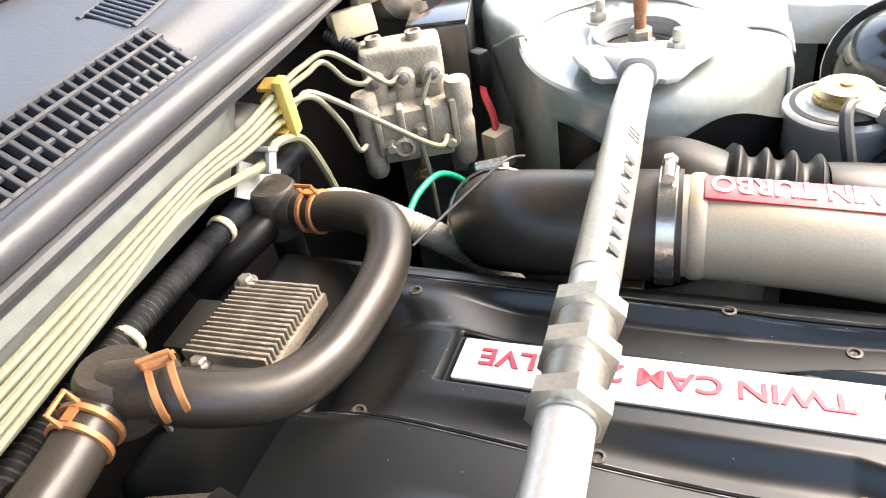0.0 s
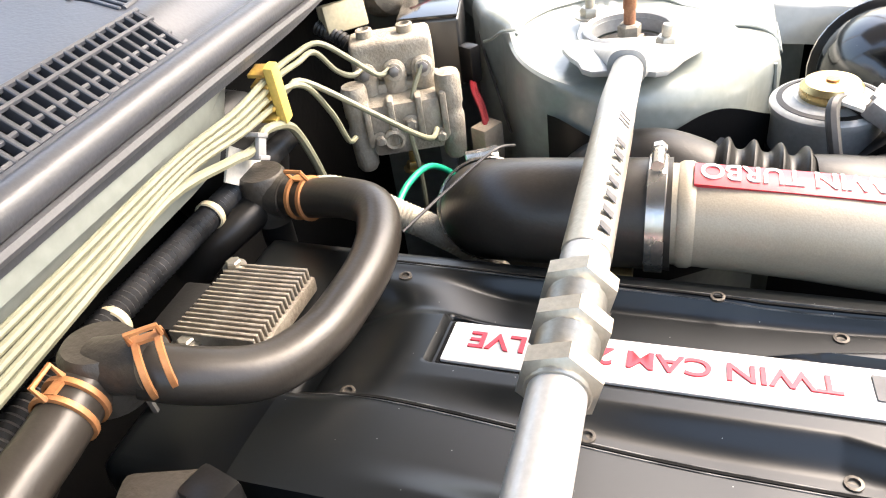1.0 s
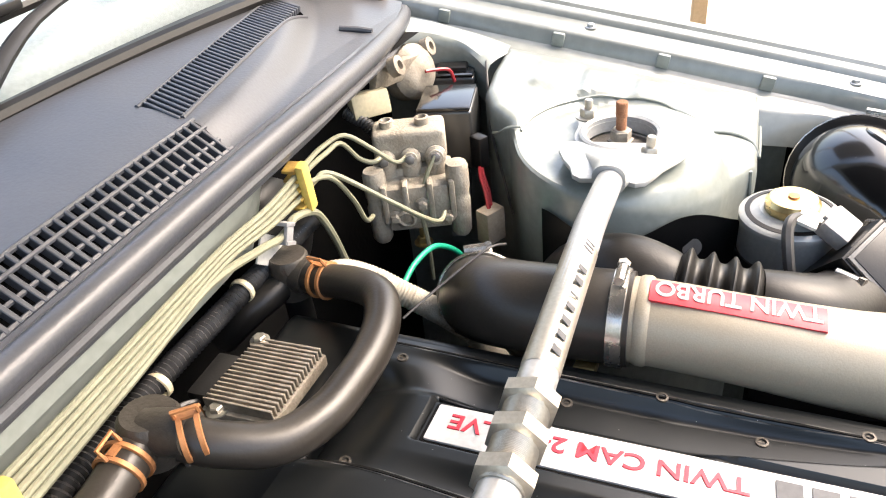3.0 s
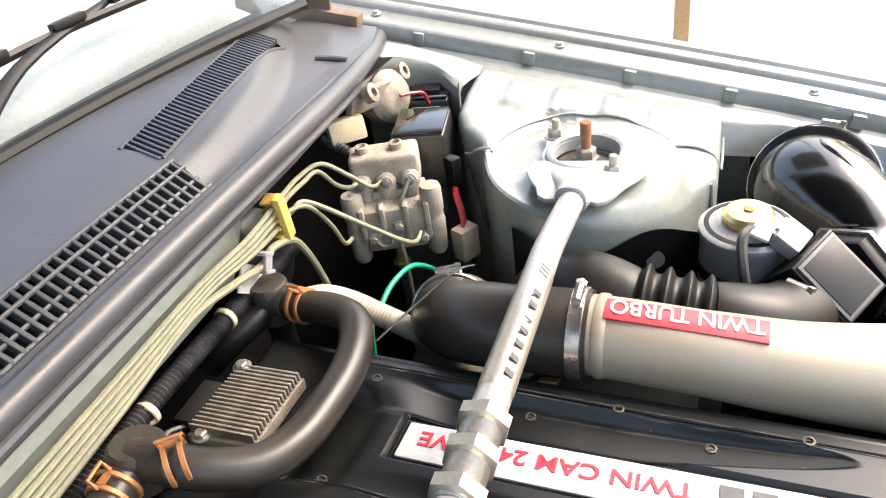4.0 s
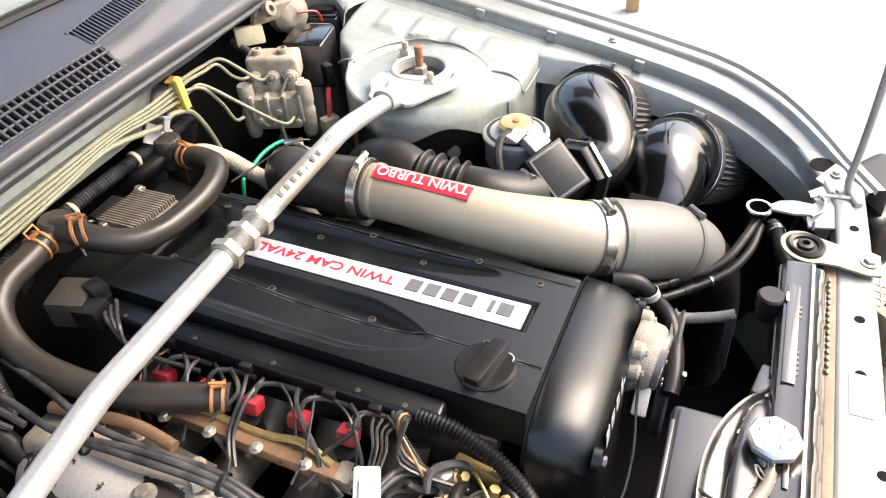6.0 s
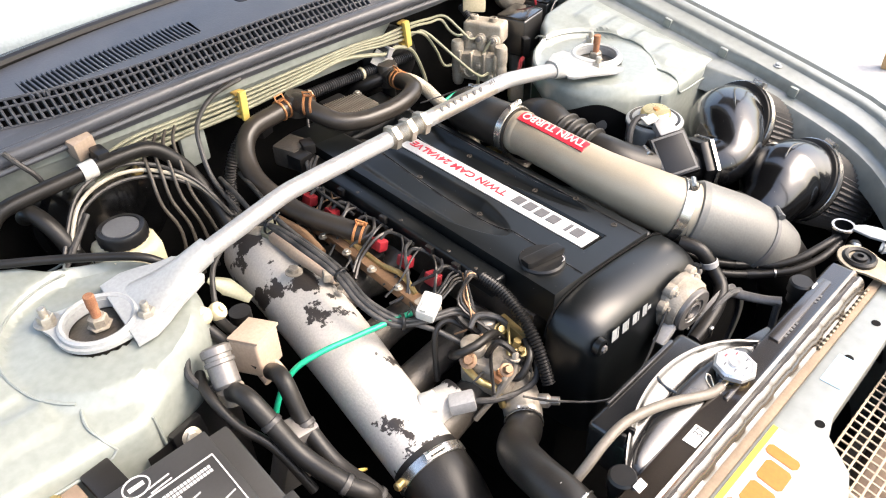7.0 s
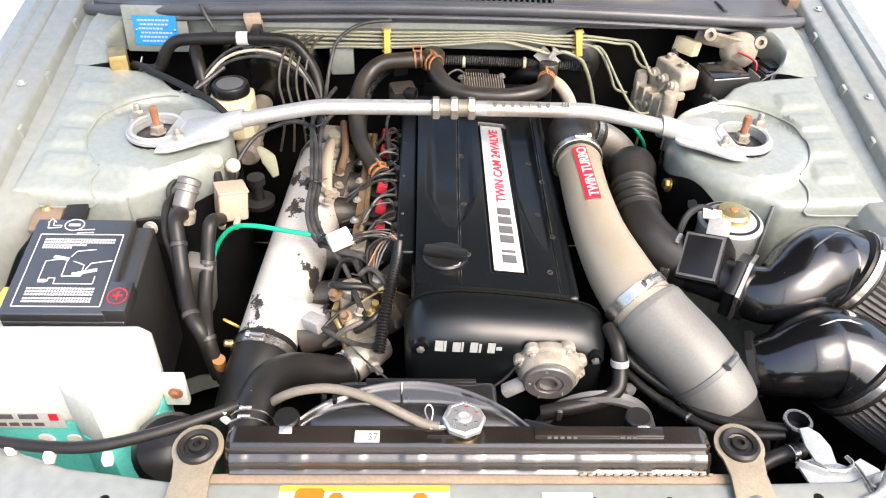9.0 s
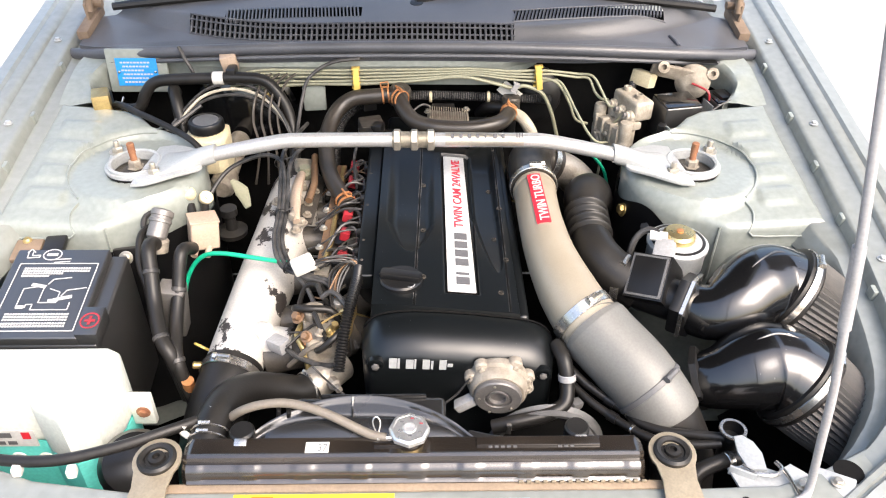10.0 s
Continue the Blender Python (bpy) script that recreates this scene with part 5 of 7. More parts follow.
part("ledge", Geo().box(up_c + W * 0.018 + Vector((0, 0, -0.030)), (0.098, 0.026, 0.016), (0, 0, UA), 0.004, 2), CASTING, ab)
for k in (-0.031, 0, 0.031):
    part("pipe_nut", Geo().lathe(up_c + U * k + W * 0.038 + Vector((0, 0, -0.006)), W + Vector((0, 0, 0.25)), [(0.006, 0), (0.006, 0.008), (0.004, 0.009)], flats=6), DISC, ab)
part("stud", nut_stud(Geo(), low_c + W * 0.02 + Vector((0, 0, -0.065)), 0.008, 0.008, 0.012), ZINC, ab)

pipe_ends = [
    [(0.300, 0.290, 0.920), (0.3534, 0.3023, 0.909), (0.3854, 0.290, 0.9086), (0.4051, 0.2669, 0.8823), (0.4204, 0.2474, 0.8589), (0.4411, 0.2396, 0.8596)],
    [(0.300, 0.288, 0.914), (0.3489, 0.2966, 0.9039), (0.3778, 0.2924, 0.9023), (0.3924, 0.2804, 0.8765), (0.4065, 0.2703, 0.8647), (0.4211, 0.2653, 0.8653)],
    [(0.3063, 0.2720, 0.900), (0.3352, 0.2652, 0.8572), (0.3542, 0.2641, 0.8175), (0.3826, 0.2698, 0.8048)],
    [(0.290, 0.2790, 0.904), (0.3161, 0.2741, 0.8989), (0.3459, 0.2294, 0.8536), (0.3707, 0.1983, 0.818), (0.3911, 0.1876, 0.8018), (0.4118, 0.1883, 0.8018)],
]
bl = thing("brake_lines", (0.0, 0.285, 0.86), "bundle of olive coated brake lines along the scuttle", "brake lines")
for i, e in enumerate(pipe_ends):
    z = 0.929 - 0.0080 * i
    pts = [(-0.40, 0.262 + 0.002 * i, z - 0.012), (-0.33, 0.270, z + 0.001), (-0.24, 0.272 - 0.001 * i, z + 0.002 * math.sin(i)), (-0.129, 0.273, z), (0.0, 0.275, 0.930 - 0.0066 * i), (0.12, 0.277, 0.931 - 0.0046 * i), (0.20, 0.277, 0.926 - 0.0062 * i), (0.265, 0.281, 0.926 - 0.0085 * i)] + e
    part("pipe", Geo().tube(pts, 0.0029, 8, 5), BRAKELINE, bl)
part("pipe", Geo().tube([(-0.40, 0.270, 0.885), (-0.24, 0.274, 0.897), (-0.129, 0.275, 0.897), (0.0, 0.277, 0.904), (0.095, 0.277, 0.913), (0.172, 0.277, 0.897), (0.200, 0.277, 0.889), (0.219, 0.277, 0.888), (0.236, 0.277, 0.892), (0.268, 0.277, 0.880), (0.285, 0.277, 0.861), (0.303, 0.277, 0.820), (0.318, 0.277, 0.77)], 0.0042, 8, 5), BRAKELINE, bl)
part("pipe", Geo().tube([(0.4426, 0.2058, 0.8605), (0.429, 0.2153, 0.8359), (0.4171, 0.2212, 0.8008), (0.4109, 0.2146, 0.7513), (0.408, 0.213, 0.70)], 0.0029, 8, 5), BRAKELINE, bl)
for x, y, lean in ((-0.129, 0.262, 0), (0.265, 0.274, -9)):
    cl = part("clip", Geo().box((x, y, 0.912), (0.013, 0.009, 0.056), (4, lean, 0), 0.002), YELLOW, bl, "yellow plastic pipe clip")
    g = Geo()
    for i in range(5):
        g.box((x - 0.001, y + 0.011, 0.933 - 0.0105 * i), (0.018, 0.016, 0.0035), (0, lean, 0), 0.001)
    part("clip_teeth", g, OLDYELLOW, cl, "browned yellow clip teeth")
g = Geo().box((0.214, 0.272, 0.888), (0.012, 0.004, 0.020), (0, 30, 0), 0.001).box((0.218, 0.276, 0.897), (0.016, 0.014, 0.004), (0, 30, 0), 0.001).box((0.212, 0.276, 0.879), (0.016, 0.014, 0.004), (0, 30, 0), 0.001)
part("clip", g, GREYPL, bl, "small grey pipe clip")
part("tag", Geo().box((0.205, 0.289, 0.872), (0.05, 0.002, 0.030), (0, 40, 0), 0.0), WHITE, bl, "white paper tag")

for c, sz, a, nm in (((0.562, 0.230, 0.838), (0.083, 0.072, 0.082), 11, "relay_box"), ((0.668, 0.258, 0.834), (0.056, 0.066, 0.082), 11, "relay_box")):
    rb = thing(nm, (c[0], c[1], c[2] - sz[2] / 2), "glossy black relay box behind the strut tower", "relay box", "relay boxes")
    part("case", Geo().box(c, sz, (0, 0, a), 0.004, 3), CASE, rb)
    part("lid_rib", Geo().box((c[0], c[1], c[2] + sz[2] / 2 + 0.0015), (sz[0] * 0.96, sz[1] * 0.96, 0.004), (0, 0, a), 0.0015), GLOSS, rb, "glossy lid")
    part("foot", Geo().box((c[0], c[1], c[2] - sz[2] / 2 - 0.06), (0.03, 0.02, 0.13), (0, 0, a), 0.002), BRACKET, rb)
part("label", Geo().box((0.6385, 0.252, 0.850), (0.002, 0.042, 0.030), (0, 0, 11), 0), WHITE, rb)
part("latch", Geo().box((0.668, 0.258, 0.880), (0.026, 0.042, 0.008), (0, 0, 11), 0.002), PLASTIC, rb)

ac = thing("vacuum_actuator", (0.57, 0.32, 0.85), "grimy cast actuator on a steel bracket", "actuator")
part("drum", Geo().lathe((0.612, 0.302, 0.893), (-0.35, -0.9, 0.25), [(0.034, -0.02), (0.038, -0.012), (0.038, 0.012), (0.030, 0.022), (0.014, 0.028)], 32), OLDALLOY, ac)
part("bracket", Geo().box((0.575, 0.298, 0.912), (0.12, 0.012, 0.030), (12, 8, -12), 0.004), OLDALLOY, ac)
for x, z in ((0.535, 0.930), (0.645, 0.915)):
    part("bushing", Geo().lathe((x, 0.290, z), (0, -1, 0.4), [(0.013, 0), (0.013, 0.012), (0.006, 0.013), (0.005, 0.004)], 18), OLDALLOY, ac)
part("plug", Geo().box((0.506, 0.316, 0.893), (0.030, 0.050, 0.032), (0, 14, 42), 0.004), CREAM, ac, "cream multi-pin plug")
part("loom", corrugated([(0.492, 0.342, 0.885), (0.478, 0.300, 0.868), (0.468, 0.275, 0.82), (0.48, 0.26, 0.75)], 0.007, 0.002, 0.005), WIRE, ac)
part("red_wire", Geo().tube([(0.60, 0.272, 0.900), (0.615, 0.262, 0.897), (0.632, 0.250, 0.890), (0.636, 0.245, 0.872)], 0.0026, 6), REDPL, ac)

lm = thing("wiring_connector", (0.51, 0.17, 0.70), "wiring connector with red wires beside the strut tower", "wiring")
part("plug", Geo().box((0.520, 0.176, 0.828), (0.016, 0.020, 0.044), (0, 0, -30), 0.003), PLASTIC, lm)
part("plug", Geo().box((0.455, 0.146, 0.762), (0.030, 0.022, 0.046), (0, 0, -30), 0.003), TAN, lm, "dusty tan multi-pin plug")
for k in (-0.004, 0.003):
    part("red_wire", Geo().tube([(0.518 + k, 0.175, 0.810), (0.498 + k, 0.168, 0.805), (0.476 + k, 0.155, 0.795), (0.458 + k, 0.147, 0.783)], 0.0030, 6), REDPL, lm)
part("thin_cable", Geo().tube([(0.705, 0.215, 0.885), (0.66, 0.205, 0.890), (0.60, 0.185, 0.855), (0.565, 0.172, 0.83), (0.53, 0.150, 0.79), (0.50, 0.13, 0.75)], 0.0018, 6, 6), WIRE, lm)

# ---- breather hoses over the back of the head ----
bh = thing("breather_hose", (0.06, 0.17, 0.80), "black rubber breather hose with orange spring clips", "hose")
BH = [(0.206, 0.262, 0.847), (0.1996, 0.2337, 0.849), (0.1906, 0.1961, 0.8572), (0.1745, 0.1634, 0.8615), (0.1451, 0.147, 0.8605), (0.1091, 0.1405, 0.8585), (0.069, 0.1413, 0.8583), (0.03, 0.1453, 0.861), (-0.0057, 0.1615, 0.867), (-0.0271, 0.1898, 0.880), (-0.036, 0.215, 0.890)]
part("hose", Geo().tube(BH, 0.0165, 24, 6), OLDRUBBER, bh)
part("elbow", Geo().tube([(0.2045, 0.252, 0.847), (0.207, 0.266, 0.847)], [0.0195, 0.0195], 20, smooth=False), DARKALLOY, bh, "dark cast elbow")
part("elbow_drum", Geo().lathe((0.208, 0.276, 0.822), (0, 0, 1), [(0.0195, 0), (0.0205, 0.003), (0.0205, 0.042), (0.018, 0.046), (0, 0.046)], 24), DARKALLOY, bh)
part("elbow_stem", Geo().lathe((0.208, 0.276, 0.77), (0, 0, 1), [(0.014, 0), (0.014, 0.054)], 20), PLASTIC, bh)
part("tee", Geo().lathe((-0.037, 0.246, 0.866), (0.1, -0.1, 1), [(0.021, 0), (0.0225, 0.004), (0.0225, 0.034), (0.019, 0.039), (0, 0.039)], 28), DARKALLOY, bh, "dark alloy tee piece")
part("tee_branch", Geo().tube([(-0.038, 0.244, 0.890), (-0.034, 0.208, 0.8945)], 0.0172, 20, smooth=False), DARKALLOY, bh)
BH2 = [(-0.046, 0.245, 0.887), (-0.088, 0.241, 0.884), (-0.136, 0.236, 0.880), (-0.168, 0.216, 0.862), (-0.186, 0.170, 0.836), (-0.183, 0.105, 0.815), (-0.170, 0.045, 0.805), (-0.148, -0.008, 0.799), (-0.128, -0.048, 0.792)]
part("hose", Geo().tube(BH2, 0.0165, 24, 6), OLDRUBBER, bh)


def spring_clip(p, axis, r):
    g = Geo()
    axis = Vector(axis).normalized()
    p = Vector(p)
    for o in (-0.006, 0.006):
        g.lathe(p + axis * (o - 0.0022), axis, [(r, 0), (r + 0.0022, 0.0006), (r + 0.0022, 0.0038), (r, 0.0044)], 28, caps=False)
    up = (Vector((0, 0, 1)) - axis * axis.z).normalized()
    side = axis.cross(up)
    g.tube([p + up * (r + 0.001) - axis * 0.008, p + up * (r + 0.010) - axis * 0.008 + side * 0.004, p + up * (r + 0.010) + axis * 0.008 + side * 0.004, p + up * (r + 0.001) + axis * 0.008], 0.0018, 6, smooth=False)
    g.box(p + up * (r + 0.0012), (0.010, 0.006, 0.002), (0, 0, math.degrees(math.atan2(axis.y, axis.x))))
    return g


for p, a in (((-0.034, 0.206, 0.895), (0.6, -0.75, 0.0)), ((-0.066, 0.2435, 0.886), (-1, -0.08, -0.08)), ((0.2000, 0.2345, 0.849), (-0.2, -1, 0.1)), ((-0.134, -0.036, 0.795), (0.5, -0.85, -0.2))):
    part("spring_clip", spring_clip(p, a, 0.0168), COPPER, bh, "orange-brown spring clip")

ig = thing("ignition_module", (0.07, 0.205, 0.825), "finned alloy ignition module on the back cover", "ignition module")
part("base", Geo().box((0.068, 0.224, 0.836), (0.090, 0.068, 0.012), (0, 4, 0), 0.002), OLDALLOY, ig)
fin = mesh_of("fin", Geo().box((0, 0, 0), (0.0024, 0.064, 0.010), (0, 0, 0), 0.0006, 1), OLDALLOY, (0, 0, 0))
for i in range(17):
    ob = new("fin", fin)
    ob.parent = ig
    ob.location = Vector((0.029 + 0.005 * i, 0.224, 0.8495 - 0.00035 * i)) - ORIGIN[ig]
for x, y in ((0.025, 0.242), (0.108, 0.252)):
    part("screw", bolt(Geo(), (x, y, 0.846), r=0.006), NUT, ig)
part("plug", Geo().box((0.058, 0.266, 0.842), (0.05, 0.022, 0.018), (0, 0, 0), 0.003), PLASTIC, ig)
part("cable", Geo().tube([(0.035, 0.266, 0.842), (0.015, 0.272, 0.85), (-0.01, 0.255, 0.84), (-0.02, 0.24, 0.82)], 0.0025, 6), WIRE, ig)

g = corrugated([(0.30, 0.298, 0.850), (0.16, 0.300, 0.855), (0.0, 0.302, 0.858), (-0.10, 0.298, 0.852), (-0.17, 0.28, 0.80), (-0.19, 0.27, 0.70)], 0.0085, 0.0025, 0.005)
ll = thing("wiring_loom", (0, 0.30, 0.80), "black corrugated wiring loom along the firewall", "wiring loom")
part("sleeve", g, WIRE, ll)
for x in (0.159, 0.03):
    part("tie", Geo().lathe((x - 0.003, 0.300, 0.8555), (1, 0, 0), [(0.0112, 0), (0.0125, 0.001), (0.0125, 0.006), (0.0112, 0.007)], 20, caps=False), CREAM, ll, "cream tape tie")
g = Geo().tube([(0.204, 0.280, 0.838), (0.180, 0.287, 0.836), (0.160, 0.300, 0.828), (0.145, 0.330, 0.80)], 0.0150, 18, 4)
solo("coolant_pipe", g, RUBBER, "fat black hose at the firewall", "hose")
g = Geo().lathe((0.262, 0.335, 0.845), (-0.2, -1, 0.15), [(0.062, -0.03), (0.066, -0.01), (0.064, 0.006), (0.050, 0.018), (0.022, 0.026), (0, 0.027)], 40)
solo("firewall_grommet", g, PLASTIC, "large round black rubber grommet on the firewall", "grommet")
pth = spline([(0.212, 0.240, 0.845), (0.230, 0.226, 0.838), (0.246, 0.206, 0.820), (0.252, 0.182, 0.803), (0.257, 0.148, 0.782), (0.266, 0.110, 0.748), (0.272, 0.08, 0.70)], 120)
bs = thing("braided_hose", (0.24, 0.14, 0.78), "cream braided heat sleeve hose", "hose")
part("sleeve", Geo().tube(pth, [0.0125 + 0.0007 * (i % 2) for i in range(120)], 18, smooth=False), BRAID, bs)
part("end_fitting", Geo().lathe((0.268, 0.108, 0.738), (0.05, -0.6, -0.75), [(0.013, 0), (0.013, 0.016), (0.010, 0.018)], flats=6), ZINC, bs)
gw = thing("green_hose", (0.25, 0.13, 0.80), "thin green silicone hose beside the charge pipe", "hose")
part("tube", Geo().tube([(0.420, 0.168, 0.71), (0.4053, 0.1732, 0.7478), (0.3697, 0.1864, 0.7805), (0.3258, 0.1947, 0.7866), (0.288, 0.196, 0.7815), (0.2637, 0.1973, 0.7760), (0.2525, 0.1945, 0.7699), (0.240, 0.190, 0.745)], 0.0034, 10, 7), GREEN, gw)
part("wire", Geo().tube([(0.17, 0.140, 0.842), (0.215, 0.118, 0.85), (0.262, 0.088, 0.862), (0.285, 0.075, 0.855)], 0.0013, 6, 6), WIRE, gw)

# ---- inlet side: plenum, runners, fuel rail ----
pl = thing("intake_plenum", (-0.27, -0.15, 0.55), "silver intake plenum with flaking paint", "intake plenum")
PL = [(-0.245, 0.135, 0.728), (-0.246, 0.09, 0.732), (-0.252, 0.0, 0.726), (-0.266, -0.12, 0.712), (-0.287, -0.26, 0.690), (-0.304, -0.375, 0.668)]
part("tank", Geo().tube(PL, [0.045, 0.056, 0.057, 0.055, 0.050, 0.0465], 48, 8), FLAKED, pl, "silver painted casting, paint flaking")
part("throttle_neck", Geo().lathe((-0.215, -0.315, 0.690), (1, -0.15, 0.05), [(0.030, -0.05), (0.026, 0.0), (0.028, 0.004), (0.028, 0.010), (0.020, 0.014), (0.0, 0.015)], 32), FLAKED, pl)
for i in range(6):
    y = 0.105 - 0.086 * i
    d = 0.042 * sstep(2.5, 3.5, i)
    part("runner", Geo().tube([(-0.235 - 0.006 * i * 0.4, y, 0.725 - 1.4 * d), (-0.175, y, 0.725 - d), (-0.125, y, 0.715 - 0.5 * d), (-0.08, y, 0.735)], [0.030, 0.026, 0.025, 0.026], 16, 4), DARKALLOY, pl)
    if i < 3:
        part("runner_neck", Geo().tube([(-0.240 - 0.006 * i * 0.4, y, 0.722), (-0.200 - 0.004 * i, y, 0.725), (-0.178 - 0.004 * i, y, 0.7245)], [0.034, 0.027, 0.025], 20, 4), FLAKED, pl)
part("rubber_duct", Geo().tube([(-0.300, -0.350, 0.673), (-0.307, -0.395, 0.661), (-0.318, -0.438, 0.636), (-0.328, -0.475, 0.585), (-0.335, -0.495, 0.48)], [0.0485, 0.049, 0.049, 0.048, 0.047], 36, 6), RUBBER, pl, "black rubber inlet duct")
part("clamp", Geo().hose_ring((-0.3030, -0.368, 0.6692), (-0.16, -0.97, -0.20), 0.0497, 0.015), CLAMP, pl)
part("clamp_screw", Geo().lathe((-0.350, -0.362, 0.686), (-0.9, -0.2, 0.2), [(0.006, 0), (0.006, 0.012), (0.004, 0.014)], 12), ZINC, pl)
part("rear_casting", Geo().box((-0.232, 0.115, 0.765), (0.05, 0.06, 0.05), (0, 10, 10), 0.012, 3), OLDALLOY, pl)
part("yellow_fitting", Geo().lathe((-0.225, 0.075, 0.785), (0, 0, 1), [(0.018, 0), (0.018, 0.010), (0.012, 0.014), (0.012, 0.022)], flats=6), BRAKELINE, pl, "dull olive fitting")
for p, r in (((-0.262, -0.035, 0.792), 0.009), ((-0.215, -0.075, 0.772), 0.008), ((-0.222, -0.10, 0.772), 0.007)):
    part("boss", bolt(Geo(), p, (0.1, 0, 1), r, 0.008), OLDALLOY, pl)
part("bracket_casting", Geo().tube([(-0.232, 0.06, 0.795), (-0.232, 0.0, 0.796), (-0.228, -0.05, 0.790), (-0.222, -0.085, 0.782)], [0.012, 0.014, 0.012, 0.008], 12, 5, squash=0.7), SENSORTAN, pl, "pinkish corroded bracket")
part("bare_steel_pipe", Geo().tube([(-0.212, 0.13, 0.80), (-0.205, 0.07, 0.802), (-0.20, 0.02, 0.80), (-0.205, -0.03, 0.793)], 0.007, 10, 5), RAIL, pl)

fu = thing("fuel_rail", (-0.16, -0.07, 0.75), "brown plated fuel rail with red injector plugs", "fuel rail")
part("rail", Geo().box((-0.1585, -0.055, 0.772), (0.020, 0.34, 0.018), (2.5, 0, -1.5), 0.003), RAIL, fu, "brown plated rail")
part("return_pipe", Geo().tube([(-0.150, 0.10, 0.790), (-0.149, 0.0, 0.786), (-0.152, -0.10, 0.780), (-0.150, -0.15, 0.785), (-0.158, -0.19, 0.775)], 0.0045, 8, 5), ZINC, fu)
part("rail_cap", Geo().box((-0.160, -0.215, 0.764), (0.026, 0.04, 0.022), (0, 0, -3), 0.004), OLDALLOY, fu)
for i in range(6):
    y = 0.105 - 0.060 * i
    inj = part("injector", Geo().lathe((-0.132, y, 0.745), (-0.15, 0, 1), [(0.010, 0), (0.010, 0.022), (0.013, 0.024), (0.013, 0.032)], 16), PLASTIC, fu)
    part("plug", Geo().box((-0.127, y, 0.789), (0.018, 0.022, 0.018), (0, 14, 0), 0.003), REDPL, inj, "red injector plug")
    part("plug_lead", Geo().tube([(-0.124, y, 0.797), (-0.112, y - 0.004, 0.806), (-0.102, y - 0.02, 0.803), (-0.100, y - 0.05, 0.80)], 0.0030, 6, 4), WIRE, inj)
    part("rail_bolt", bolt(Geo(), (-0.170, y - 0.03, 0.780), r=0.005), NUT, fu)

tl = thing("top_harness", (-0.22, -0.1, 0.76), "three black cables strapped together over the plenum", "wiring loom")
for k in range(3):
    o = Vector((0.0068 * (k - 1), 0.002 * k, 0.002 * (k % 2)))
    pts = [(-0.395, -0.04, 0.80), (-0.36, 0.01, 0.835), (-0.30, 0.035, 0.852), (-0.262, 0.022, 0.850), (-0.246, -0.03, 0.842), (-0.238, -0.115, 0.826), (-0.240, -0.175, 0.803), (-0.222, -0.222, 0.784), (-0.180, -0.245, 0.778), (-0.140, -0.262, 0.776), (-0.125, -0.290, 0.765)]
    if k == 0:
        pts = [(-0.225, 0.20, 0.84), (-0.24, 0.12, 0.85), (-0.252, 0.05, 0.852)] + pts[4:]
    if k == 2:
        pts = [(-0.20, 0.20, 0.83), (-0.225, 0.10, 0.845), (-0.245, 0.03, 0.85)] + pts[4:8] + [(-0.19, -0.262, 0.765), (-0.165, -0.30, 0.745), (-0.13, -0.31, 0.745)]
    part("cable", Geo().tube([Vector(q) + o for q in pts], 0.0041, 10, 6), WIRE, tl)
for p, a in (((-0.258, 0.015, 0.850), (0.3, -1, -0.1)), ((-0.239, -0.125, 0.825), (0, -1, -0.2)), ((-0.216, -0.226, 0.784), (0.8, -0.5, -0.1))):
    part("strap", Geo().lathe(Vector(p) - Vector(a).normalized() * 0.003, a, [(0.0118, 0), (0.0126, 0.001), (0.0126, 0.004), (0.0118, 0.005)], 20, caps=False), PLASTIC, tl)
    part("strap_tail", Geo().tube([Vector(p) + Vector((0.009, 0, 0.008)), Vector(p) + Vector((0.022, 0.004, 0.012))], 0.0012, 5, smooth=False), WIRE, tl)

gh = thing("green_vacuum_hose", (-0.30, -0.18, 0.70), "thin green silicone hose across the plenum", "hose")
part("tube", Geo().tube([(-0.43, -0.20, 0.62), (-0.418, -0.185, 0.70), (-0.400, -0.180, 0.745), (-0.372, -0.182, 0.776), (-0.334, -0.192, 0.788), (-0.28, -0.204, 0.788), (-0.23, -0.214, 0.786), (-0.195, -0.220, 0.782)], 0.0042, 10, 7), GREEN, gh)

wp = thing("white_plug", (-0.19, -0.25, 0.78), "white multi-pin plug on the engine harness", "plug")
part("shell", Geo().box((-0.186, -0.248, 0.806), (0.038, 0.027, 0.020), (8, -12, 24), 0.004, 2), WHITE, wp)
part("key", Geo().box((-0.194, -0.250, 0.816), (0.022, 0.009, 0.006), (8, -12, 24), 0.001), WHITE, wp)
for k in range(4):
    part("wire", Geo().tube([(-0.166, -0.240 - 0.004 * k, 0.808), (-0.146, -0.236 - 0.005 * k, 0.812 + 0.003 * (k % 2)), (-0.122, -0.222 - 0.006 * k, 0.806), (-0.104, -0.215 - 0.01 * k, 0.80)], 0.0018, 6, 5), (WIRE, WIRE, OLDRUBBER, WIRE)[k], wp)

cl = thing("spiral_loom", (-0.1, -0.32, 0.72), "black spiral-wrapped loom beside the timing cover", "wiring loom")
part("sleeve", corrugated([(-0.092, -0.262, 0.808), (-0.094, -0.300, 0.806), (-0.102, -0.345, 0.792), (-0.110, -0.38, 0.765), (-0.118, -0.41, 0.72)], 0.0075, 0.0022, 0.0046), PLASTIC, cl)
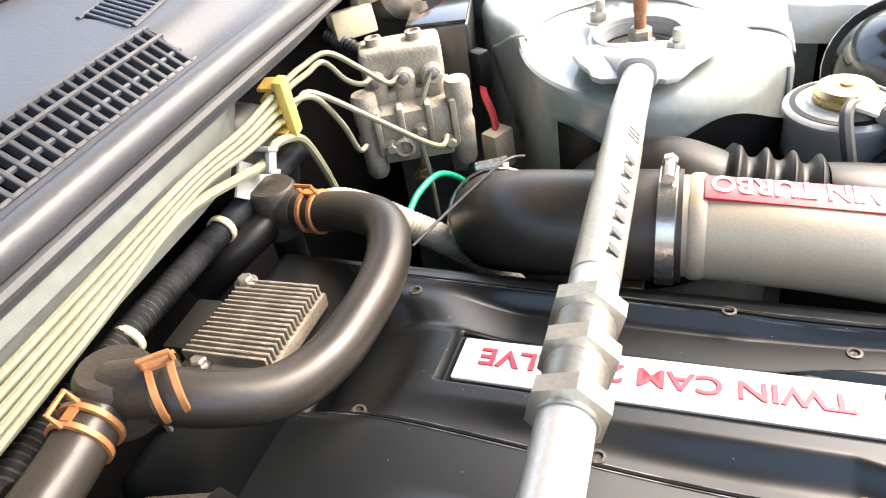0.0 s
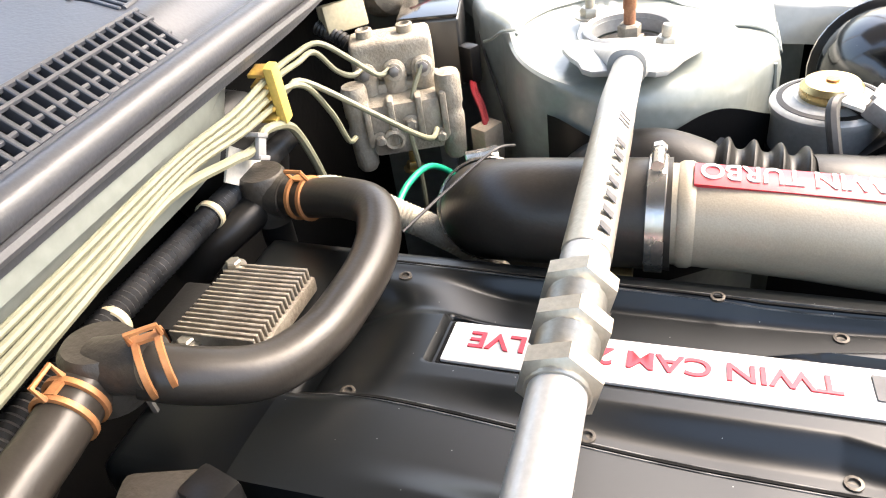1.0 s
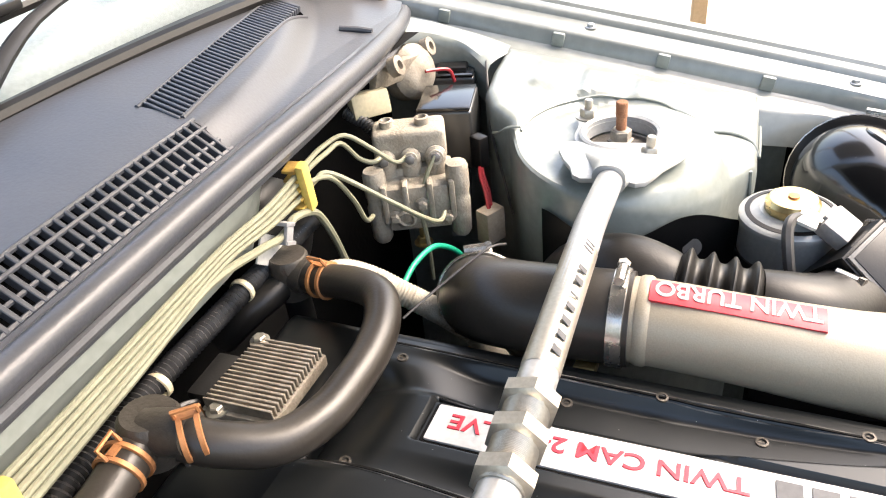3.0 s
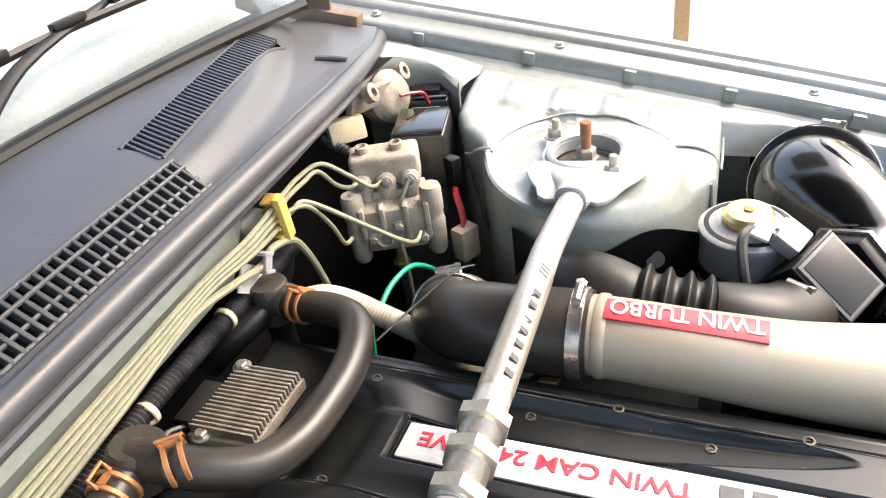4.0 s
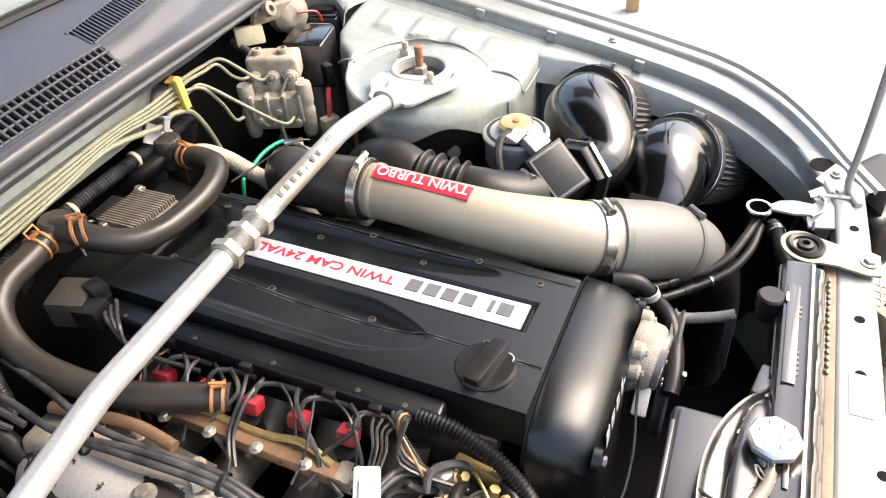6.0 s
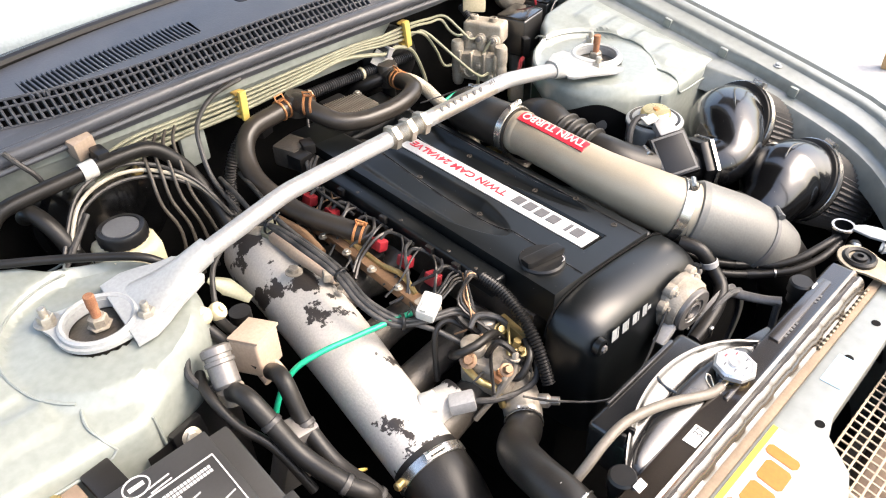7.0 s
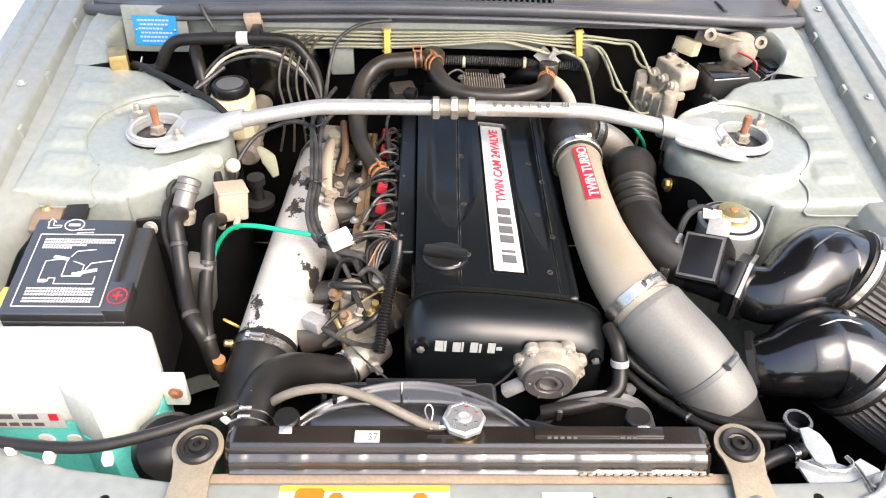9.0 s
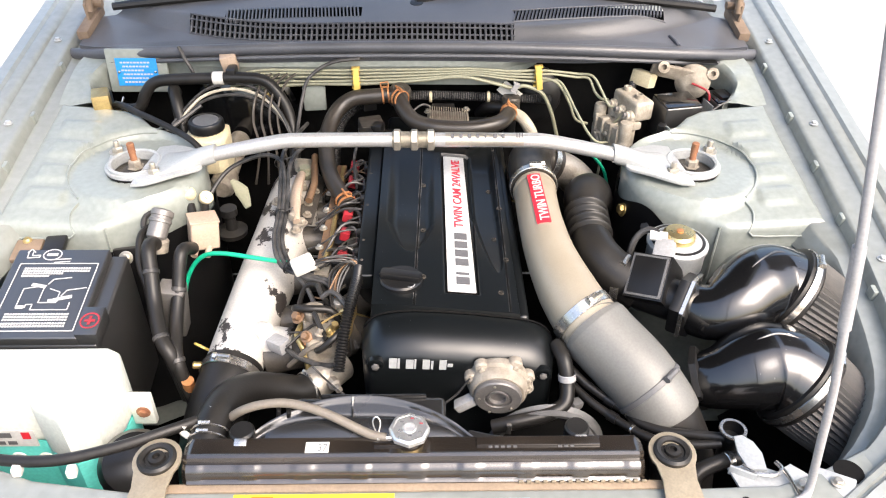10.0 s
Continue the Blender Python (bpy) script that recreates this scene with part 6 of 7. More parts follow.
for k in range(5):
    part("wire", Geo().tube([(-0.085 - 0.003 * k, -0.255, 0.806), (-0.098 - 0.004 * k, -0.235 - 0.006 * k, 0.808 + 0.003 * k), (-0.118 - 0.006 * k, -0.262, 0.79), (-0.13, -0.29 - 0.01 * k, 0.762)], 0.0022, 6, 5), (WIRE, WIRE, RAIL, WIRE, OLDRUBBER)[k], cl)

iv = thing("idle_valve", (-0.15, -0.33, 0.68), "cluster of cast idle valve, fittings and small hoses", "idle valve")
part("valve_body", Geo().box((-0.150, -0.335, 0.722), (0.060, 0.075, 0.055), (0, 0, 12), 0.010, 3), OLDALLOY, iv)
part("valve_cap", Geo().lathe((-0.165, -0.312, 0.748), (0, 0, 1), [(0.017, 0), (0.018, 0.003), (0.018, 0.016), (0.013, 0.020), (0, 0.021)], 24), OLDALLOY, iv)
part("solenoid", Geo().lathe((-0.125, -0.300, 0.745), (0.1, 0.1, 1), [(0.013, 0), (0.013, 0.024), (0.009, 0.027)], 20), ALLOY, iv)
part("fitting", Geo().lathe((-0.130, -0.352, 0.745), (0.2, -0.2, 1), [(0.010, 0), (0.010, 0.014), (0.006, 0.016), (0.006, 0.028)], flats=6), ZINC, iv)
part("banjo", Geo().lathe((-0.168, -0.36, 0.735), (0, -0.5, 1), [(0.011, 0), (0.011, 0.010), (0.007, 0.012), (0.007, 0.018)], flats=6), COPPER, iv)
part("small_hose", Geo().tube([(-0.185, -0.29, 0.74), (-0.195, -0.312, 0.765), (-0.172, -0.325, 0.775), (-0.135, -0.322, 0.768), (-0.12, -0.33, 0.745)], 0.0065, 10, 6), RUBBER, iv)
part("brass_pipe", Geo().tube([(-0.185, -0.315, 0.735), (-0.190, -0.345, 0.735), (-0.178, -0.365, 0.722), (-0.172, -0.375, 0.69)], 0.0052, 10, 5), ZINC, iv)
part("small_hose", Geo().tube([(-0.155, -0.365, 0.73), (-0.15, -0.385, 0.74), (-0.128, -0.382, 0.76), (-0.112, -0.36, 0.765)], 0.0055, 10, 6), RUBBER, iv)
part("stay", Geo().box((-0.105, -0.335, 0.755), (0.012, 0.06, 0.03), (0, 0, -10), 0.003), ZINC, iv)

tp = thing("throttle_sensor", (-0.23, -0.33, 0.69), "white throttle sensor with a grey plug", "sensor")
part("sensor", Geo().lathe((-0.262, -0.306, 0.712), (0.75, -0.55, 0.25), [(0.014, 0), (0.016, 0.003), (0.016, 0.020), (0.010, 0.024)], 24), WHITE, tp)
part("plug", Geo().box((-0.222, -0.345, 0.716), (0.036, 0.024, 0.022), (0, -10, -38), 0.004), GREYPL, tp)
part("cable", Geo().tube([(-0.208, -0.356, 0.716), (-0.185, -0.372, 0.712), (-0.15, -0.385, 0.708), (-0.122, -0.39, 0.715), (-0.108, -0.38, 0.735)], 0.0045, 8, 5), WIRE, tp)

# ---- cooling ----
wo = thing("water_outlet", (-0.16, -0.40, 0.64), "cast alloy water outlet neck", "water outlet")
part("neck", Geo().tube([(-0.125, -0.355, 0.68), (-0.145, -0.385, 0.682), (-0.165, -0.408, 0.680)], [0.03, 0.028, 0.026], 24, 4), ALLOY, wo)
part("sensor", Geo().lathe((-0.135, -0.40, 0.69), (0.5, -0.8, 0.2), [(0.010, 0), (0.010, 0.02), (0.006, 0.024), (0.006, 0.036)], flats=6), ALLOY, wo)
uh = thing("radiator_hose", (-0.25, -0.50, 0.64), "black rubber upper radiator hose", "hose")
UH = [(-0.150, -0.392, 0.680), (-0.178, -0.418, 0.684), (-0.212, -0.436, 0.706), (-0.243, -0.462, 0.735), (-0.264, -0.505, 0.760), (-0.272, -0.555, 0.769), (-0.274, -0.600, 0.760)]
part("hose", Geo().tube(UH, [0.0245, 0.0255, 0.026, 0.026, 0.0255, 0.025, 0.0245], 32, 7), RUBBER, uh)
print_row = spline(UH[2:6], 26)
for k in range(2, 24):
    q = print_row[k]
    part("print_dash", Geo().box((q.x - 0.004, q.y - 0.006, q.z + 0.0252), (0.0022, 0.0045, 0.0010), (20, 0, -30), 0), PALEINK, uh)
part("clamp", Geo().hose_ring((-0.170, -0.411, 0.683), (-0.7, -0.7, 0.1), 0.0262, 0.004), CLAMP, uh)
part("clamp", Geo().hose_ring((-0.2735, -0.583, 0.7645), (0, -1, -0.2), 0.0256, 0.003), CLAMP, uh)
part("clamp", Geo().hose_ring((-0.273, -0.571, 0.7665), (0, -1, -0.2), 0.0258, 0.003), CLAMP, uh)
part("clamp_knob", Geo().tube([(-0.300, -0.580, 0.772), (-0.306, -0.580, 0.782), (-0.302, -0.578, 0.792)], 0.0045, 8), WHITE, uh)

rad = thing("radiator", (0.0, -0.64, 0.33), "radiator with brown-black plastic top tank", "radiator")
# one long moulding: flat top, rolled lip, bulged front face with raised bands
TANK_SECT = [(-0.600, 0.735), (-0.600, 0.789), (-0.604, 0.7955), (-0.612, 0.797), (-0.628, 0.797), (-0.6325, 0.7985), (-0.6365, 0.7970), (-0.6385, 0.7925), (-0.6395, 0.7905), (-0.6425, 0.7915), (-0.6465, 0.7895), (-0.6500, 0.7855), (-0.6520, 0.7800), (-0.6522, 0.7745), (-0.6545, 0.7735), (-0.6570, 0.7715), (-0.6570, 0.7640), (-0.650, 0.7600), (-0.650, 0.735)]
rows = []
for i in range(149):
    x = -0.291 + 0.004 * i
    b = (x + 0.2915) % 0.0705
    k = sstep(0.0, 0.005, b) * sstep(0.030, 0.025, b) * 0.0014
    e = 0.006 * (sstep(-0.283, -0.291, x) + sstep(0.293, 0.301, x))
    ring = []
    for j, (y, z) in enumerate(TANK_SECT):
        o = k if 9 <= j <= 13 else 0.0
        ring.append((x, y - 0.75 * o + e * (1 if y < -0.63 else -0.5), z + 0.6 * o - e * (1 if z > 0.77 else 0)))
    rows.append(ring[::-1])
part("top_tank", Geo().rings(rows), RADTANK, rad, "brown-black ribbed plastic tank")
part("top_step", Geo().box((0.165, -0.614, 0.798), (0.16, 0.014, 0.003), (0, 0, 0), 0.001), RADTANK, rad)
part("top_step", Geo().box((-0.02, -0.618, 0.798), (0.055, 0.006, 0.003), (0, 0, 0), 0.001), RADTANK, rad)
part("foam_strip", Geo().box((0.012, -0.661, 0.760), (0.66, 0.014, 0.020), (0, 0, 0), 0.004), FOAM, rad, "brown foam sealing strip")
for k in range(16):
    part("crimp_tab", Geo().box((0.14 + 0.0105 * k, -0.6585, 0.7725), (0.006, 0.003, 0.004), (0, 0, 0), 0.001), PLATED, rad)
part("core", Geo().box((0.012, -0.645, 0.54), (0.60, 0.03, 0.39)), DARK, rad)
part("neck", Geo().lathe((-0.002, -0.604, 0.780), (0, 0, 1), [(0.024, 0), (0.023, 0.012), (0.019, 0.016), (0.019, 0.026)], 24), RADTANK, rad)
part("cap_seal", Geo().lathe((-0.002, -0.604, 0.800), (0, 0, 1), [(0.0205, 0), (0.0205, 0.007)], 24), BRASS, rad)
part("cap", Geo().lathe((-0.002, -0.604, 0.804), (0, 0, 1), [(0.0235, 0), (0.0268, 0.002), (0.0268, 0.008), (0.0240, 0.011), (0.021, 0.0108), (0.0205, 0.0100), (0.010, 0.0100), (0.009, 0.0112), (0, 0.0112)], flats=8), CAPMETAL, rad, "polished octagonal cap")
part("nozzle", Geo().tube([(-0.018, -0.605, 0.797), (-0.044, -0.606, 0.796)], 0.0045, 10, smooth=False), CLAMP, rad)
part("label", Geo().box((-0.120, -0.6215, 0.7976), (0.030, 0.017, 0.0008)), WHITE, rad, "white paper label")
words("number", "37", 0.016, GREYINK, rad, (-0.119, -0.6275, 0.7982), (1, 0, 0), (0, 1, 0), 0.0002, width=0.012)
part("cap_disc", Geo().lathe((-0.002, -0.604, 0.8141), (0, 0, 1), [(0.0075, 0), (0.0075, 0.0016), (0.005, 0.0018), (0.004, 0.0012), (0, 0.0012)], 24), GREYPL, rad, "grey stamped disc on the cap")
for k in range(6):
    a = radians(25 + 60 * k)
    part("cap_mark", bars(Geo(), (-0.002 + 0.0145 * math.cos(a), -0.604 + 0.0145 * math.sin(a), 0.8142), (1, 0, 0), (0, 1, 0), 1, 0, (0.0045, 0.0014)), (GREYINK, REDPL)[k in (0, 1)], rad, flat=True)
for k in range(8):
    part("moulded_mark", bars(Geo(), (0.100 + 0.008 * k + (0.05 if k > 4 else 0), -0.624, 0.7972), (1, 0, 0), (0, 1, 0), 1, 0, (0.005, 0.0035)), DARKPL, rad, flat=True)
for x, y in ((-0.222, -0.592), (0.220, -0.590)):
    pk = part("mount_peg", Geo().lathe((x, y, 0.762), (0, 0, 1), [(0.0135, 0), (0.0135, 0.016), (0.0165, 0.018), (0.0165, 0.034), (0.014, 0.037), (0.0, 0.037)], 24), PLASTIC, rad)
    g = Geo().box((x + 0.002, y - 0.021, 0.797), (0.016, 0.012, 0.003), (20, 0, 0), 0.001).box((x + 0.002, y - 0.0165, 0.792), (0.010, 0.003, 0.016), (0, 0, 0), 0.001)
    part("peg_clip", g, CLAMP, pk)

sh = thing("fan_shroud", (0.0, -0.56, 0.60), "black plastic fan shroud behind the radiator", "fan shroud")
SHX = -0.068


def shroud_back(x):
    return -0.776 + math.sqrt(max(0.0, 0.235 ** 2 - (x - SHX) ** 2))


def shroud_z(x, y):
    """Hood with a flat rear band, a shallow oval bulge and a rolled flange."""
    d = ((x - SHX) / 0.132) ** 2 + ((y + 0.596) / 0.028) ** 2
    z = 0.778 + 0.36 * (y + 0.611) + 0.010 * math.sqrt(max(0.0, 1 - d)) - 0.004 * sstep(1.3, 1.0, d) * sstep(0.9, 1.05, d)
    b = shroud_back(x) - y
    z += 0.0035 * sstep(0.006, 0.003, b)
    return z - 0.055 * max(0.0, abs(x - SHX) - 0.12)


rows = []
for i in range(73):
    x = SHX - 0.176 + 0.352 * i / 72
    yb = max(shroud_back(x), -0.606)
    top = [(x, -0.611 + (yb + 0.611) * j / 30, shroud_z(x, -0.611 + (yb + 0.611) * j / 30)) for j in range(31)]
    rows.append([(x, -0.611, 0.70)] + top + [(x, yb + 0.001, 0.775), (x, yb + 0.002, 0.64)])
part("hood", Geo().rings([r[::-1] for r in rows]), SHROUD, sh)
part("rib", Geo().tube([(-0.079, -0.572, shroud_z(-0.079, -0.572)), (-0.080, -0.556, shroud_z(-0.08, -0.556)), (-0.080, -0.543, shroud_z(-0.08, -0.543))], 0.0016, 6), SHROUD, sh)
part("rear_ledge", Geo().box((-0.060, -0.538, 0.733), (0.215, 0.064, 0.070), (0, 0, 0), 0.010, 3), SHROUD, sh)
part("ledge_lip", Geo().box((-0.055, -0.509, 0.769), (0.150, 0.005, 0.006), (0, 0, 0), 0.0015), SHROUD, sh)
part("side_box", Geo().box((0.098, -0.598, 0.768), (0.050, 0.026, 0.024), (0, 5, -12), 0.003), SHROUD, sh)
part("side_arm", Geo().box((0.205, -0.602, 0.776), (0.20, 0.008, 0.010), (0, 1.5, 0), 0.002), SHROUD, sh)
part("fan_pulley", Geo().lathe((0.205, -0.50, 0.63), (0, 1, 0), [(0.078, 0.002), (0.085, 0), (0.092, 0.004), (0.086, 0.010), (0.092, 0.016), (0.06, 0.018), (0.02, 0.018)], 40, caps=False), DARKPL, sh)
part("pulley_web", Geo().lathe((0.205, -0.50, 0.63), (0, 1, 0), [(0.0, 0.008), (0.079, 0.008)], 40, caps=False), DARK, sh)

oh = thing("overflow_hose", (-0.12, -0.58, 0.77), "weathered grey overflow hose to the radiator cap", "hose")
part("tube", Geo().tube([(-0.265, -0.545, 0.755), (-0.234, -0.553, 0.789), (-0.205, -0.554, 0.803), (-0.172, -0.556, 0.809), (-0.140, -0.565, 0.811), (-0.105, -0.579, 0.809), (-0.075, -0.592, 0.802), (-0.050, -0.602, 0.797), (-0.032, -0.605, 0.796)], 0.0062, 14, 7), OLDHOSE, oh)
part("wire_clip", Geo().tube([(-0.046, -0.599, 0.800), (-0.050, -0.592, 0.812), (-0.045, -0.588, 0.817), (-0.040, -0.592, 0.811), (-0.042, -0.600, 0.800)], 0.0011, 6, 5), CLAMP, oh)
for k in (0, 1):
    part("holder", Geo().box((-0.180 + 0.014 * k, -0.558 - 0.003 * k, 0.792), (0.006, 0.016, 0.020), (0, 8, 10), 0.002), PLASTIC, oh)

for x, y in ((-0.324, -0.629), (0.340, -0.625)):
    mb = thing("radiator_mount", (x, y, 0.76), "yellow zinc radiator bracket with a rubber bush", "bracket", "radiator mounts")
    plan = [(x + 0.031 * math.cos(a), y + 0.031 * math.sin(a)) for a in np.linspace(radians(-35), radians(215), 20)]
    plan += [(x - 0.022, y - 0.040), (x - 0.025, y - 0.075), (x - 0.020, y - 0.092), (x + 0.020, y - 0.092), (x + 0.025, y - 0.075), (x + 0.022, y - 0.040)]
    m = Matrix(((1, 0, 0, 0), (0, 1, 0, 0), (0, 0.10, 1, -0.10 * y), (0, 0, 0, 1)))
    part("plate", Geo().prism(plan, 0.783, 0.787, m, 0.001), PLATED, mb)
    part("bush", Geo().lathe((x, y, 0.785), (0, 0, 1), [(0.0245, 0), (0.0245, 0.005), (0.021, 0.008), (0.016, 0.006), (0.015, 0.003), (0.011, 0.003), (0.010, 0.007), (0.005, 0.008), (0.004, 0.003), (0, 0.003)], 32), RUBBER, mb)
    part("bolt", bolt(Geo(), (x, y - 0.078, 0.780), r=0.008), NUT, mb)

cpipe = thing("coolant_bypass_hose", (0.24, -0.47, 0.66), "short black coolant hose beside the cam sensor", "hose")
part("hose", Geo().tube([(0.222, -0.400, 0.765), (0.230, -0.432, 0.762), (0.234, -0.455, 0.735), (0.228, -0.478, 0.715), (0.196, -0.492, 0.706), (0.150, -0.500, 0.700), (0.12, -0.500, 0.690)], 0.0115, 14, 6), RUBBER, cpipe)
part("collar", Geo().lathe((0.2335, -0.447, 0.748), (0.05, -0.4, -0.9), [(0.0125, 0), (0.0135, 0.001), (0.0135, 0.010), (0.0125, 0.011)], 18, caps=False), GREYPL, cpipe)
part("clip", Geo().box((0.142, -0.512, 0.700), (0.008, 0.006, 0.020), (0, 0, 0), 0.002), CLAMP, cpipe)
for pts, r in (([(0.225, -0.400, 0.745), (0.262, -0.440, 0.725), (0.300, -0.470, 0.712), (0.322, -0.488, 0.708), (0.336, -0.514, 0.714), (0.362, -0.538, 0.724), (0.400, -0.555, 0.736), (0.437, -0.567, 0.744)], 0.0066),
               ([(0.240, -0.425, 0.715), (0.268, -0.462, 0.708), (0.300, -0.495, 0.705), (0.322, -0.520, 0.708), (0.350, -0.547, 0.716), (0.390, -0.566, 0.728), (0.432, -0.573, 0.738)], 0.0064)):
    hh = thing("water_hose", (pts[3][0], pts[3][1], 0.70), "thin black water hose running to the filler neck", "hose", "pair of water hoses")
    part("hose", Geo().tube(pts, r, 12, 6), RUBBER, hh)
    d = (Vector(pts[3]) - Vector(pts[2])).normalized()
    part("joint", Geo().tube([Vector(pts[2]) - d * 0.008, Vector(pts[2]) + d * 0.008], r + 0.0018, 12, smooth=False), PLASTIC, hh)
    part("clip", Geo().lathe(Vector(pts[3]), d, [(r, 0), (r + 0.0014, 0.0005), (r + 0.0014, 0.0035), (r, 0.004)], 14, caps=False), CLAMP, hh)
dp = thing("drain_pipe", (0.266, -0.545, 0.62), "pale grey bracket leg beside the fan", "bracket")
part("leg", Geo().tube([(0.247, -0.470, 0.700), (0.252, -0.495, 0.695), (0.262, -0.535, 0.700), (0.270, -0.560, 0.705)], [0.006, 0.008, 0.0075, 0.0085], 10, 5, squash=0.6), DISC, dp)
part("knuckle", Geo().box((0.248, -0.470, 0.706), (0.020, 0.016, 0.014), (0, 10, 30), 0.004), DARKPL, dp)
part("foot", Geo().tube([(0.268, -0.556, 0.705), (0.268, -0.560, 0.60)], 0.006, 8, smooth=False), DARKPL, dp)
fn = thing("filler_neck", (0.446, -0.566, 0.66), "black open filler neck beside the radiator", "filler neck")
part("neck", Geo().lathe((0.446, -0.566, 0.694), (0, 0, 1), [(0.012, 0), (0.012, 0.054), (0.0165, 0.060), (0.0165, 0.066), (0.0145, 0.066), (0.0135, 0.050), (0, 0.050)], 28), PLASTIC, fn)
part("rim", Geo().lathe((0.446, -0.566, 0.756), (0, 0, 1), [(0.0165, 0), (0.0190, 0.002), (0.0185, 0.005), (0.0145, 0.005)], 28, caps=False), CLAMP, fn)
part("side_hose", Geo().tube([(0.452, -0.590, 0.728), (0.42, -0.600, 0.730), (0.388, -0.612, 0.72), (0.378, -0.635, 0.69), (0.378, -0.65, 0.64)], 0.011, 14, 5), RUBBER, fn)
part("side_clamp", Geo().lathe((0.432, -0.597, 0.7295), (1, 0.3, 0), [(0.0118, 0), (0.0128, 0.001), (0.0128, 0.009), (0.0118, 0.010)], 20, caps=False), CLAMP, fn)
lb = thing("latch_bracket", (0.49, -0.62, 0.72), "grey steel lamp bracket bolted to the front panel", "bracket")
LB = Matrix(((1, 0, 0, 0), (0, 1, 0, 0), (0.02, -0.05, 1, -0.043), (0, 0, 0, 1)))
part("plate", Geo().prism([(0.416, -0.632), (0.440, -0.628), (0.462, -0.632), (0.478, -0.640), (0.500, -0.628), (0.516, -0.645), (0.520, -0.690), (0.424, -0.690)], 0.762, 0.766, LB, 0.001), BRACKET, lb)
part("horn", Geo().prism([(0.440, -0.582), (0.452, -0.580), (0.463, -0.592), (0.468, -0.612), (0.464, -0.640), (0.440, -0.638), (0.436, -0.610)], 0.766, 0.770, LB, 0.001), BRACKET, lb)
part("upturn", Geo().box((0.430, -0.645, 0.766), (0.034, 0.003, 0.016), (0, 0, -28), 0.001), BRACKET, lb)
part("side_fold", Geo().box((0.540, -0.664, 0.768), (0.050, 0.036, 0.005), (8, -6, -32), 0.002), BRACKET, lb)
for x, y in ((0.497, -0.668), (0.545, -0.664)):
    part("screw", bolt(Geo(), (x, y, 0.772), r=0.006), NUT, lb)
part("pressed_bead", Geo().tube([(0.432, -0.634, 0.769), (0.448, -0.648, 0.7705), (0.472, -0.650, 0.771), (0.482, -0.640, 0.771), (0.478, -0.630, 0.7705), (0.486, -0.652, 0.771), (0.488, -0.682, 0.772)], 0.0028, 8, 5), CLAMP, lb)

pr = thing("bonnet_prop", (0.515, -0.70, 0.74), "grey steel bonnet prop rod standing on the front panel", "prop rod")
part("rod", Geo().tube([(0.472, -0.694, 0.772), (0.494, -0.684, 0.773), (0.500, -0.676, 0.790), (0.490, -0.675, 0.86), (0.478, -0.672, 0.95), (0.462, -0.665, 1.05), (0.442, -0.648, 1.20), (0.405, -0.560, 1.55), (0.372, -0.415, 1.875)], 0.0052, 12, 6), GREYPL, pr)
part("sleeve", Geo().tube([(0.4635, -0.6655, 1.04), (0.4505, -0.6555, 1.14)], 0.0072, 12, smooth=False), GREYPL, pr, "grey rubber sleeve")

# ---- battery corner ----
bat = thing("battery", (-0.575, -0.285, 0.47), "black battery with a printed white diagram on top", "battery")


def tilted(g):
    """The battery stands on a tray that rises to the back."""
    g.v = [(x, y, z + 0.20 * (y + 0.385)) for x, y, z in g.v]
    return g


part("case", tilted(Geo().box((-0.579, -0.3035, 0.640), (0.180, 0.183, 0.250), (0, 0, 0), 0.005, 3)), CASE, bat)
part("lid", tilted(Geo().box((-0.5925, -0.3035, 0.7715), (0.153, 0.181, 0.016), (0, 0, 0), 0.003, 3)), CASE, bat)
part("cover", tilted(Geo().box((-0.502, -0.3665, 0.772), (0.034, 0.053, 0.028), (0, 0, 0), 0.002, 2)), CASE, bat)
ink = Geo()
BM = Vector((-0.660, -0.384, 0.7797))


def line(a, b, w=0.0016):
    a, b = Vector((a[0], a[1] * 0.88, 0)), Vector((b[0], b[1] * 0.88, 0))
    d = (b - a).normalized()
    n_ = Vector((-d.y, d.x, 0)) * (w / 2)
    q = [BM + a - n_, BM + b - n_, BM + b + n_, BM + a + n_]
    ink.add(q + [p + Vector((0, 0, 0.0006)) for p in q], [(3, 2, 1, 0), (4, 5, 6, 7), (0, 1, 5, 4), (1, 2, 6, 5), (2, 3, 7, 6), (3, 0, 4, 7)])


for a, b in (((0.006, 0.004), (0.134, 0.004)), ((0.134, 0.004), (0.134, 0.158)), ((0.134, 0.158), (0.006, 0.158)), ((0.006, 0.158), (0.006, 0.004)),
             ((0.030, 0.098), (0.030, 0.055)), ((0.030, 0.055), (0.044, 0.055)), ((0.044, 0.055), (0.044, 0.062)), ((0.044, 0.062), (0.054, 0.062)), ((0.054, 0.062), (0.054, 0.050)), ((0.054, 0.050), (0.112, 0.050)), ((0.112, 0.050), (0.112, 0.066)),
             ((0.030, 0.098), (0.058, 0.104)), ((0.062, 0.104), (0.062, 0.066)), ((0.062, 0.066), (0.090, 0.066)), ((0.090, 0.066), (0.090, 0.090)), ((0.090, 0.090), (0.072, 0.098)), ((0.066, 0.108), (0.072, 0.120)), ((0.072, 0.120), (0.100, 0.124)), ((0.094, 0.080), (0.100, 0.094)), ((0.100, 0.094), (0.130, 0.100))):
    line(a, b)
for a, b in (((0.040, 0.108), (0.064, 0.102)), ((0.084, 0.072), (0.112, 0.080)), ((0.076, 0.070), (0.092, 0.072)), ((0.030, 0.056), (0.042, 0.056))):
    line(a, b, 0.006)
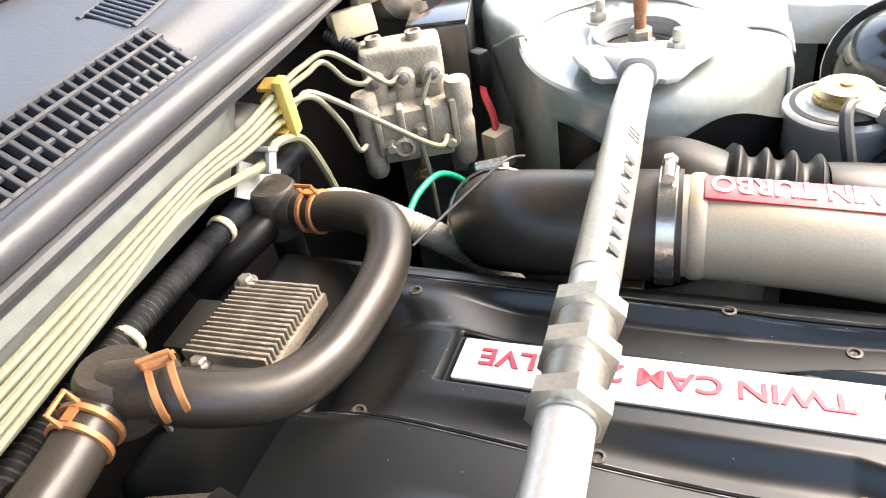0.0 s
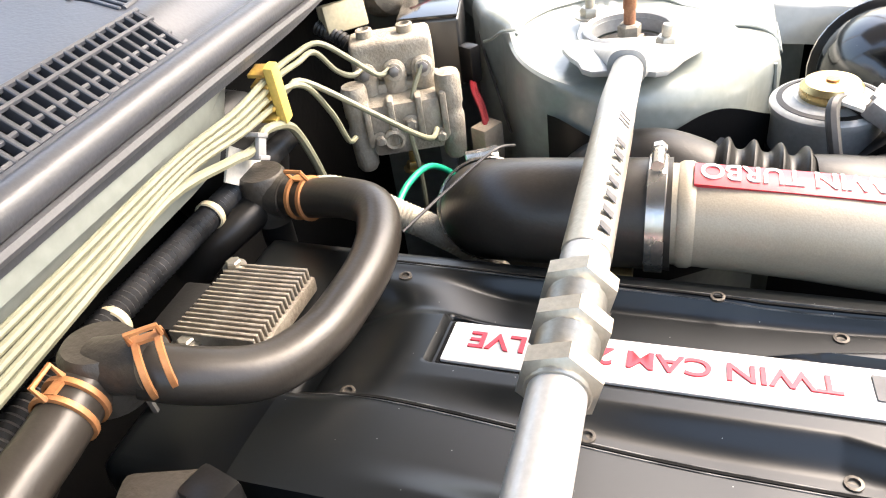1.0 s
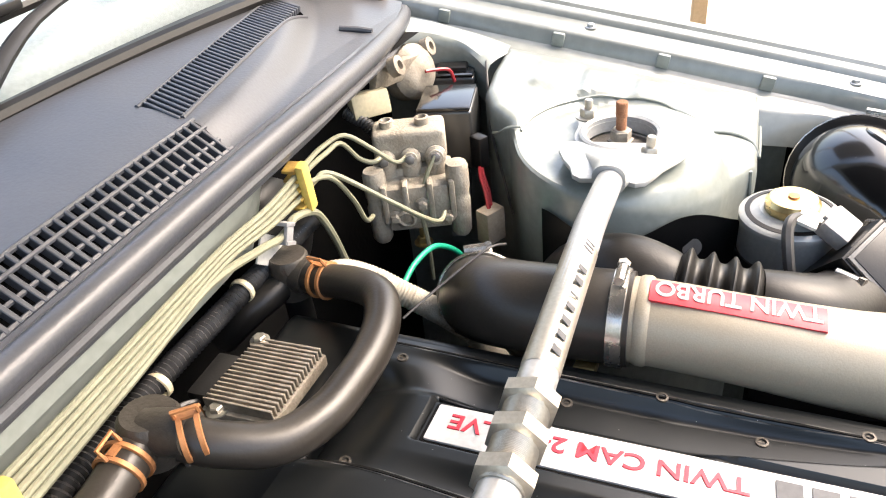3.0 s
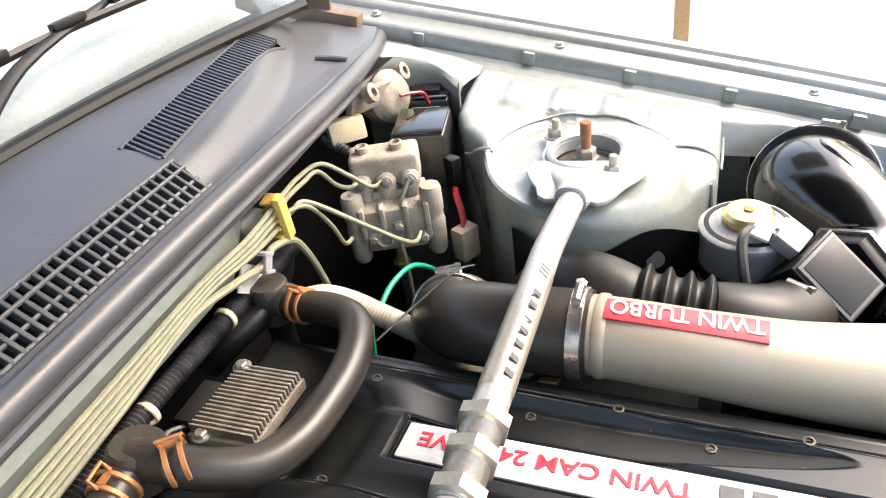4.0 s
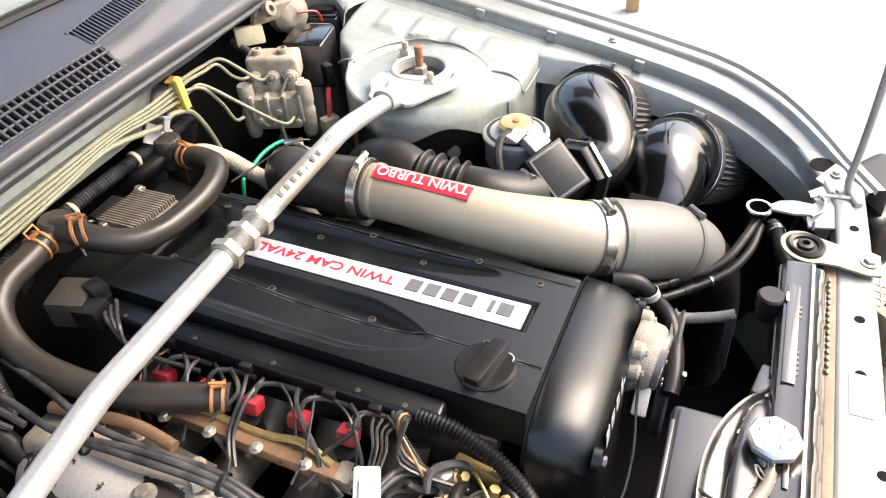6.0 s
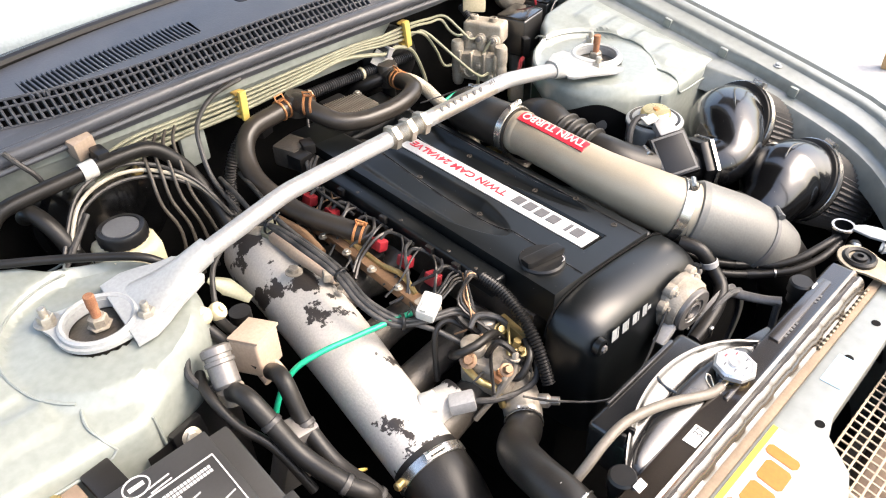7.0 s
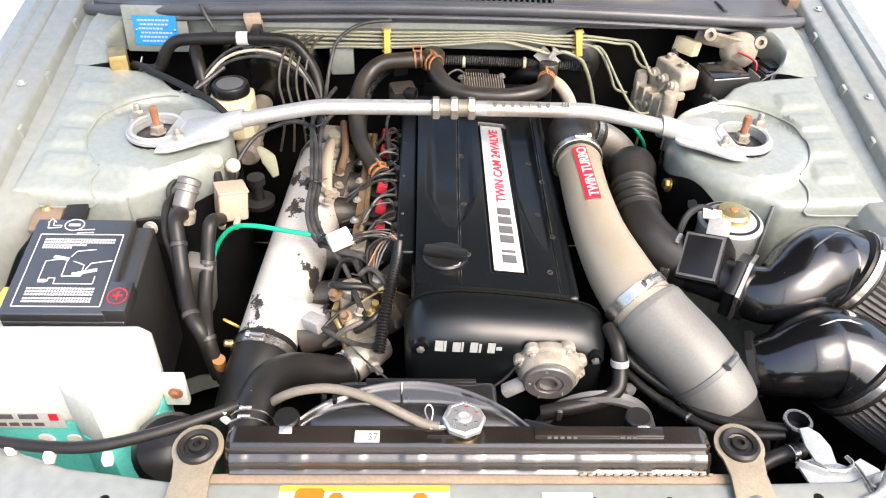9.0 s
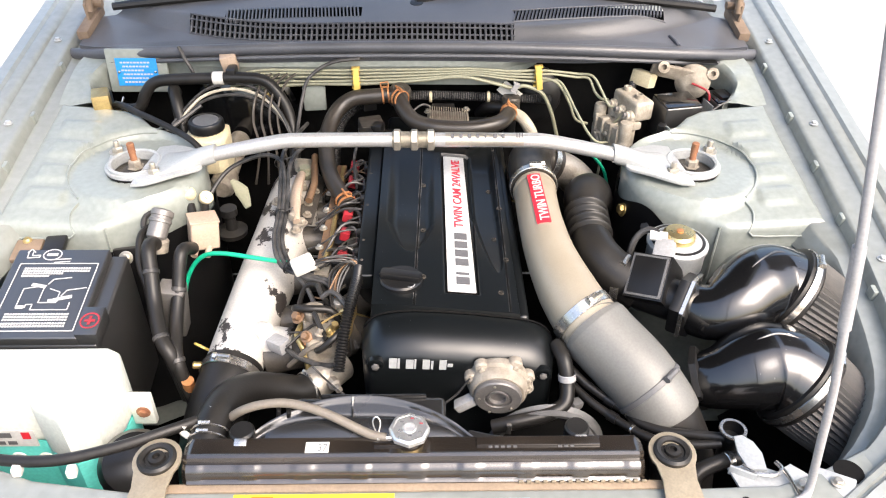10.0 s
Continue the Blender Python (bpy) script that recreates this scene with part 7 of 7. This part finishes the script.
for r_, y0 in ((0, 0.146), (1, 0.140), (2, 0.134), (3, 0.128)):
    for i in range(26 - 5 * r_ if r_ > 1 else 26):
        line((0.016 + 0.0042 * i, y0), (0.0192 + 0.0042 * i, y0), 0.0036)
for r_, y0 in ((0, 0.040), (1, 0.034), (2, 0.028), (3, 0.020), (4, 0.014)):
    for i in range(24):
        line((0.018 + 0.0042 * i, y0), (0.0212 + 0.0042 * i, y0), 0.0034)
for k in range(20):
    a0, a1 = 2 * math.pi * k / 20, 2 * math.pi * (k + 1) / 20
    line((0.052 + 0.015 * math.cos(a0), 0.180 + 0.013 * math.sin(a0)), (0.052 + 0.015 * math.cos(a1), 0.180 + 0.013 * math.sin(a1)), 0.0018)
line((0.043, 0.180), (0.061, 0.180), 0.005)
for a, b in (((0.012, 0.172), (0.032, 0.174)), ((0.032, 0.174), (0.032, 0.179)), ((0.032, 0.179), (0.019, 0.178)), ((0.019, 0.178), (0.018, 0.188)), ((0.022, 0.186), (0.014, 0.194)), ((0.014, 0.194), (0.009, 0.185)), ((0.012, 0.172), (0.011, 0.186)), ((0.060, 0.161), (0.086, 0.163)), ((0.060, 0.168), (0.086, 0.170))):
    line(a, b)
part("printed_diagram", tilted(ink), PALEINK, bat, "pale printed diagram on the lid", flat=True, fix=False)
sign = part("plus_disc", tilted(Geo().lathe((-0.502, -0.367, 0.7856), (0, 0, 1), [(0.0150, 0), (0.0150, 0.0012), (0.0128, 0.0012), (0.0128, 0.0002)], 28, caps=False)), REDPL, bat, "red ring with a plus sign")
g = Geo().box((-0.502, -0.367, 0.7866), (0.016, 0.0042, 0.0012)).box((-0.502, -0.367, 0.7868), (0.0042, 0.016, 0.0012))
part("plus_mark", tilted(g), REDPL, sign)
part("terminal", Geo().lathe((-0.678, -0.168, 0.785), (0, 0, 1), [(0.008, 0), (0.008, 0.016), (0.005, 0.02)], 14), ZINC, bat, "corroded battery terminal")
part("clamp_block", Geo().box((-0.672, -0.188, 0.792), (0.046, 0.050, 0.010), (8, 0, 4), 0.003), DUSTY, bat)
part("clamp_strap", Geo().box((-0.626, -0.186, 0.796), (0.036, 0.056, 0.012), (8, 0, 6), 0.004), PLASTIC, bat)

wt = thing("washer_tank", (-0.55, -0.49, 0.45), "milky white fluid tank half full of teal fluid", "fluid tank")
part("upper_shell", Geo().prism([(-0.72, -0.432), (-0.450, -0.430), (-0.432, -0.440), (-0.424, -0.462), (-0.424, -0.50), (-0.440, -0.545), (-0.475, -0.565), (-0.515, -0.545), (-0.535, -0.522), (-0.72, -0.520)], 0.690, 0.797, None, 0.014, 4), TANK, wt)
part("fluid", Geo().prism([(-0.719, -0.434), (-0.450, -0.432), (-0.433, -0.442), (-0.425, -0.462), (-0.425, -0.50), (-0.441, -0.544), (-0.475, -0.563), (-0.515, -0.544), (-0.536, -0.521), (-0.719, -0.519)], 0.45, 0.6902, None, 0.004, 2), TEAL, wt, "teal fluid showing through the plastic")
part("lug", Geo().box((-0.408, -0.470, 0.705), (0.034, 0.012, 0.060), (0, 0, 0), 0.003), TANK, wt)
part("lug_bolt", bolt(Geo(), (-0.406, -0.476, 0.703), (0, -1, 0), 0.007, 0.005), RUST, wt)
st = part("sticker", Geo().box((-0.615, -0.5215, 0.700), (0.135, 0.002, 0.034)), BADGE_W, wt, "white sticker with dark print")
part("black_bar", bars(Geo(), (-0.675, -0.5228, 0.703), (1, 0, 0), (0, 0, 1), 3, 0.034, (0.026, 0.010)), GREYINK, st, flat=True)
part("red_bar", bars(Geo(), (-0.566, -0.5228, 0.700), (1, 0, 0), (0, 0, 1), 1, 0.034, (0.012, 0.014)), RED, st, flat=True)
part("script_bar", bars(Geo(), (-0.675, -0.5228, 0.688), (1, 0, 0), (0, 0, 1), 6, 0.017, (0.013, 0.007)), GREYINK, st, flat=True)
for x in (-0.585, -0.545):
    part("dimple", Geo().lathe((x, -0.5195, 0.655), (0, -1, 0), [(0.013, 0), (0.011, 0.003), (0, 0.004)], 16), TANK, wt)
yc = thing("washer_filler", (-0.715, -0.30, 0.60), "white filler neck with a yellow cap", "filler neck")
part("neck", Geo().lathe((-0.705, -0.335, 0.60), (0, 0, 1), [(0.030, 0), (0.030, 0.13), (0.026, 0.14)], 24), TANK, yc)
part("cap", Geo().lathe((-0.705, -0.335, 0.735), (0, 0, 1), [(0.030, 0), (0.031, 0.003), (0.031, 0.014), (0.026, 0.018), (0, 0.019)], 28), YELLOW, yc)
g = Geo().lathe((-0.395, -0.560, 0.68), (0.3, -0.5, 0.9), [(0.05, 0), (0.05, 0.03), (0.042, 0.05), (0.02, 0.06), (0, 0.062)], 28)
solo("horn", g, PLASTIC, "round black horn beside the fluid tank", "horn")
fh = thing("front_cable", (-0.45, -0.62, 0.77), "black cable clipped along the front panel", "cable")
part("cable", Geo().tube([(-0.66, -0.60, 0.782), (-0.55, -0.622, 0.783), (-0.46, -0.628, 0.784), (-0.38, -0.61, 0.788), (-0.32, -0.585, 0.79), (-0.29, -0.565, 0.785)], 0.0075, 10, 6), RUBBER, fh)
for x, y in ((-0.50, -0.637), (-0.43, -0.640), (-0.55, -0.625)):
    part("clip", Geo().box((x, y, 0.778), (0.012, 0.014, 0.014), (0, 0, 10), 0.003), WHITE, fh, "white cable clip")

# ---- boost solenoid, sensors and hoses beside the right tower ----
so = thing("solenoid_box", (-0.378, -0.145, 0.74), "pinkish tan solenoid box with hose stubs", "solenoid")
part("box", Geo().box((-0.387, -0.118, 0.783), (0.050, 0.046, 0.054), (-6, 8, 24), 0.005, 3), SENSORTAN, so)
part("lid_edge", Geo().box((-0.384, -0.115, 0.8115), (0.052, 0.048, 0.004), (-6, 8, 24), 0.0015), SENSORTAN, so)
for k in (-1, 1):
    part("stub", Geo().lathe((-0.387 + 0.012 * k, -0.138, 0.762), (0, -1, -0.3), [(0.006, 0), (0.006, 0.02)], 12), SENSORTAN, so)
cy = thing("fuel_damper", (-0.44, -0.135, 0.77), "grey ridged cylinder sensor on a hose", "sensor")
part("cylinder", Geo().lathe((-0.456, -0.166, 0.800), (0.2, 0.68, 0.68), [(0.014, 0), (0.0175, 0.004), (0.0175, 0.030), (0.0195, 0.031), (0.0195, 0.036), (0.0175, 0.037), (0.0175, 0.042), (0.0195, 0.043), (0.0195, 0.052), (0.015, 0.055), (0, 0.055)], 28), DISC, cy)
part("base", Geo().lathe((-0.455, -0.168, 0.775), (0.1, 0.3, 0.95), [(0.016, 0), (0.018, 0.02), (0.012, 0.028)], 18), OLDALLOY, cy)
vc = thing("vacuum_valve", (-0.41, -0.06, 0.78), "pair of cream one-way valves on black hoses", "valve")
for p, a in (((-0.421, -0.055, 0.824), (-0.2, -0.3, 1)), ((-0.396, -0.043, 0.808), (0.5, -0.5, 0.6))):
    part("valve", Geo().lathe(p, a, [(0.006, -0.012), (0.0125, -0.004), (0.0135, 0.004), (0.012, 0.008), (0.005, 0.010), (0.005, 0.014)], 24), CREAM, vc)
part("hose", Geo().tube([(-0.420, -0.062, 0.805), (-0.412, -0.085, 0.79), (-0.405, -0.115, 0.785), (-0.398, -0.14, 0.775)], 0.008, 12, 5), RUBBER, vc)
part("hose", Geo().tube([(-0.398, -0.045, 0.800), (-0.394, -0.07, 0.79), (-0.385, -0.12, 0.79)], 0.0075, 12, 5), RUBBER, vc)
for pts, r, nm in (([(-0.455, -0.165, 0.790), (-0.454, -0.205, 0.812), (-0.446, -0.24, 0.785), (-0.436, -0.28, 0.748), (-0.415, -0.335, 0.722), (-0.395, -0.36, 0.70), (-0.38, -0.37, 0.62)], 0.0125, 0),
                   ([(-0.395, -0.165, 0.78), (-0.401, -0.205, 0.800), (-0.405, -0.245, 0.750), (-0.402, -0.30, 0.715), (-0.388, -0.36, 0.695), (-0.37, -0.38, 0.62)], 0.0115, 1),
                   ([(-0.470, -0.12, 0.80), (-0.482, -0.16, 0.805), (-0.475, -0.21, 0.78), (-0.455, -0.25, 0.755), (-0.44, -0.30, 0.70)], 0.0065, 2)):
    hs = thing("vacuum_hose", (pts[2][0], pts[2][1], 0.62), "black rubber hose dropping between battery and plenum", "hose", "hoses beside the battery")
    part("hose", Geo().tube(pts, r, 16, 6), RUBBER, hs)
    if nm < 2:
        for i in (2, 4):
            q = Vector(pts[i])
            a = (Vector(pts[i + 1]) - Vector(pts[i - 1]))
            part("band", Geo().lathe(q - a.normalized() * 0.004, a, [(r + 0.0004, 0), (r + 0.0018, 0.001), (r + 0.0018, 0.007), (r + 0.0004, 0.008)], 18, caps=False), WIRE, hs)
part("end_fitting", Geo().lathe((-0.372, -0.378, 0.655), (0.1, -0.2, 1), [(0.010, -0.02), (0.010, 0.015)], 14), COPPER, hs)
g = Geo().box((-0.425, -0.235, 0.70), (0.045, 0.035, 0.12), (10, 10, 0), 0.006)
solo("grey_box", g, DISC, "small dusty grey control box beside the battery", "box")
g = Geo().lathe((-0.36, -0.035, 0.72), (0, 0, 1), [(0.028, 0), (0.030, 0.010), (0.012, 0.014), (0.010, 0.04), (0.016, 0.045), (0.016, 0.06)], 24)
solo("pressure_valve", g, RUBBER, "black round pressure valve under the hoses", "valve")
g = Geo().tube([(-0.365, 0.035, 0.80), (-0.345, 0.022, 0.782), (-0.328, -0.01, 0.765)], [0.004, 0.014, 0.006], 12, 5, squash=0.3)
solo("cream_baffle", g, BRAKELINE, "dull olive plastic baffle near the plenum", "baffle")
g = Geo().lathe((-0.372, -0.290, 0.655), (0.3, 0.5, 0.4), [(0.013, 0), (0.016, 0.001), (0.016, 0.004), (0.013, 0.005)], 20, caps=False)
solo("yellow_dipstick", g, YELLOW, "yellow looped dipstick handle", "dipstick")
g = Geo().tube([(-0.47, -0.10, 0.825), (-0.485, -0.125, 0.815), (-0.478, -0.15, 0.80), (-0.46, -0.145, 0.795)], 0.005, 8, 5)
solo("loose_wire", g, WIRE, "loop of dark wire beside the sensor", "wire")

# ---- brake servo corner ----
bo = thing("brake_servo", (-0.38, 0.30, 0.68), "black round brake servo at the firewall", "brake servo")
part("drum", Geo().lathe((-0.385, 0.385, 0.800), (0, -1, 0.05), [(0.118, 0), (0.120, 0.03), (0.116, 0.06), (0.105, 0.066), (0.100, 0.085), (0.07, 0.098), (0.03, 0.105)], 56), GLOSS, bo)
part("stud", nut_stud(Geo(), (-0.33, 0.285, 0.86), 0.007, 0.008, 0.01), ZINC, bo)
fb_ = thing("brake_fluid_reservoir", (-0.412, 0.115, 0.76), "cream brake fluid reservoir with a black screw cap", "fluid reservoir")
part("tank", Geo().prism([(-0.470, 0.100), (-0.462, 0.093), (-0.402, 0.093), (-0.386, 0.106), (-0.382, 0.140), (-0.390, 0.174), (-0.412, 0.180), (-0.462, 0.176), (-0.470, 0.163)], 0.775, 0.855, None, 0.012, 3), CREAM, fb_)
part("neck", Geo().lathe((-0.426, 0.137, 0.848), (0, 0, 1), [(0.034, 0), (0.031, 0.015)], 28), CREAM, fb_)
pts = 48
g = Geo()
rings = [[Vector((-0.426, 0.137, 0.859 + h)) + (r - (0.0012 if j % 2 and h < 0.018 else 0)) * Vector((math.cos(2 * math.pi * j / pts), math.sin(2 * math.pi * j / pts), 0)) for j in range(pts)] for r, h in ((0.034, 0), (0.036, 0.002), (0.036, 0.017), (0.033, 0.021), (0.028, 0.0215), (0.0275, 0.020), (0.001, 0.020))]
cap = part("cap", g.rings(rings), PLASTIC, fb_)
part("cap_disc", Geo().lathe((-0.426, 0.137, 0.8788), (0, 0, 1), [(0.026, 0), (0.0255, 0.0012), (0, 0.0014)], 32), DARKPL, cap, "grey moulded cap face")
part("master_cylinder", Geo().lathe((-0.40, 0.27, 0.765), (0, -1, -0.05), [(0.022, 0), (0.022, 0.14), (0.026, 0.15), (0.026, 0.19), (0.018, 0.2)], 24), OLDALLOY, fb_)

hw = thing("heater_hose", (-0.42, 0.23, 0.85), "black rubber heater hose along the scuttle", "hose")
part("hose", Geo().tube([(-0.640, 0.225, 0.868), (-0.605, 0.222, 0.862), (-0.585, 0.226, 0.868), (-0.568, 0.232, 0.898), (-0.548, 0.235, 0.917), (-0.515, 0.236, 0.923), (-0.44, 0.236, 0.926), (-0.36, 0.235, 0.928), (-0.315, 0.232, 0.921), (-0.285, 0.220, 0.890), (-0.268, 0.205, 0.852), (-0.258, 0.17, 0.80), (-0.26, 0.12, 0.74)], 0.0118, 18, 6), RUBBER, hw)
part("joint", Geo().tube([(-0.424, 0.236, 0.9268), (-0.402, 0.236, 0.9272)], 0.0138, 16, smooth=False), WHITE, hw, "white hose joint")
part("hanger", Geo().box((-0.386, 0.246, 0.930), (0.020, 0.036, 0.034), (0, 0, 0), 0.005), PLASTIC, hw)
part("wire_clip", Geo().tube([(-0.612, 0.206, 0.885), (-0.606, 0.200, 0.90), (-0.610, 0.192, 0.885), (-0.612, 0.192, 0.865)], 0.0018, 6), CLAMP, hw)
h2 = thing("servo_vacuum_hose", (-0.49, 0.19, 0.78), "black rubber hose curling beside the fluid reservoir", "hose")
part("hose", Geo().tube([(-0.515, 0.255, 0.885), (-0.510, 0.232, 0.902), (-0.500, 0.205, 0.890), (-0.490, 0.180, 0.855), (-0.484, 0.165, 0.81), (-0.48, 0.16, 0.72)], 0.0125, 16, 6), RUBBER, h2)
part("clamp", Geo().hose_ring((-0.4855, 0.169, 0.823), (0.1, -0.3, -0.95), 0.013, 0.007), CLAMP, h2)
h3 = thing("clutch_hose", (-0.52, 0.1, 0.80), "black rubber pipe running to the brace end", "hose")
part("hose", Geo().tube([(-0.640, 0.215, 0.872), (-0.612, 0.190, 0.888), (-0.570, 0.160, 0.886), (-0.53, 0.135, 0.882), (-0.47, 0.095, 0.874), (-0.43, 0.060, 0.868), (-0.40, 0.04, 0.84)], 0.0062, 12, 6), RUBBER, h3)
for i in range(4):
    pp = thing("steel_brake_pipe", (-0.32 + 0.012 * i, 0.2, 0.70), "thin bent steel brake pipe below the scuttle", "brake pipe", "bent brake pipes")
    x = -0.338 + 0.017 * i
    part("pipe", Geo().tube([(x + 0.03, 0.262, 0.925), (x + 0.012, 0.240, 0.915), (x, 0.205, 0.888), (x - 0.004, 0.185, 0.85), (x + 0.006, 0.165, 0.80), (x - 0.01 + 0.01 * i, 0.15, 0.72)], 0.0028, 8, 6), DARKALLOY, pp)
for i in range(3):
    pp = thing("servo_pipe", (-0.37, 0.2, 0.85), "thin pipe arching over the brake servo", "pipe", "arched pipes")
    part("pipe", Geo().tube([(-0.485 - 0.01 * i, 0.165, 0.855), (-0.45, 0.205 + 0.006 * i, 0.886 + 0.008 * i), (-0.39, 0.222 + 0.006 * i, 0.896 + 0.010 * i), (-0.33, 0.215 + 0.006 * i, 0.885 + 0.009 * i), (-0.28, 0.185, 0.855 + 0.006 * i), (-0.25, 0.15, 0.80)], 0.0032, 8, 6), WIRE if i != 1 else BRAID, pp)
part("sleeve", Geo().tube([(-0.520, 0.140, 0.846), (-0.480, 0.172, 0.866), (-0.448, 0.196, 0.884)], 0.0048, 8, 4), WIRE, pp)

bp = thing("data_plate", (-0.602, 0.30, 0.88), "blue enamelled data plate with pale print on the scuttle", "data plate")
PB = pose(-0.603, 0.297, 0.914, 90 - 7, 0, 0)
g = Geo().prism([(-0.044, -0.030), (0.044, -0.030), (0.044, 0.030), (-0.044, 0.030)], 0, 0.0014, PB, 0)
part("plate", g, BLUE, bp)
part("backing", Geo().box((-0.603, 0.303, 0.915), (0.13, 0.008, 0.095), (-7, 0, 0), 0.004), PAINT, bp, "painted panel behind the plate")
g = Geo()
ex_, ey_ = Vector((PB[0][0], PB[1][0], PB[2][0])), Vector((PB[0][1], PB[1][1], PB[2][1]))
for r_ in range(6):
    o = PB @ Vector((-0.034 + 0.004 * (r_ % 2), 0.019 - 0.0085 * r_, 0.0014))
    bars(g, o, ex_, ey_, 9 - (r_ % 3), 0.0072, (0.0055, 0.0035), 0.0005)
part("print", g, PALEINK, bp, flat=True)
for k in (-1, 1):
    part("rivet", Geo().lathe(PB @ Vector((0.039 * k, 0.0, 0.001)), (0, -1, 0.1), [(0.003, 0), (0.003, 0.001), (0, 0.002)], 10), CLAMP, bp)
bx = thing("brown_relay", (-0.40, 0.29, 0.91), "small brown relay hanging on the scuttle", "relay")
part("case", Geo().box((-0.398, 0.282, 0.945), (0.034, 0.028, 0.034), (10, -8, 10), 0.003), SENSORTAN, bx)
part("bracket", Geo().box((-0.388, 0.262, 0.925), (0.014, 0.03, 0.016), (0, 0, 0), 0.003), PLASTIC, bx)
part("cable", Geo().tube([(-0.500, 0.285, 0.975), (-0.488, 0.272, 0.955), (-0.476, 0.265, 0.935), (-0.470, 0.262, 0.915)], 0.004, 8, 5), WIRE, bx)
wc = thing("bonnet_cable", (-0.28, 0.25, 0.85), "black cable dropping from the scuttle to the harness", "cable")
part("cable", Geo().tube([(-0.12, 0.272, 0.955), (-0.18, 0.262, 0.950), (-0.225, 0.245, 0.925), (-0.24, 0.225, 0.89), (-0.248, 0.19, 0.85), (-0.25, 0.12, 0.82)], 0.004, 8, 6), WIRE, wc)
cn = thing("firewall_connector", (-0.17, 0.27, 0.84), "pale bracket and plug at the firewall", "connector")
part("bracket", Geo().box((-0.225, 0.285, 0.86), (0.05, 0.012, 0.06), (0, 0, 6), 0.006), PAINT, cn)
part("plug", Geo().box((-0.105, 0.262, 0.860), (0.03, 0.03, 0.03), (0, 0, 20), 0.004), PLASTIC, cn)
sb = thing("sensor_bracket", (-0.085, 0.19, 0.80), "dark bracket and plugs behind the cam cover", "bracket")
part("bracket", Geo().box((-0.095, 0.185, 0.835), (0.05, 0.05, 0.04), (0, 0, 15), 0.006), DARKALLOY, sb)
part("plug", Geo().box((-0.105, 0.150, 0.838), (0.030, 0.034, 0.028), (0, 0, 8), 0.004), PLASTIC, sb)
part("plug", Geo().box((-0.080, 0.160, 0.850), (0.022, 0.028, 0.020), (0, 0, -18), 0.004), PLASTIC, sb)
for k in range(3):
    part("wire", Geo().tube([(-0.10 + 0.01 * k, 0.135, 0.84), (-0.115, 0.115 - 0.008 * k, 0.845), (-0.125, 0.08, 0.82), (-0.115, 0.04 - 0.02 * k, 0.803)], 0.0028, 6, 5), WIRE, sb)

# ---- small wiring and fittings between the head and the plenum ----
random.seed(7)
wb = thing("injector_wiring", (-0.12, -0.10, 0.74), "tangle of thin dusty wires beside the injectors", "wiring")
for k in range(16):
    y = 0.10 - 0.022 * k
    a = Vector((-0.100, y, 0.803))
    b = Vector((-0.165 - 0.03 * random.random(), y - 0.05 + 0.04 * random.random(), 0.755 + 0.02 * random.random()))
    m1 = a.lerp(b, 0.35) + Vector((0.0, 0.02 * random.uniform(-1, 1), 0.012 + 0.012 * random.random()))
    m2 = a.lerp(b, 0.7) + Vector((0.0, 0.03 * random.uniform(-1, 1), 0.008 * random.random()))
    part("wire", Geo().tube([a, m1, m2, b], random.choice((0.0016, 0.0022, 0.0028)), 6, 5), random.choice((WIRE, WIRE, WIRE, OLDRUBBER, RAIL)), wb)
vb = thing("valve_wiring", (-0.14, -0.33, 0.70), "loops of thin hose and wire round the idle valve", "wiring")
for k in range(14):
    c = Vector((-0.145 + 0.035 * random.uniform(-1, 1), -0.325 + 0.045 * random.uniform(-1, 1), 0.745 + 0.02 * random.uniform(-1, 1)))
    d = Vector((random.uniform(-1, 1), random.uniform(-1, 1), random.uniform(-0.5, 0.4))) * 0.040
    e = Vector((random.uniform(-1, 1), random.uniform(-1, 1), random.uniform(0.3, 1.0))) * 0.024
    part("wire", Geo().tube([c - d, c - d * 0.4 + e, c + d * 0.4 + e, c + d + Vector((0, 0, -0.03))], random.choice((0.0018, 0.0026, 0.0045)), 7, 6), random.choice((WIRE, RUBBER, RUBBER, ZINC, OLDHOSE)), vb)
for k in range(9):
    c = Vector((-0.150 + 0.04 * random.uniform(-1, 1), -0.33 + 0.05 * random.uniform(-1, 1), 0.752 + 0.012 * random.random()))
    part("fitting", bolt(Geo(), c, (random.uniform(-0.6, 0.6), random.uniform(-0.9, 0.2), 1), random.choice((0.005, 0.0065, 0.008)), 0.010), random.choice((OLDALLOY, ZINC, RAIL, DARKALLOY)), vb)
pb = thing("plenum_bracket", (-0.215, 0.0, 0.76), "grimy stamped bracket with bolts along the plenum", "bracket")
part("plate", Geo().box((-0.205, 0.010, 0.772), (0.030, 0.16, 0.006), (2, 14, -4), 0.002), DARKALLOY, pb)
for y in (0.075, 0.03, -0.015, -0.055):
    part("bolt", bolt(Geo(), (-0.205 + 0.01 * random.uniform(-1, 1), y, 0.776), (0.2, 0, 1), 0.006, 0.006), random.choice((OLDALLOY, ZINC)), pb)
for k in range(4):
    part("lug", Geo().box((-0.228, 0.08 - 0.05 * k, 0.786), (0.022, 0.014, 0.016), (10, 0, 20 * k), 0.004), OLDALLOY, pb)
